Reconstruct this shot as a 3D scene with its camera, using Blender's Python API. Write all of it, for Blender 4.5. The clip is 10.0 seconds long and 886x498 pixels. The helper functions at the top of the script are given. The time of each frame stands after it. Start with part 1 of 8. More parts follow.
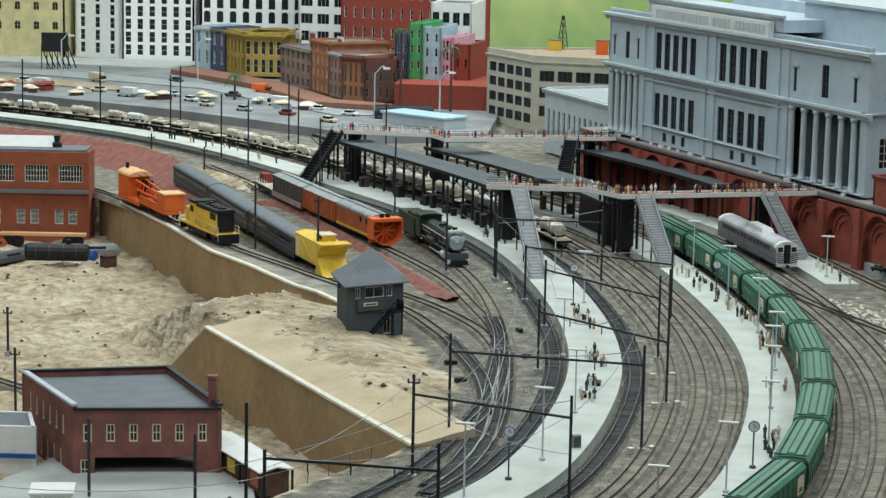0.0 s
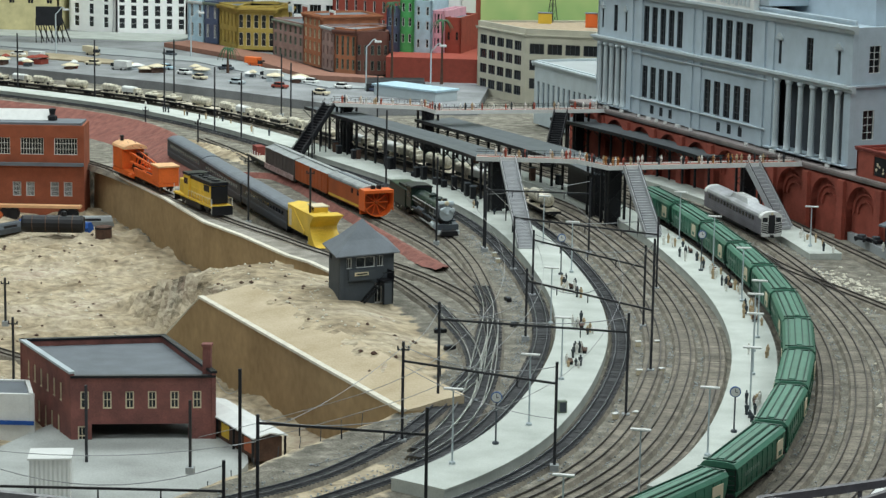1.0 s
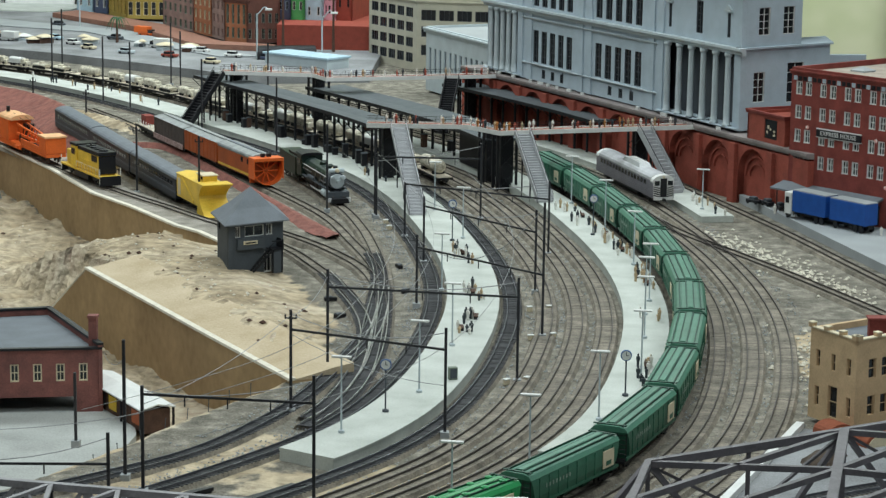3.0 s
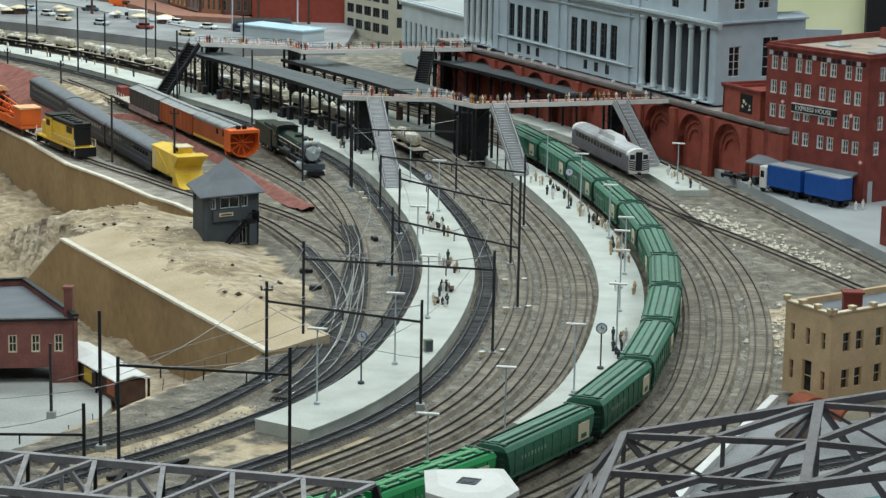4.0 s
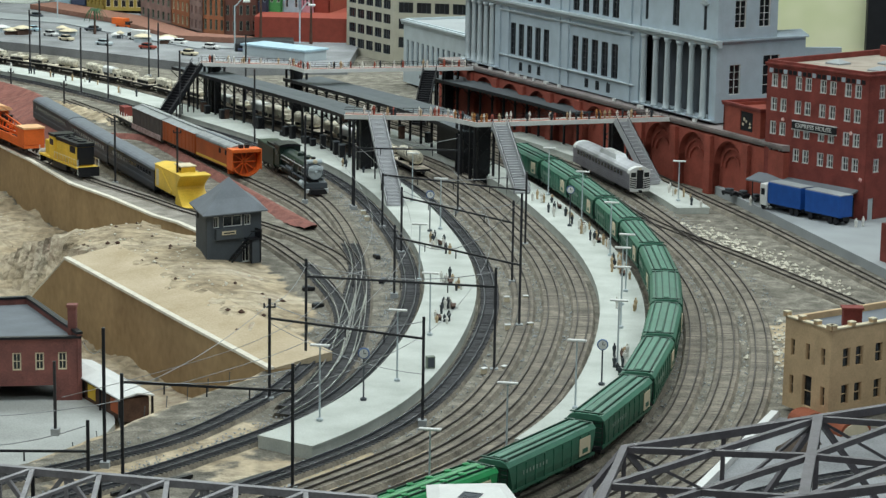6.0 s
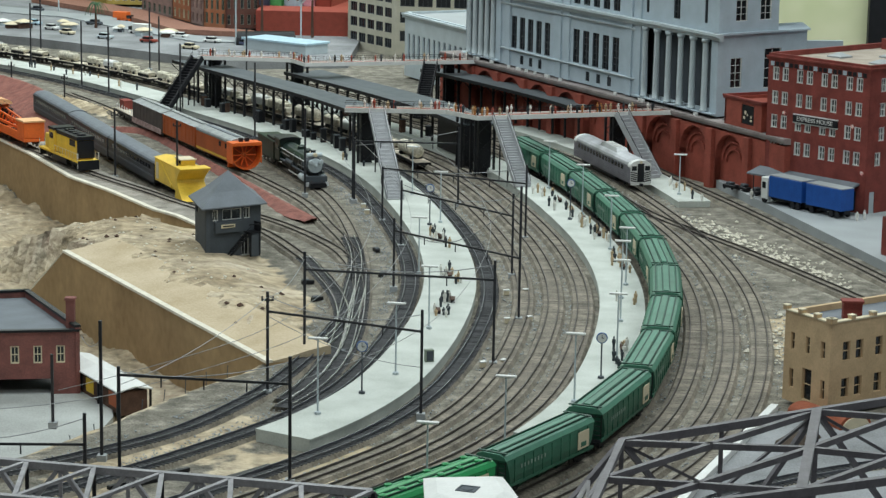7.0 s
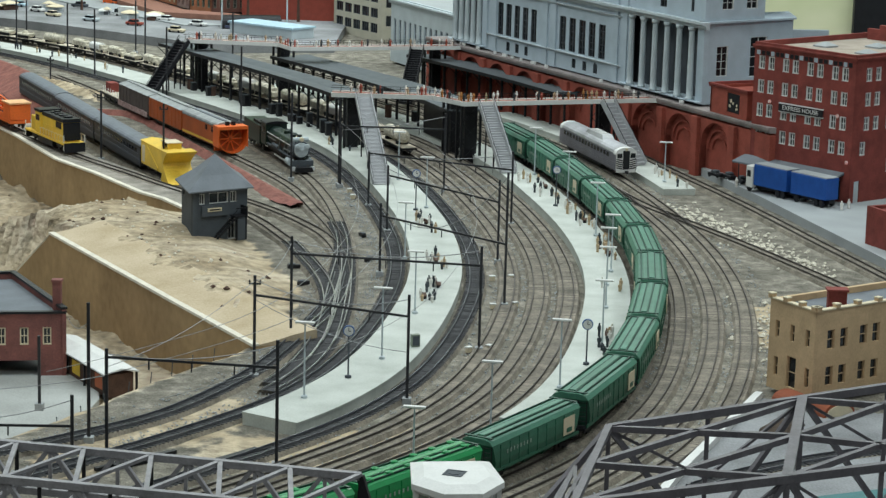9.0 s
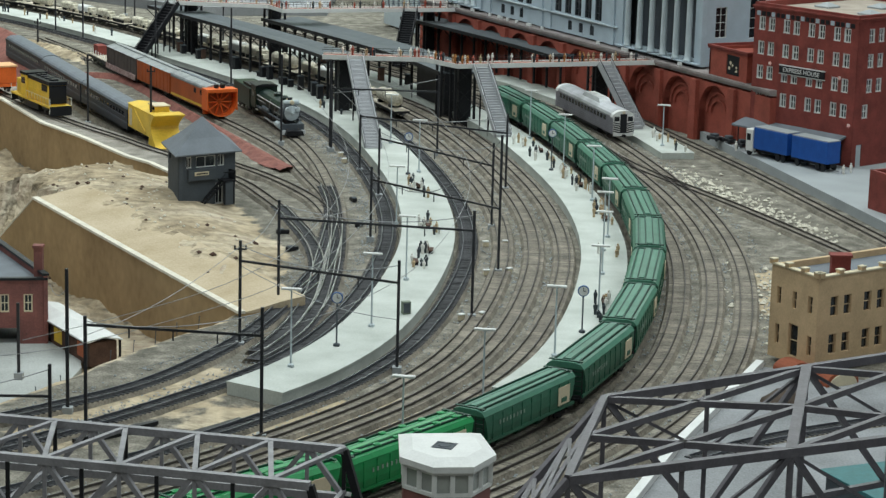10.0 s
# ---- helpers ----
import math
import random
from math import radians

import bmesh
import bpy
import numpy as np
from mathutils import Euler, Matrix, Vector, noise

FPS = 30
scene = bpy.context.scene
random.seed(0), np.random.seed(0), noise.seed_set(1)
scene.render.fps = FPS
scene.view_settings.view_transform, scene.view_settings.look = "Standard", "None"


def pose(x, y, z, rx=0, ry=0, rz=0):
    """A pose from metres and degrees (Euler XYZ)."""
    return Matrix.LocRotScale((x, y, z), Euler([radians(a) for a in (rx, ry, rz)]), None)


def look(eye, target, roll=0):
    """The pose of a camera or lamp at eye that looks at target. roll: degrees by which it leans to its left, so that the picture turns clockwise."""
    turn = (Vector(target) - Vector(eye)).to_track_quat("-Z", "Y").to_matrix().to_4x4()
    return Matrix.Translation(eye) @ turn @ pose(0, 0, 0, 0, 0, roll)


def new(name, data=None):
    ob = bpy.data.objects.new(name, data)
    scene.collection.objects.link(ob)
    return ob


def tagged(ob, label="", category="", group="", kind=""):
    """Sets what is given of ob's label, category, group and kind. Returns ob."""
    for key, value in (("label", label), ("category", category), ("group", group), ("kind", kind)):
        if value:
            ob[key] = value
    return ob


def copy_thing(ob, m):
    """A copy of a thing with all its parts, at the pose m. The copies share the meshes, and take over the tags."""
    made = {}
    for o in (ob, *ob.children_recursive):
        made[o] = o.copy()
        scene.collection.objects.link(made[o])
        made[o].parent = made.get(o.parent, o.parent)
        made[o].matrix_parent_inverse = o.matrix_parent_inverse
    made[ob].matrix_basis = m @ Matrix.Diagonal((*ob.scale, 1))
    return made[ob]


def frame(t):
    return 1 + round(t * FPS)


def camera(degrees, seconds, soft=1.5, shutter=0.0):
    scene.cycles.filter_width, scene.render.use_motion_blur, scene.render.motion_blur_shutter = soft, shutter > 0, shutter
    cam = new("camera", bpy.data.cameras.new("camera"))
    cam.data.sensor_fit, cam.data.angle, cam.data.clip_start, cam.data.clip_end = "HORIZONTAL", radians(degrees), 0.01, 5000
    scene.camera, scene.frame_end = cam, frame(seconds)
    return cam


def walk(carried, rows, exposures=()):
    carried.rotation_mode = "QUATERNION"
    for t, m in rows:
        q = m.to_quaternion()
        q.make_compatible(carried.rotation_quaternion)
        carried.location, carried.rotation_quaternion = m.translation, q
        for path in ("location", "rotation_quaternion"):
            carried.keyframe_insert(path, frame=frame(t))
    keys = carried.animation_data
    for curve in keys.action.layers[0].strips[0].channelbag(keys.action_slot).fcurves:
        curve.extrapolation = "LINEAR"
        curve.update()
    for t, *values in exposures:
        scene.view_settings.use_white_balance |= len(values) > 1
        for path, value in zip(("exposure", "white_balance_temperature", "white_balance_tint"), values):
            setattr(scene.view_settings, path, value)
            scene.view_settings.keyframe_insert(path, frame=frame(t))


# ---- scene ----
cam = camera(21.2, 10.0, soft=1.4)
PATH = [
    (0, (0.139, -0.631, 0.792), (-0.024, 1.334, 0.457), 1.1),
    (0.5, (0.151, -0.689, 0.801), (-0.011, 1.274, 0.455), 1.0),
    (1, (0.152, -0.703, 0.802), (-0.005, 1.258, 0.444), 1.0),
    (1.5, (0.154, -0.702, 0.8), (0.007, 1.259, 0.436), 1.1),
    (2, (0.155, -0.692, 0.797), (0.023, 1.269, 0.426), 1.0),
    (2.5, (0.159, -0.683, 0.796), (0.052, 1.278, 0.418), 0.8),
    (3, (0.166, -0.669, 0.791), (0.094, 1.293, 0.409), 0.7),
    (4.5, (0.162, -0.68, 0.79), (0.118, 1.277, 0.381), 1.0),
    (5, (0.167, -0.691, 0.795), (0.126, 1.268, 0.393), 0.7),
    (5.5, (0.165, -0.693, 0.794), (0.121, 1.268, 0.403), 0.7),
    (6, (0.165, -0.69, 0.79), (0.113, 1.271, 0.403), 0.9),
    (7.3, (0.172, -0.679, 0.785), (0.117, 1.28, 0.389), 0.9),
    (7.5, (0.17, -0.679, 0.786), (0.129, 1.28, 0.386), 1.2),
    (8, (0.167, -0.695, 0.786), (0.138, 1.264, 0.384), 1.4),
    (8.5, (0.168, -0.698, 0.787), (0.138, 1.26, 0.385), 1.5),
    (9, (0.164, -0.69, 0.787), (0.125, 1.269, 0.384), 1.5),
    (9.5, (0.166, -0.653, 0.776), (0.124, 1.304, 0.369), 1.5),
    (10, (0.17, -0.6, 0.765), (0.134, 1.353, 0.335), 1.5),
]
walk(cam, [(t, look(e, g, r)) for t, e, g, r in PATH])

# ---- light ----
world = bpy.data.worlds.new("hall")
scene.world = world
world.use_nodes = True
world.node_tree.nodes["Background"].inputs[0].default_value = (0.9, 0.95, 1.0, 1)
world.node_tree.nodes["Background"].inputs[1].default_value = 0.005


def ceiling_lamp(x, y, sx, sy, watts):
    d = bpy.data.lights.new("ceiling_panel", "AREA")
    d.shape, d.size, d.size_y, d.energy, d.color = "RECTANGLE", sx, sy, watts, (0.905, 1.0, 0.985)
    o = new("ceiling_panel", d)
    o.matrix_world = pose(x, y, 2.38)


for lx, ly in ((-1.8, -0.4), (0.1, -0.4), (1.9, -0.4), (-1.8, 1.9), (0.1, 1.9), (1.9, 1.9), (-1.8, 4.2), (0.1, 4.2), (1.9, 4.2), (-1.8, 6.4), (0.1, 6.4), (1.9, 6.4)):
    ceiling_lamp(lx, ly, 1.2, 0.4, {-0.4: 15, 1.9: 21, 4.2: 27, 6.4: 42}[ly])
scene.view_settings.exposure = 0.0

# ---- materials ----


def mat(name, col, rough=0.7, metal=0.0, var=0.25, scale=60.0, bump=0.15, col2=None, fine=400.0, rnd=0.0, spec=0.4):
    """Painted or mineral surface with mottling at two scales and fine relief."""
    m = bpy.data.materials.new(name)
    m.use_nodes = True
    nt = m.node_tree
    N, L = nt.nodes, nt.links
    b = N["Principled BSDF"]
    b.inputs["Roughness"].default_value = rough
    b.inputs["Metallic"].default_value = metal
    b.inputs["Specular IOR Level"].default_value = spec
    tc = N.new("ShaderNodeTexCoord")
    n1, n2 = N.new("ShaderNodeTexNoise"), N.new("ShaderNodeTexNoise")
    n1.inputs["Scale"].default_value, n2.inputs["Scale"].default_value = scale, fine
    n1.inputs["Detail"].default_value = 4
    for n in (n1, n2):
        L.new(tc.outputs["Object"], n.inputs["Vector"])
    mx = N.new("ShaderNodeMix")
    mx.data_type = "RGBA"
    c2 = col2 or tuple(c * (1 - var) for c in col)
    c1 = tuple(min(1, c * (1 + var * 0.4)) for c in col)
    mx.inputs[6].default_value, mx.inputs[7].default_value = (*c1, 1), (*c2, 1)
    ad = N.new("ShaderNodeMath")
    ad.operation = "MULTIPLY_ADD"
    L.new(n2.outputs[0], ad.inputs[0])
    ad.inputs[1].default_value = 0.6
    L.new(n1.outputs[0], ad.inputs[2])
    rm = N.new("ShaderNodeMapRange")
    rm.inputs[1].default_value, rm.inputs[2].default_value = 0.55, 1.05
    L.new(ad.outputs[0], rm.inputs[0])
    L.new(rm.outputs[0], mx.inputs[0])
    out = mx.outputs[2]
    if rnd:
        oi = N.new("ShaderNodeObjectInfo")
        hs = N.new("ShaderNodeHueSaturation")
        mr = N.new("ShaderNodeMapRange")
        mr.inputs[3].default_value, mr.inputs[4].default_value = 1 - rnd, 1 + rnd
        L.new(oi.outputs["Random"], mr.inputs[0])
        L.new(mr.outputs[0], hs.inputs["Value"])
        L.new(out, hs.inputs["Color"])
        out = hs.outputs[0]
    L.new(out, b.inputs["Base Color"])
    if bump:
        bp = N.new("ShaderNodeBump")
        bp.inputs["Strength"].default_value = bump
        bp.inputs["Distance"].default_value = 0.002
        L.new(ad.outputs[0], bp.inputs["Height"])
        L.new(bp.outputs[0], b.inputs["Normal"])
    return m


def glow(name, col, strength):
    m = bpy.data.materials.new(name)
    m.use_nodes = True
    b = m.node_tree.nodes["Principled BSDF"]
    b.inputs["Base Color"].default_value = (*col, 1)
    b.inputs["Emission Color"].default_value = (*col, 1)
    b.inputs["Emission Strength"].default_value = strength
    return m


BALLAST = mat("ballast", (0.33, 0.305, 0.27), 0.95, 0, 0.5, 25, 0.6, (0.165, 0.152, 0.13), 600)
BED = mat("track_ballast", (0.27, 0.24, 0.195), 0.95, 0, 0.5, 30, 0.9, (0.095, 0.085, 0.070), 330)
SOOTBED = mat("sooty_ballast", (0.062, 0.064, 0.070), 0.9, 0, 0.5, 45, 0.6, (0.028, 0.030, 0.034), 700)
SAND = mat("sand", (0.50, 0.415, 0.30), 0.95, 0, 0.4, 14, 0.6, (0.42, 0.33, 0.21), 300)
TIE = mat("tie_wood", (0.185, 0.165, 0.14), 0.9, 0, 0.4)
DARKTIE = mat("tarred_tie", (0.042, 0.043, 0.047), 0.85, 0, 0.4)
RAIL = mat("rail_steel", (0.075, 0.065, 0.06), 0.5, 0.2, 0.3)
STEEL = mat("bright_rail", (0.42, 0.42, 0.43), 0.35, 0.8, 0.3)
DARKRAIL = mat("black_rail", (0.13, 0.135, 0.155), 0.38, 0.5, 0.3)
CONCRETE = mat("pale_concrete", (0.53, 0.56, 0.53), 0.85, 0, 0.15, 20, 0.1, (0.40, 0.43, 0.40))
PAVING = mat("grey_paving", (0.33, 0.355, 0.37), 0.85, 0, 0.15, 12, 0.1)
ROAD = mat("road_surface", (0.27, 0.28, 0.295), 0.85, 0, 0.45, 9, 0.1)
TAN = mat("tan_wall", (0.385, 0.27, 0.145), 0.8, 0, 0.35, 7, 0.12, (0.28, 0.19, 0.098), 60)
CAP = mat("wall_coping", (0.72, 0.68, 0.58), 0.85, 0, 0.2)
REDBRICK = mat("red_brick", (0.235, 0.052, 0.042), 0.85, 0, 0.35, 40, 0.2)
DEPOTBRICK = mat("depot_brick", (0.25, 0.095, 0.08), 0.85, 0, 0.4, 26, 0.25, (0.12, 0.052, 0.048), 500)
GREYSTONE = mat("grey_blue_stone", (0.43, 0.515, 0.585), 0.75, 0, 0.12, 30, 0.1)
PALESTONE = mat("pale_grey_stone", (0.47, 0.535, 0.57), 0.75, 0, 0.12, 30, 0.1)
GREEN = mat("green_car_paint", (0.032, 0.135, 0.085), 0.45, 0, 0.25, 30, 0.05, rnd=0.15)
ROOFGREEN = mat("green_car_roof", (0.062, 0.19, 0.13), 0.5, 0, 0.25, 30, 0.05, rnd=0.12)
BRIGHTGREEN = mat("bright_green_paint", (0.012, 0.25, 0.075), 0.4, 0, 0.2, 30, 0.05)
ROOFGREY = mat("grey_roofing", (0.155, 0.175, 0.20), 0.8, 0, 0.2, 30)
CANOPY = mat("canopy_felt", (0.085, 0.10, 0.112), 0.7, 0, 0.25, 30)
BLACKSTEEL = mat("black_steel", (0.014, 0.015, 0.019), 0.5, 0.2, 0.3)
MAST = mat("mast_steel", (0.036, 0.038, 0.045), 0.55, 0.2, 0.3)
WIRE = mat("pale_wire", (0.30, 0.31, 0.32), 0.5, 0.5, 0.2)
TRUSSGREY = mat("truss_grey", (0.125, 0.117, 0.132), 0.5, 0.1, 0.3)
LATTICEGREY = mat("lattice_grey", (0.27, 0.265, 0.285), 0.5, 0.1, 0.3)
WHITE = mat("white_paint", (0.70, 0.71, 0.70), 0.6, 0, 0.1)
HALLWALL = mat("hall_wall", (0.07, 0.073, 0.078), 0.9, 0, 0.1, 2)
CEILING = mat("hall_ceiling", (0.13, 0.135, 0.14), 0.9, 0, 0.1, 2)
GLASS = mat("dark_window_glass", (0.015, 0.018, 0.022), 0.12, 0, 0.1, 30, 0, spec=0.6)
CABGLASS = mat("tinted_cab_glass", (0.34, 0.36, 0.34), 0.08, 0, 0.1, 30, 0, spec=0.8)
ORANGE = mat("orange_paint", (0.80, 0.155, 0.03), 0.45, 0, 0.2, 30, 0.05)
RUSTORANGE = mat("dull_orange_paint", (0.46, 0.105, 0.028), 0.5, 0, 0.25, 30, 0.05)
YELLOW = mat("yellow_paint", (0.78, 0.52, 0.06), 0.45, 0, 0.2, 30, 0.05)
BUFF = mat("buff_brick", (0.58, 0.415, 0.25), 0.85, 0, 0.2, 40)
CREAM = mat("cream_trim", (0.66, 0.58, 0.42), 0.8, 0, 0.15, 40)
ORANGEBRICK = mat("orange_brick", (0.30, 0.085, 0.042), 0.85, 0, 0.25, 40)
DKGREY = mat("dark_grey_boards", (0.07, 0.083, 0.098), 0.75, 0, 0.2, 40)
SILVER = mat("silver_coach", (0.66, 0.68, 0.70), 0.4, 0.15, 0.15)
DARKCOACH = mat("dark_coach", (0.030, 0.034, 0.046), 0.5, 0, 0.2)
COACHROOF = mat("coach_roof", (0.145, 0.165, 0.195), 0.6, 0, 0.2)
LOCOGREEN = mat("dark_green_engine", (0.010, 0.026, 0.021), 0.4, 0.1, 0.3)
BLUE = mat("blue_tarp", (0.012, 0.085, 0.36), 0.55, 0, 0.2)
SHIELD = mat("red_white_enamel", (0.62, 0.16, 0.13), 0.5, 0, 0.5, 200, 0.0, (0.8, 0.75, 0.72))
REDEARTH = mat("red_stone_bank", (0.27, 0.105, 0.085), 0.9, 0, 0.4, 50, 0.5)
MILITARY = mat("pale_load", (0.66, 0.62, 0.52), 0.8, 0, 0.6, 90, 0.1, (0.26, 0.24, 0.18))
RUST = mat("rusty_scrap", (0.10, 0.055, 0.04), 0.85, 0, 0.4, 60)
MAROON = mat("maroon_boards", (0.22, 0.09, 0.085), 0.6, 0, 0.15)
LEAF = mat("palm_leaf", (0.035, 0.10, 0.045), 0.7, 0, 0.4, 60)
LAMP = glow("lit_lamp", (1.0, 0.62, 0.2), 3.0)


def ground_material():
    """Ballast and sand, mixed along ragged borders."""
    m = bpy.data.materials.new("layout_ground")
    m.use_nodes = True
    N, L = m.node_tree.nodes, m.node_tree.links
    b = N["Principled BSDF"]
    b.inputs["Roughness"].default_value = 0.95
    b.inputs["Specular IOR Level"].default_value = 0.2
    tc = N.new("ShaderNodeTexCoord")

    def nz(scale, detail=4.0):
        n = N.new("ShaderNodeTexNoise")
        n.inputs["Scale"].default_value, n.inputs["Detail"].default_value = scale, detail
        L.new(tc.outputs["Object"], n.inputs["Vector"])
        return n.outputs[0]

    def ramp(src, *stops):
        r = N.new("ShaderNodeValToRGB")
        while len(r.color_ramp.elements) < len(stops):
            r.color_ramp.elements.new(0.5)
        for e, (p, c) in zip(r.color_ramp.elements, stops):
            e.position, e.color = p, (*c, 1)
        L.new(src, r.inputs[0])
        return r.outputs[0]

    big, mid, fine = nz(7.0), nz(45.0, 6), nz(420.0, 3)

    def blend(kind, a, b2, fac):
        x = N.new("ShaderNodeMix")
        x.data_type, x.blend_type = "RGBA", kind
        x.inputs[0].default_value = fac
        L.new(a, x.inputs[6])
        L.new(b2, x.inputs[7])
        return x.outputs[2]

    stone = blend("OVERLAY", ramp(mid, (0.3, (0.115, 0.108, 0.090)), (0.55, (0.215, 0.20, 0.168)), (0.75, (0.36, 0.335, 0.285))), ramp(fine, (0.25, (0.2, 0.2, 0.2)), (0.75, (0.8, 0.8, 0.8))), 0.7)
    sandy = blend("OVERLAY", ramp(big, (0.25, (0.32, 0.245, 0.155)), (0.5, (0.49, 0.405, 0.285)), (0.8, (0.60, 0.53, 0.42))), ramp(mid, (0.3, (0.22, 0.22, 0.22)), (0.7, (0.66, 0.66, 0.66))), 0.75)
    at = N.new("ShaderNodeAttribute")
    at.attribute_name = "sand"
    ad = N.new("ShaderNodeMath")
    ad.operation = "ADD"
    L.new(at.outputs["Fac"], ad.inputs[0])
    L.new(mid, ad.inputs[1])
    mr = N.new("ShaderNodeMapRange")
    mr.inputs[1].default_value, mr.inputs[2].default_value = 0.9, 1.1
    L.new(ad.outputs[0], mr.inputs[0])
    mx = N.new("ShaderNodeMix")
    mx.data_type = "RGBA"
    L.new(mr.outputs[0], mx.inputs[0])
    L.new(stone, mx.inputs[6])
    L.new(sandy, mx.inputs[7])
    L.new(mx.outputs[2], b.inputs["Base Color"])
    bp = N.new("ShaderNodeBump")
    bp.inputs["Strength"].default_value, bp.inputs["Distance"].default_value = 0.5, 0.003
    L.new(fine, bp.inputs["Height"])
    b2 = N.new("ShaderNodeBump")
    b2.inputs["Strength"].default_value, b2.inputs["Distance"].default_value = 0.6, 0.012
    L.new(mid, b2.inputs["Height"])
    L.new(bp.outputs[0], b2.inputs["Normal"])
    b3 = N.new("ShaderNodeBump")
    b3.inputs["Strength"].default_value, b3.inputs["Distance"].default_value = 0.8, 0.05
    lump = N.new("ShaderNodeMath")
    lump.operation = "MULTIPLY"
    L.new(nz(19.0, 3), lump.inputs[0])
    L.new(at.outputs["Fac"], lump.inputs[1])
    L.new(lump.outputs[0], b3.inputs["Height"])
    L.new(b2.outputs[0], b3.inputs["Normal"])
    L.new(b3.outputs[0], b.inputs["Normal"])
    return m


GROUND = ground_material()

# ---- geometry helpers ----


def box(bm, x0, x1, y0, y1, z0, z1, m=None):
    v = [bm.verts.new(((m @ Vector(c)) if m else c)) for c in
         ((x0, y0, z0), (x1, y0, z0), (x1, y1, z0), (x0, y1, z0), (x0, y0, z1), (x1, y0, z1), (x1, y1, z1), (x0, y1, z1))]
    for f in ((0, 3, 2, 1), (4, 5, 6, 7), (0, 1, 5, 4), (1, 2, 6, 5), (2, 3, 7, 6), (3, 0, 4, 7)):
        bm.faces.new([v[i] for i in f])
    return bm


def boxes(*bs):
    bm = bmesh.new()
    for b in bs:
        box(bm, *b)
    return bm


def prism(bm, pts, z0, z1):
    """Upright prism on a plan polygon (counter-clockwise)."""
    a = [bm.verts.new((x, y, z0)) for x, y in pts]
    b = [bm.verts.new((x, y, z1)) for x, y in pts]
    n = len(pts)
    for i in range(n):
        bm.faces.new((a[i], a[(i + 1) % n], b[(i + 1) % n], b[i]))
    bm.faces.new(b)
    bm.faces.new(a[::-1])
    return bm


def extrude_x(bm, prof, x0, x1):
    """Profile in (y, z), pulled along x."""
    a = [bm.verts.new((x0, y, z)) for y, z in prof]
    b = [bm.verts.new((x1, y, z)) for y, z in prof]
    n = len(prof)
    for i in range(n):
        bm.faces.new((a[i], b[i], b[(i + 1) % n], a[(i + 1) % n]))
    bm.faces.new(a)
    bm.faces.new(b[::-1])
    return bm


def rod(bm, a, b, r, n=6):
    a, b = Vector(a), Vector(b)
    q = (b - a).to_track_quat("Z", "Y").to_matrix().to_4x4()
    ra = [bm.verts.new(a + q @ Vector((r * math.cos(6.2832 * i / n), r * math.sin(6.2832 * i / n), 0))) for i in range(n)]
    rb = [bm.verts.new(b + q @ Vector((r * math.cos(6.2832 * i / n), r * math.sin(6.2832 * i / n), 0))) for i in range(n)]
    for i in range(n):
        bm.faces.new((ra[i], ra[(i + 1) % n], rb[(i + 1) % n], rb[i]))
    bm.faces.new(ra[::-1])
    bm.faces.new(rb)
    return bm


def bar(bm, a, b, w, h):
    """Square bar from a to b."""
    a, b = Vector(a), Vector(b)
    d = (b - a)
    q = d.to_track_quat("X", "Z").to_matrix().to_4x4()
    return box(bm, 0, d.length, -w / 2, w / 2, -h / 2, h / 2, Matrix.Translation(a) @ q)


def lathe(bm, prof, n=12, m=None):
    rings = []
    for r, z in prof:
        rings.append([bm.verts.new((m or Matrix()) @ Vector((r * math.cos(6.2832 * i / n), r * math.sin(6.2832 * i / n), z))) for i in range(n)])
    for p, q in zip(rings, rings[1:]):
        for i in range(n):
            bm.faces.new((p[i], p[(i + 1) % n], q[(i + 1) % n], q[i]))
    bm.faces.new(rings[0][::-1])
    bm.faces.new(rings[-1])
    return bm


def mesh_of(name, bm, material, bevel=0.0):
    if bevel:
        bmesh.ops.bevel(bm, geom=bm.edges[:], offset=bevel, segments=1, affect="EDGES")
    bmesh.ops.recalc_face_normals(bm, faces=bm.faces)
    me = bpy.data.meshes.new(name)
    bm.to_mesh(me)
    bm.free()
    for m in material if isinstance(material, (list, tuple)) else [material]:
        me.materials.append(m)
    return me


def part(name, bm, material, parent, label="", bevel=0.0, kind=""):
    o = new(name, mesh_of(name, bm, material, bevel))
    o.parent = parent
    return tagged(o, label, kind=kind)


def thing(name, label, category, m=None, group="", kind="", data=None):
    o = new(name, data)
    if m is not None:
        o.matrix_world = m
    return tagged(o, label, category, group, kind)


# ---- the line of the tracks: every track, platform and kerb lies beside this curve ----
CTRL = [(-0.95, 1.15), (-0.62, 1.42), (-0.40, 1.61), (-0.20, 1.83), (-0.06, 2.031), (0.005, 2.155), (0.06, 2.324), (0.102, 2.584), (0.122, 2.887), (0.105, 3.195),
        (0.052, 3.53), (-0.028, 3.882), (-0.14, 4.20), (-0.30, 4.50), (-0.50, 4.82), (-0.70, 5.13), (-0.94, 5.45), (-1.2, 5.72), (-1.5, 5.94),
        (-1.9, 6.17), (-2.5, 6.44), (-3.3, 6.7)]


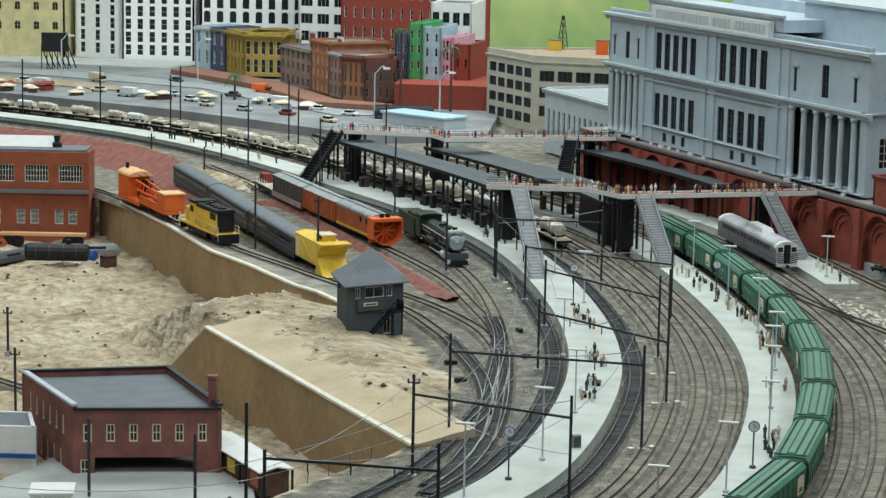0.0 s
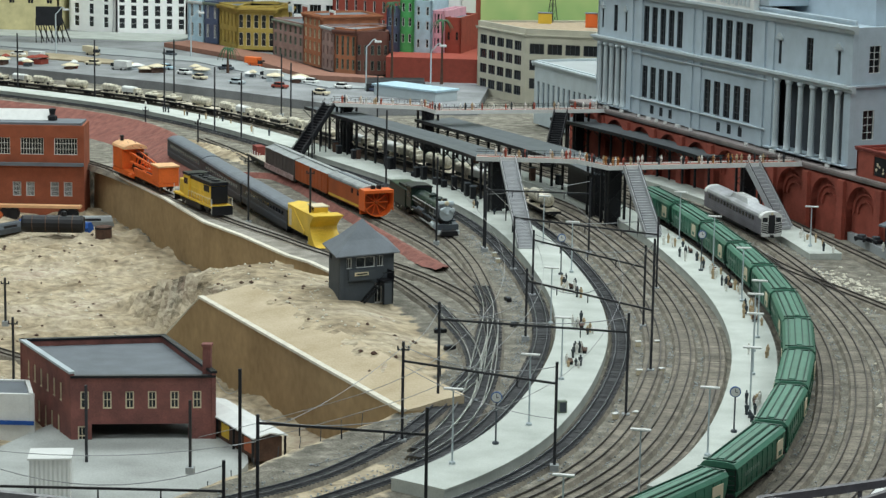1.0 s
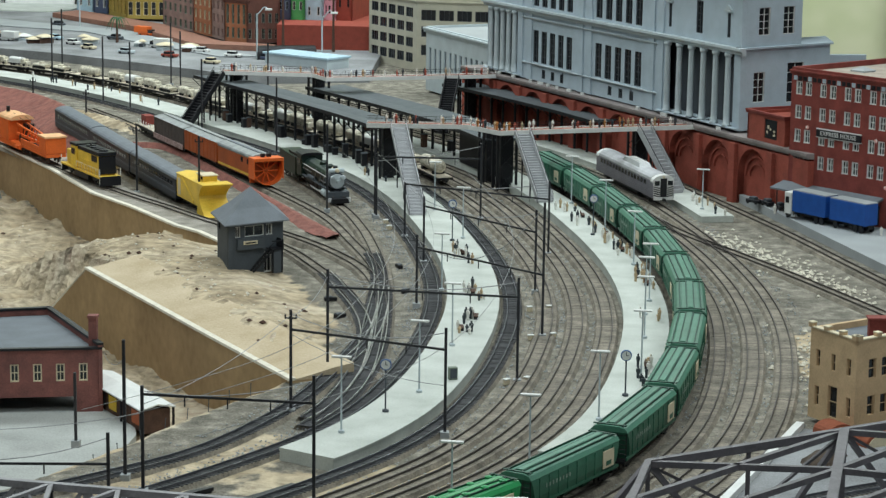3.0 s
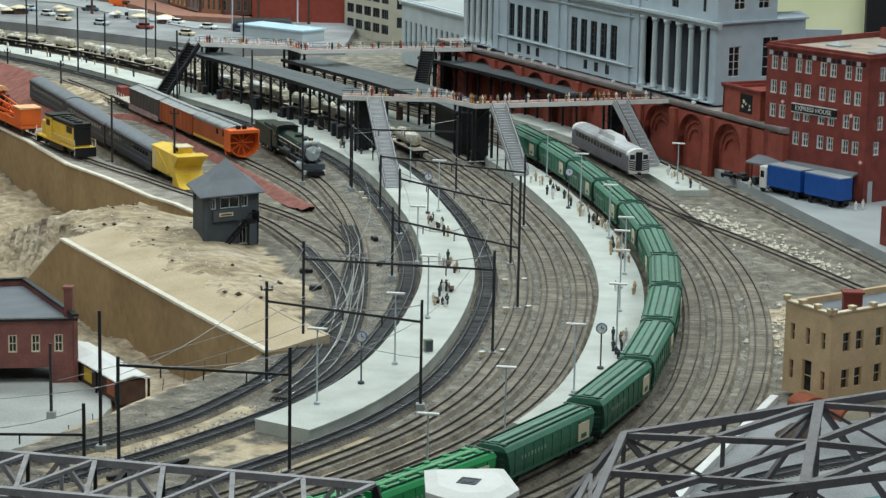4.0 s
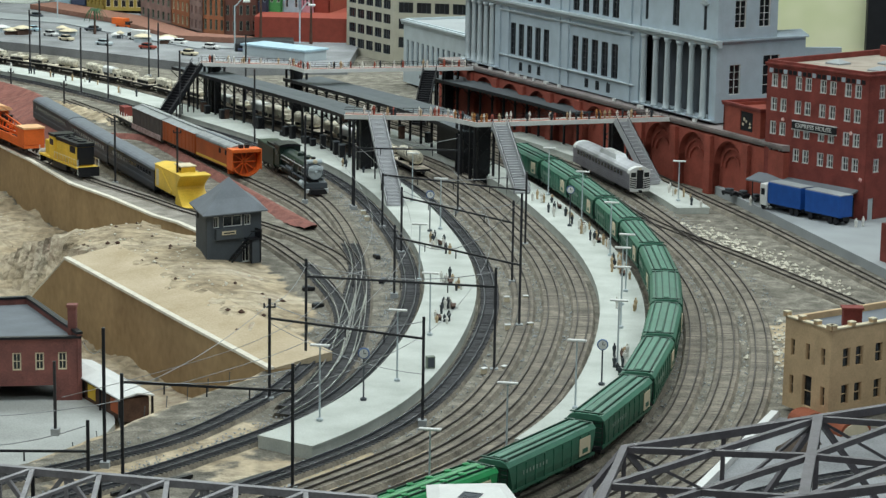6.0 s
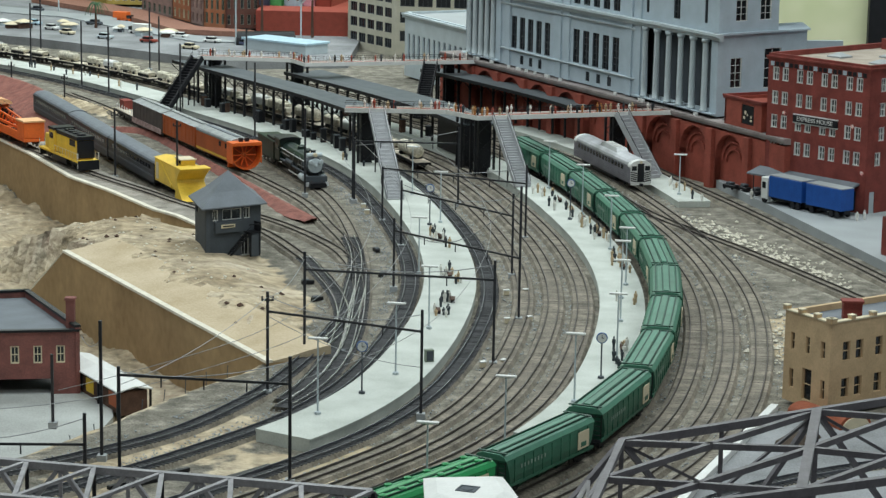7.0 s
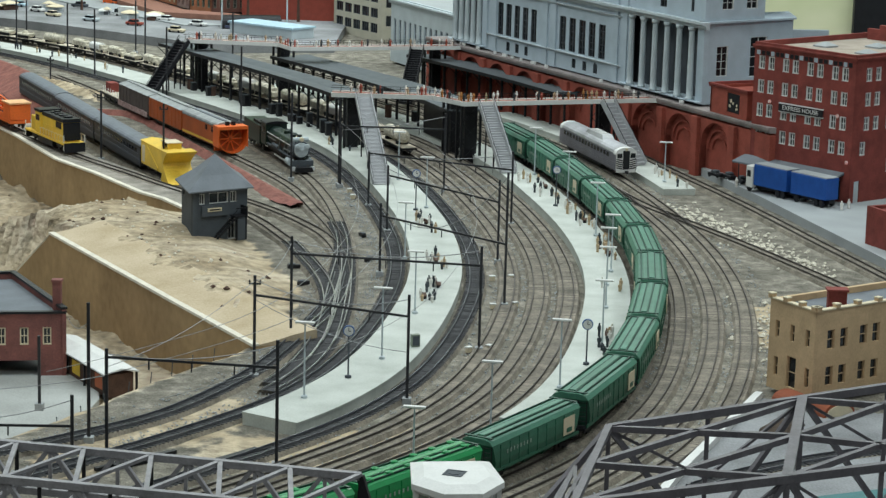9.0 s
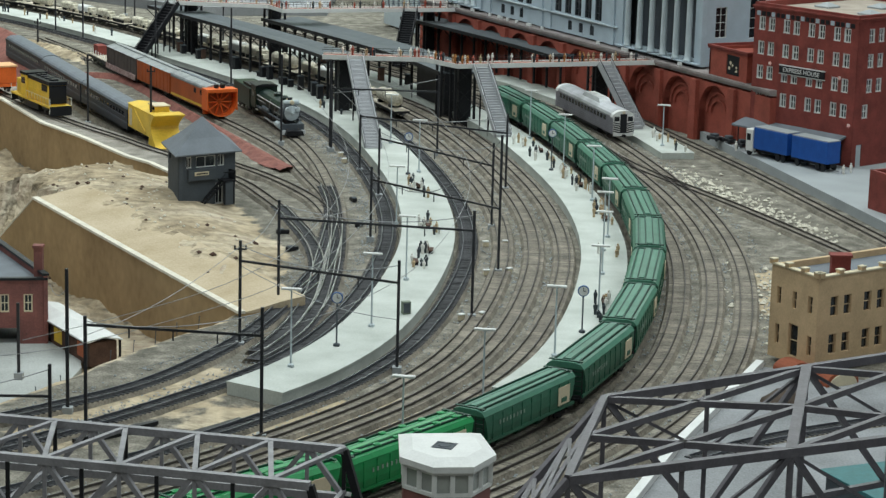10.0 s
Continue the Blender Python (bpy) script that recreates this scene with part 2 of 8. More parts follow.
def catmull(P, n=12):
    P = [Vector(p) for p in P]
    P = [2 * P[0] - P[1]] + P + [2 * P[-1] - P[-2]]
    out = []
    for i in range(1, len(P) - 2):
        for k in range(n):
            t = k / n
            out.append(0.5 * ((2 * P[i]) + (P[i + 1] - P[i - 1]) * t + (2 * P[i - 1] - 5 * P[i] + 4 * P[i + 1] - P[i + 2]) * t * t
                              + (3 * P[i] - P[i - 1] - 3 * P[i + 1] + P[i + 2]) * t ** 3))
    return out + [P[-2]]


def resample(line, step):
    out, want, run = [line[0].copy()], step, 0.0
    for a, b in zip(line, line[1:]):
        d = (b - a).length
        while run + d >= want:
            out.append(a.lerp(b, (want - run) / d))
            want += step
        run += d
    return out


MAIN = resample(catmull(CTRL), 0.02)
for _ in range(6):
    MAIN = [MAIN[0]] + [(a + 2 * b + c) / 4 for a, b, c in zip(MAIN, MAIN[1:], MAIN[2:])] + [MAIN[-1]]
MLEN = (len(MAIN) - 1) * 0.02


def main_at(s, d=0.0):
    """Point and heading at s metres along the main curve, d metres to its right."""
    s = min(max(s, 0.0), MLEN - 1e-6)
    i = min(int(s / 0.02), len(MAIN) - 2)
    p = MAIN[i].lerp(MAIN[i + 1], s / 0.02 - i)
    a, b = MAIN[max(i - 2, 0)], MAIN[min(i + 3, len(MAIN) - 1)]
    t = (b - a).normalized()
    return Vector((p.x + t.y * d, p.y - t.x * d)), t


def s_of_y(y):
    """The place along the main curve whose y is that."""
    for i, p in enumerate(MAIN):
        if p.y >= y:
            return i * 0.02
    return MLEN


def offset_line(d, s0, s1, step=0.03, d1=None):
    n = max(2, int((s1 - s0) / step))
    out = []
    for i in range(n + 1):
        f = i / n
        dd = d if d1 is None else d + (d1 - d) * (f * f * (3 - 2 * f))
        out.append(main_at(s0 + (s1 - s0) * f, dd)[0])
    return out


def sweep(bm, line, prof, z=0.0):
    """Profile (across, up), closed, along a plan line; across is to the right."""
    rings = []
    for i, p in enumerate(line):
        a, b = line[max(i - 1, 0)], line[min(i + 1, len(line) - 1)]
        t = (b - a).normalized()
        zz = z(p) if callable(z) else z
        rings.append([bm.verts.new((p.x + t.y * u, p.y - t.x * u, v + zz)) for u, v in prof])
    n = len(prof)
    for p, q in zip(rings, rings[1:]):
        for i in range(n):
            bm.faces.new((p[i], p[(i + 1) % n], q[(i + 1) % n], q[i]))
    bm.faces.new(rings[0])
    bm.faces.new(rings[-1][::-1])
    return bm


def yard_z(p):
    """The storage yard lies lower than the main line towards its far end."""
    f = min(max((p.y - 3.35) / 0.9, 0.0), 1.0)
    return -0.035 * f * f * (3 - 2 * f)


SINGLE_SLEEPERS = []


def track(line, label, rail_mat, z=0.0, group="railway tracks", separate=False):
    t = thing("railway_track", label, "track", group=group)
    sooty = rail_mat.name in (DARKRAIL.name, STEEL.name)
    crown = -0.0015 if sooty else -0.0008
    bed = sweep(bmesh.new(), line, [(-0.0215, -0.012), (0.0215, -0.012), (0.0148, crown), (-0.0148, crown)], z)
    part("ballast_bed", bed, BED, t)
    if sooty:
        part("sooty_middle", sweep(bmesh.new(), line, [(-0.0138, -0.006), (0.0138, -0.006), (0.0132, -0.0012), (-0.0132, -0.0012)], z), SOOTBED, t)
    for side in (-1, 1):
        u = side * 0.00825
        part("rail", sweep(bmesh.new(), line, [(u - 0.0008, 0), (u + 0.0008, 0), (u + 0.0006, 0.0026), (u - 0.0006, 0.0026)], z), rail_mat, t)
    bm = bmesh.new()
    fine = resample(line, 0.0075)
    spots = []
    for i in range(len(fine) - 1):
        p, d = fine[i], (fine[i + 1] - fine[i])
        zz = z(p) if callable(z) else z
        spots.append((p.x, p.y, zz + random.uniform(-0.0004, 0.0004), math.degrees(math.atan2(d.y, d.x)) + random.uniform(-2, 2)))
    singles = {k for k, q in enumerate(spots) if 1.78 < q[1]}
    singles = set(sorted(singles)[:200]) if separate else set()
    for k, (x, y, zz, a) in enumerate(spots):
        if k in singles:
            SINGLE_SLEEPERS.append((t, x, y, zz, a, sooty))
        else:
            box(bm, -0.0014, 0.0014, -0.015, 0.015, -0.0024, -0.0008, pose(x, y, zz, 0, 0, a))
    part("sleeper_bed", bm, DARKTIE if sooty else TIE, t, kind="stuff")
    return t
# ---- the ground ----
SA, SB = s_of_y(1.2), MLEN - 0.1
PIT = [(-0.16, 2.45), (-0.575, 3.18), (-0.62, 3.40), (-0.50, 3.56), (-0.489, 3.623), (-0.619, 3.90), (-0.736, 4.107), (-0.88, 4.409), (-1.025, 4.671), (-1.15, 4.90), (-1.40, 5.3), (-3.6, 6.4),
       (-3.6, 0.9), (-0.9, 1.3), (-0.55, 1.75), (-0.36, 2.05), (-0.26, 2.27)]
YARD = [(-0.2, 3.40), (-0.44, 3.87), (-0.81, 4.65), (-1.06, 5.30), (-1.36, 5.66), (-3.6, 6.3), (-1.40, 5.3), (-1.15, 4.90), (-1.025, 4.671), (-0.88, 4.409), (-0.736, 4.107), (-0.619, 3.90), (-0.489, 3.623), (-0.41, 3.48)]
MOUND = [(-0.16, 2.44), (-0.575, 3.18), (-0.64, 3.42), (-0.48, 3.56), (-0.25, 3.22), (-0.13, 2.85), (-0.115, 2.6)]
DUSTY = [(-0.83, 4.85), (-0.66, 4.62), (-0.70, 4.80), (-0.84, 5.02), (-0.98, 5.18), (-1.02, 5.14)]
SLOPE_EDGE = [(-0.9, 1.3), (-0.55, 1.75), (-0.36, 2.05), (-0.26, 2.27), (-0.16, 2.45)]
UPPER = [(-0.394, 3.463), (-0.436, 3.547), (-0.489, 3.623), (-0.619, 3.90), (-0.736, 4.107), (-0.88, 4.409), (-1.025, 4.671), (-1.15, 4.90)]
LOWER = [(-0.155, 2.45), (-0.572, 3.177)]
LOWER_END = [(-0.572, 3.177), (-0.672, 3.35)]
PATCHES = [(-0.2, 2.06, 0.072), (-0.235, 2.02, 0.052), (-0.11, 1.955, 0.065), (-0.05, 1.93, 0.065), (0.0, 1.97, 0.072), (0.05, 2.02, 0.058), (-0.3, 1.9, 0.065), (0.6, 2.75, 0.06), (0.57, 2.6, 0.05), (-0.16, 2.12, 0.06), (-0.27, 1.97, 0.06), (0.03, 1.99, 0.06)]


def in_poly(x, y, poly):
    inside = False
    for (x0, y0), (x1, y1) in zip(poly, poly[1:] + poly[:1]):
        if (y0 > y) != (y1 > y) and x < (x1 - x0) * (y - y0) / (y1 - y0) + x0:
            inside = not inside
    return inside


def line_dist(x, y, line):
    best = 9.0
    for (x0, y0), (x1, y1) in zip(line, line[1:]):
        dx, dy = x1 - x0, y1 - y0
        f = min(max(((x - x0) * dx + (y - y0) * dy) / (dx * dx + dy * dy), 0), 1)
        best = min(best, math.hypot(x - x0 - f * dx, y - y0 - f * dy))
    return best


def inner(x, y, poly):
    """Distance inside a polygon, negative outside."""
    d = line_dist(x, y, poly + poly[:1])
    return d if in_poly(x, y, poly) else -d


def main_dist(x, y):
    return min((p.x - x) ** 2 + (p.y - y) ** 2 for p in MAIN[::6]) ** 0.5


def smooth(f):
    f = min(max(f, 0.0), 1.0)
    return f * f * (3 - 2 * f)


def ground_z(x, y):
    pit = in_poly(x, y, PIT)
    near = min(line_dist(x, y, UPPER), line_dist(x, y, LOWER), line_dist(x, y, LOWER_END))
    if pit or (near < 0.032 and y > 2.5):
        z = -0.145 + 0.035 * smooth((4.0 - y) / 1.1)
        if y < 2.75 and x < 0:
            z = -0.010 + (z + 0.010) * smooth(line_dist(x, y, SLOPE_EDGE) / 0.11)
        # sand banked against the foot of the lower wall and the end of the mound
        side = (x + 0.572) * 0.867 + (y - 3.177) * 0.498
        d = math.hypot(x + 0.575, y - 3.33)
        if pit and y > 3.1 and side > 0.062:
            z = max(z, -0.006 - 0.33 * max(d - 0.11, 0))
        return z + (0.014 * noise.noise((x * 7, y * 7, 0)) + 0.016 * abs(noise.noise((x * 17, y * 17, 0))) + 0.007 * noise.noise((x * 40, y * 40, 3)) - 0.004) * (1 if y > 2.8 else 0.3)
    if in_poly(x, y, YARD):
        return yard_z(Vector((x, y))) - 0.010
    if in_poly(x, y, MOUND):
        return -0.008 + 0.020 * smooth(inner(x, y, MOUND) / 0.10) + 0.004 * noise.noise((x * 18, y * 18, 2))
    if in_poly(x, y, DUSTY):
        return -0.010 + 0.016 * smooth(inner(x, y, DUSTY) / 0.05)
    return -0.0065 + 0.0012 * noise.noise((x * 20, y * 20, 5))


def build_ground():
    nx, ny, x0, y0, st = 260, 390, -3.6, 0.2, 0.02
    vs, fs, sand = [], [], []
    for j in range(ny + 1):
        for i in range(nx + 1):
            x, y = x0 + i * st, y0 + j * st
            vs.append((x, y, ground_z(x, y)))
            k = max(inner(x, y, PIT), inner(x, y, MOUND), inner(x, y, DUSTY)) if y < 5.6 and x < 0.1 else -1
            k = max(k, max(r - math.hypot(x - a, (y - b) * 0.7) for a, b, r in PATCHES) - 0.012)
            sand.append(min(max(0.5 + k / 0.06, 0), 1))
    for j in range(ny):
        for i in range(nx):
            a = j * (nx + 1) + i
            fs.append((a, a + 1, a + nx + 2, a + nx + 1))
    me = bpy.data.meshes.new("ground")
    me.from_pydata(vs, [], fs)
    me.attributes.new("sand", "FLOAT", "POINT").data.foreach_set("value", sand)
    me.materials.append(GROUND)
    me.polygons.foreach_set("use_smooth", [True] * len(fs))
    tagged(new("ground", me), "grey-brown ballast and pale sandy earth of the layout", "ground", kind="structure")


build_ground()

# ---- tracks ----
RIGHT = [0.022, 0.075, 0.121, 0.166]
OUTER = [0.288, 0.334, 0.381, 0.428]
for d in RIGHT:
    track(offset_line(d, SA, SB), "curved model railway track in grey-brown ballast", DARKRAIL if d < 0.03 else RAIL, separate=True)
for d in OUTER:
    track(offset_line(d, SA, s_of_y(5.2)), "curved model railway track in brown ballast", RAIL, separate=True)
track(offset_line(-0.103, SA, SB), "curved track with dark rails beside the platform", DARKRAIL, separate=True)
INNER = [(-0.75, 1.6), (-0.54, 1.78), (-0.4, 1.9), (-0.316, 1.983), (-0.225, 2.095), (-0.147, 2.285), (-0.105, 2.471), (-0.075, 2.68), (-0.067, 2.789), (-0.068, 2.945)]
YARD1 = [(-0.07, 2.708), (-0.075, 2.787), (-0.093, 2.9), (-0.121, 3.019), (-0.155, 3.122), (-0.204, 3.254), (-0.261, 3.383), (-0.457, 3.721), (-0.549, 3.897), (-0.692, 4.139), (-0.86, 4.42), (-1.1, 4.82), (-1.5, 5.3)]
YARD2 = [(-0.055, 2.71), (-0.055, 2.829), (-0.064, 2.966), (-0.084, 3.104), (-0.119, 3.235), (-0.174, 3.353), (-0.215, 3.428), (-0.257, 3.5), (-0.341, 3.635), (-0.435, 3.79), (-0.568, 4.07), (-0.741, 4.46), (-0.95, 4.93), (-1.15, 5.27)]
YARD3 = [(-0.053, 2.791), (-0.059, 2.946), (-0.073, 3.106), (-0.102, 3.272), (-0.146, 3.44), (-0.219, 3.695), (-0.362, 4.01), (-0.516, 4.31), (-0.684, 4.65), (-0.8, 4.9), (-0.93, 5.13)]
YARD4 = [(-0.056, 2.887), (-0.065, 3.05), (-0.081, 3.228), (-0.107, 3.406), (-0.142, 3.594), (-0.203, 3.825), (-0.364, 4.259), (-0.46, 4.5)]


def own_line(pts):
    L = resample(catmull(pts), 0.02)
    for _ in range(4):
        L = [L[0]] + [(a + 2 * b + c) / 4 for a, b, c in zip(L, L[1:], L[2:])] + [L[-1]]
    return L


LINES = {k: own_line(v) for k, v in (("inner", INNER), ("y1", YARD1), ("y2", YARD2), ("y3", YARD3), ("y4", YARD4))}
track(LINES["inner"], "curved branch track along the sand bank", DARKRAIL)
for k in ("y1", "y2"):
    track(LINES[k], "storage track in the lower yard", RAIL, yard_z)
for k in ("y3", "y4"):
    track(LINES[k], "storage track beside the platform", RAIL)
# turnouts woven through the throat of the yard
THROAT = [
    [(-0.057, 2.906), (-0.057, 2.79), (-0.054, 2.664), (-0.053, 2.531), (-0.059, 2.421), (-0.074, 2.325), (-0.091, 2.264), (-0.114, 2.201)],
    [(-0.07, 2.708), (-0.067, 2.604), (-0.071, 2.496), (-0.079, 2.402), (-0.092, 2.322), (-0.114, 2.236)],
    [(-0.059, 2.946), (-0.058, 2.79), (-0.062, 2.698), (-0.074, 2.603), (-0.093, 2.514)],
    [(-0.065, 3.05), (-0.057, 2.906), (-0.05, 2.754), (-0.048, 2.631), (-0.05, 2.531), (-0.055, 2.452)],
    [(-0.167, 3.161), (-0.129, 3.026), (-0.094, 2.892), (-0.074, 2.769), (-0.067, 2.68)],
    [(-0.105, 3.345), (-0.084, 3.204), (-0.074, 3.07), (-0.072, 2.944), (-0.071, 2.807), (-0.069, 2.697)],
]
for k, pts in enumerate(THROAT):
    track(own_line(pts), "turnout track in the yard throat", STEEL, 0.0003 + 0.0002 * k)
R1 = [(0.33, 4.60), (0.42, 4.32), (0.522, 3.981), (0.632, 3.625), (0.72, 3.30), (0.789, 3.048), (0.95, 2.45)]
R2 = [(0.395, 3.75), (0.45, 3.58), (0.53, 3.40), (0.62, 3.19), (0.757, 2.83), (0.92, 2.35)]
for pts in (R1, R2):
    track(own_line(pts), "straight siding beside the paved yard", RAIL)
PITLINE = [(-0.66, 2.95), (-0.86, 3.12), (-1.1, 3.3), (-1.6, 3.5)]
track(own_line(PITLINE), "low siding in the sand behind the brick building", RAIL, -0.105)

# ---- platforms ----


def strip(name, label, d0, d1, s0, s1, h=0.010):
    line = offset_line(0, s0, s1)
    bm = sweep(bmesh.new(), line, [(d0, -0.014), (d1, -0.014), (d1, h - 0.003), (d1 + 0.001, h - 0.003), (d1 + 0.001, h), (d0 - 0.001, h), (d0 - 0.001, h - 0.003), (d0, h - 0.003)])
    tagged(new(name, mesh_of(name, bm, CONCRETE)), label, "platform", kind="structure")


strip("platform_1", "long curved pale concrete platform between tracks", -0.080, 0.0, s_of_y(2.03), MLEN - 0.6)
strip("platform_2", "pale concrete island platform beside the green cars", 0.192, 0.258, s_of_y(2.15), s_of_y(4.9))
strip("platform_3", "short pale platform end by the silver railcar", 0.470, 0.532, 2.90, 3.75, 0.006)
pv = prism(bmesh.new(), [(0.555, 4.06), (0.665, 3.66), (0.745, 3.36), (0.815, 3.10), (1.3, 3.1), (1.3, 4.4), (0.5, 4.4), (0.47, 4.30)], -0.014, 0.010)
tagged(new("pavement", mesh_of("pavement", pv, PAVING)), "pale grey paved loading yard by the warehouse", "pavement", kind="structure")

# ---- walls ----


def wall_along(name, label, pts, z0, z1, th, material, cap=None, fill=None, zf=0.0):
    line = [Vector(p) for p in pts]
    o = thing(name, label, "wall", kind="structure")
    part("wall_face", sweep(bmesh.new(), line, [(0, z0), (th, z0), (th, z1), (0, z1)], zf), material, o)
    if fill:
        rise = 0.0125 if fill is SAND else z1 + 0.0032
        part("backfill", sweep(bmesh.new(), line, [(0.0098, z1 + 0.0003), (th + 0.035, z1 + 0.0003), (th + 0.035, rise), (th, z1 + (rise - z1) * 0.72), (0.032, z1 + (rise - z1) * 0.35), (0.0098, z1 + 0.0026)], zf), fill, o)
    if cap:
        part("coping", sweep(bmesh.new(), line, [(-0.002, z1 + 0.0005), (0.0095, z1 + 0.0005), (0.0085, z1 + 0.0042), (-0.0015, z1 + 0.0042)], zf), cap, o)


wall_along("wall_upper", "smooth tan retaining wall with a pale coping", [(-0.36, 3.40)] + UPPER, -0.2, -0.005, 0.05, TAN, CAP, BALLAST, yard_z)
wall_along("wall_lower", "smooth tan retaining wall holding the sand mound", [(-0.155, 2.45), (-0.30, 2.70), (-0.572, 3.177)], -0.2, -0.004, 0.062, TAN, CAP, SAND)


def wall_end():
    """The end of the lower wall, its top falling away into the sand."""
    M = pose(-0.572, 3.177, 0, 0, 0, math.degrees(math.atan2(0.727, -0.417)))
    o = thing("wall_lower_end", "sloping end of the tan retaining wall", "wall", kind="structure")
    bm = bmesh.new()
    a = [bm.verts.new(M @ Vector((x, y, z))) for x, y, z in ((0, 0, -0.2), (0.20, 0, -0.2), (0.20, 0, -0.118), (0, 0, -0.004))]
    b = [bm.verts.new(M @ Vector((x, -0.03, z))) for x, z in ((0, -0.2), (0.20, -0.2), (0.20, -0.118), (0, -0.004))]
    bm.faces.new(a)
    bm.faces.new(b[::-1])
    for i in range(4):
        bm.faces.new((a[i], b[i], b[(i + 1) % 4], a[(i + 1) % 4]))
    part("wall_face", bm, TAN, o)
    bm = bmesh.new()
    bar(bm, M @ Vector((-0.006, -0.005, -0.0015)), M @ Vector((0.20, -0.005, -0.1155)), 0.010, 0.0042)
    part("coping", bm, CAP, o)


wall_end()


def red_bank():
    """Sloping bank of red stone between the lower yard and the main line."""
    top = resample(catmull([(-0.177, 3.492), (-0.256, 3.668), (-0.35, 3.885), (-0.489, 4.201), (-0.643, 4.529), (-0.80, 4.62), (-1.03, 5.22), (-1.30, 5.56), (-1.8, 5.86), (-2.6, 6.2)]), 0.02)
    bm = bmesh.new()
    rows = []
    for i, p in enumerate(top):
        t = (top[min(i + 1, len(top) - 1)] - top[max(i - 1, 0)]).normalized()
        taper = smooth((i + 1) / 16)
        h = (0.006 - yard_z(p) + 0.012) * (0.25 + 0.75 * taper)
        row = []
        for k in range(7):
            f = k / 6
            u = -0.004 - 0.060 * f * smooth((p.y - 4.45) / 0.9) - (0.002 + 0.050 * smooth((p.y - 3.30) / 0.55)) * f
            j = 0.0035 * noise.noise((p.x * 60, p.y * 60, k * 1.7))
            row.append(bm.verts.new((p.x + t.y * (u + j), p.y - t.x * (u + j), 0.004 - h * f + j)))
        row.insert(0, bm.verts.new((p.x + t.y * 0.004, p.y - t.x * 0.004, 0.004)))
        row.insert(0, bm.verts.new((p.x + t.y * 0.006, p.y - t.x * 0.006, -0.012)))
        rows.append(row)
    for a, b in zip(rows, rows[1:]):
        for k in range(len(a) - 1):
            bm.faces.new((a[k], b[k], b[k + 1], a[k + 1]))
    o = new("wall_red_bank", mesh_of("wall_red_bank", bm, REDEARTH))
    tagged(o, "sloping bank of red stone beside the storage yard", "bank", kind="structure")


red_bank()

# ---- buildings ----
SHARED = {}


def shared(key, make, material):
    if key not in SHARED:
        SHARED[key] = mesh_of(key[0], make(), material)
    return SHARED[key]


def frame_mesh(w, h, nx, nz, f=0.0011, arch=False):
    bm = bmesh.new()
    box(bm, 0, f, -0.0016, 0.002, 0, h)
    box(bm, w - f, w, -0.0016, 0.002, 0, h)
    box(bm, f, w - f, -0.0016, 0.002, h - f, h)
    box(bm, -f * 0.6, w + f * 0.6, -0.0026, 0.002, -f, f * 0.8)
    g = f * 0.55
    for i in range(1, nx):
        box(bm, w * i / nx - g / 2, w * i / nx + g / 2, -0.0008, 0.001, f, h - f)
    for i in range(1, nz):
        box(bm, f, w - f, -0.0009, 0.0012, h * i / nz - g / 2, h * i / nz + g / 2)
    if arch:
        for sx in (0, 1):
            for k in range(4):
                a0, a1 = math.pi / 2 * k / 4, math.pi / 2 * (k + 1) / 4
                r = w / 2
                p = [(r - r * math.cos(a0), h - r + r * math.sin(a0)), (r - r * math.cos(a1), h - r + r * math.sin(a1)), (r - r * math.cos(a1), h), (r - r * math.cos(a0), h)]
                if sx:
                    p = [(w - x, z) for x, z in p]
                fr = [bm.verts.new((x, -0.0014, z)) for x, z in p]
                bk = [bm.verts.new((x, 0.001, z)) for x, z in p]
                bm.faces.new(fr)
                for q in range(4):
                    bm.faces.new((fr[q], bk[q], bk[(q + 1) % 4], fr[(q + 1) % 4]))
    return bm


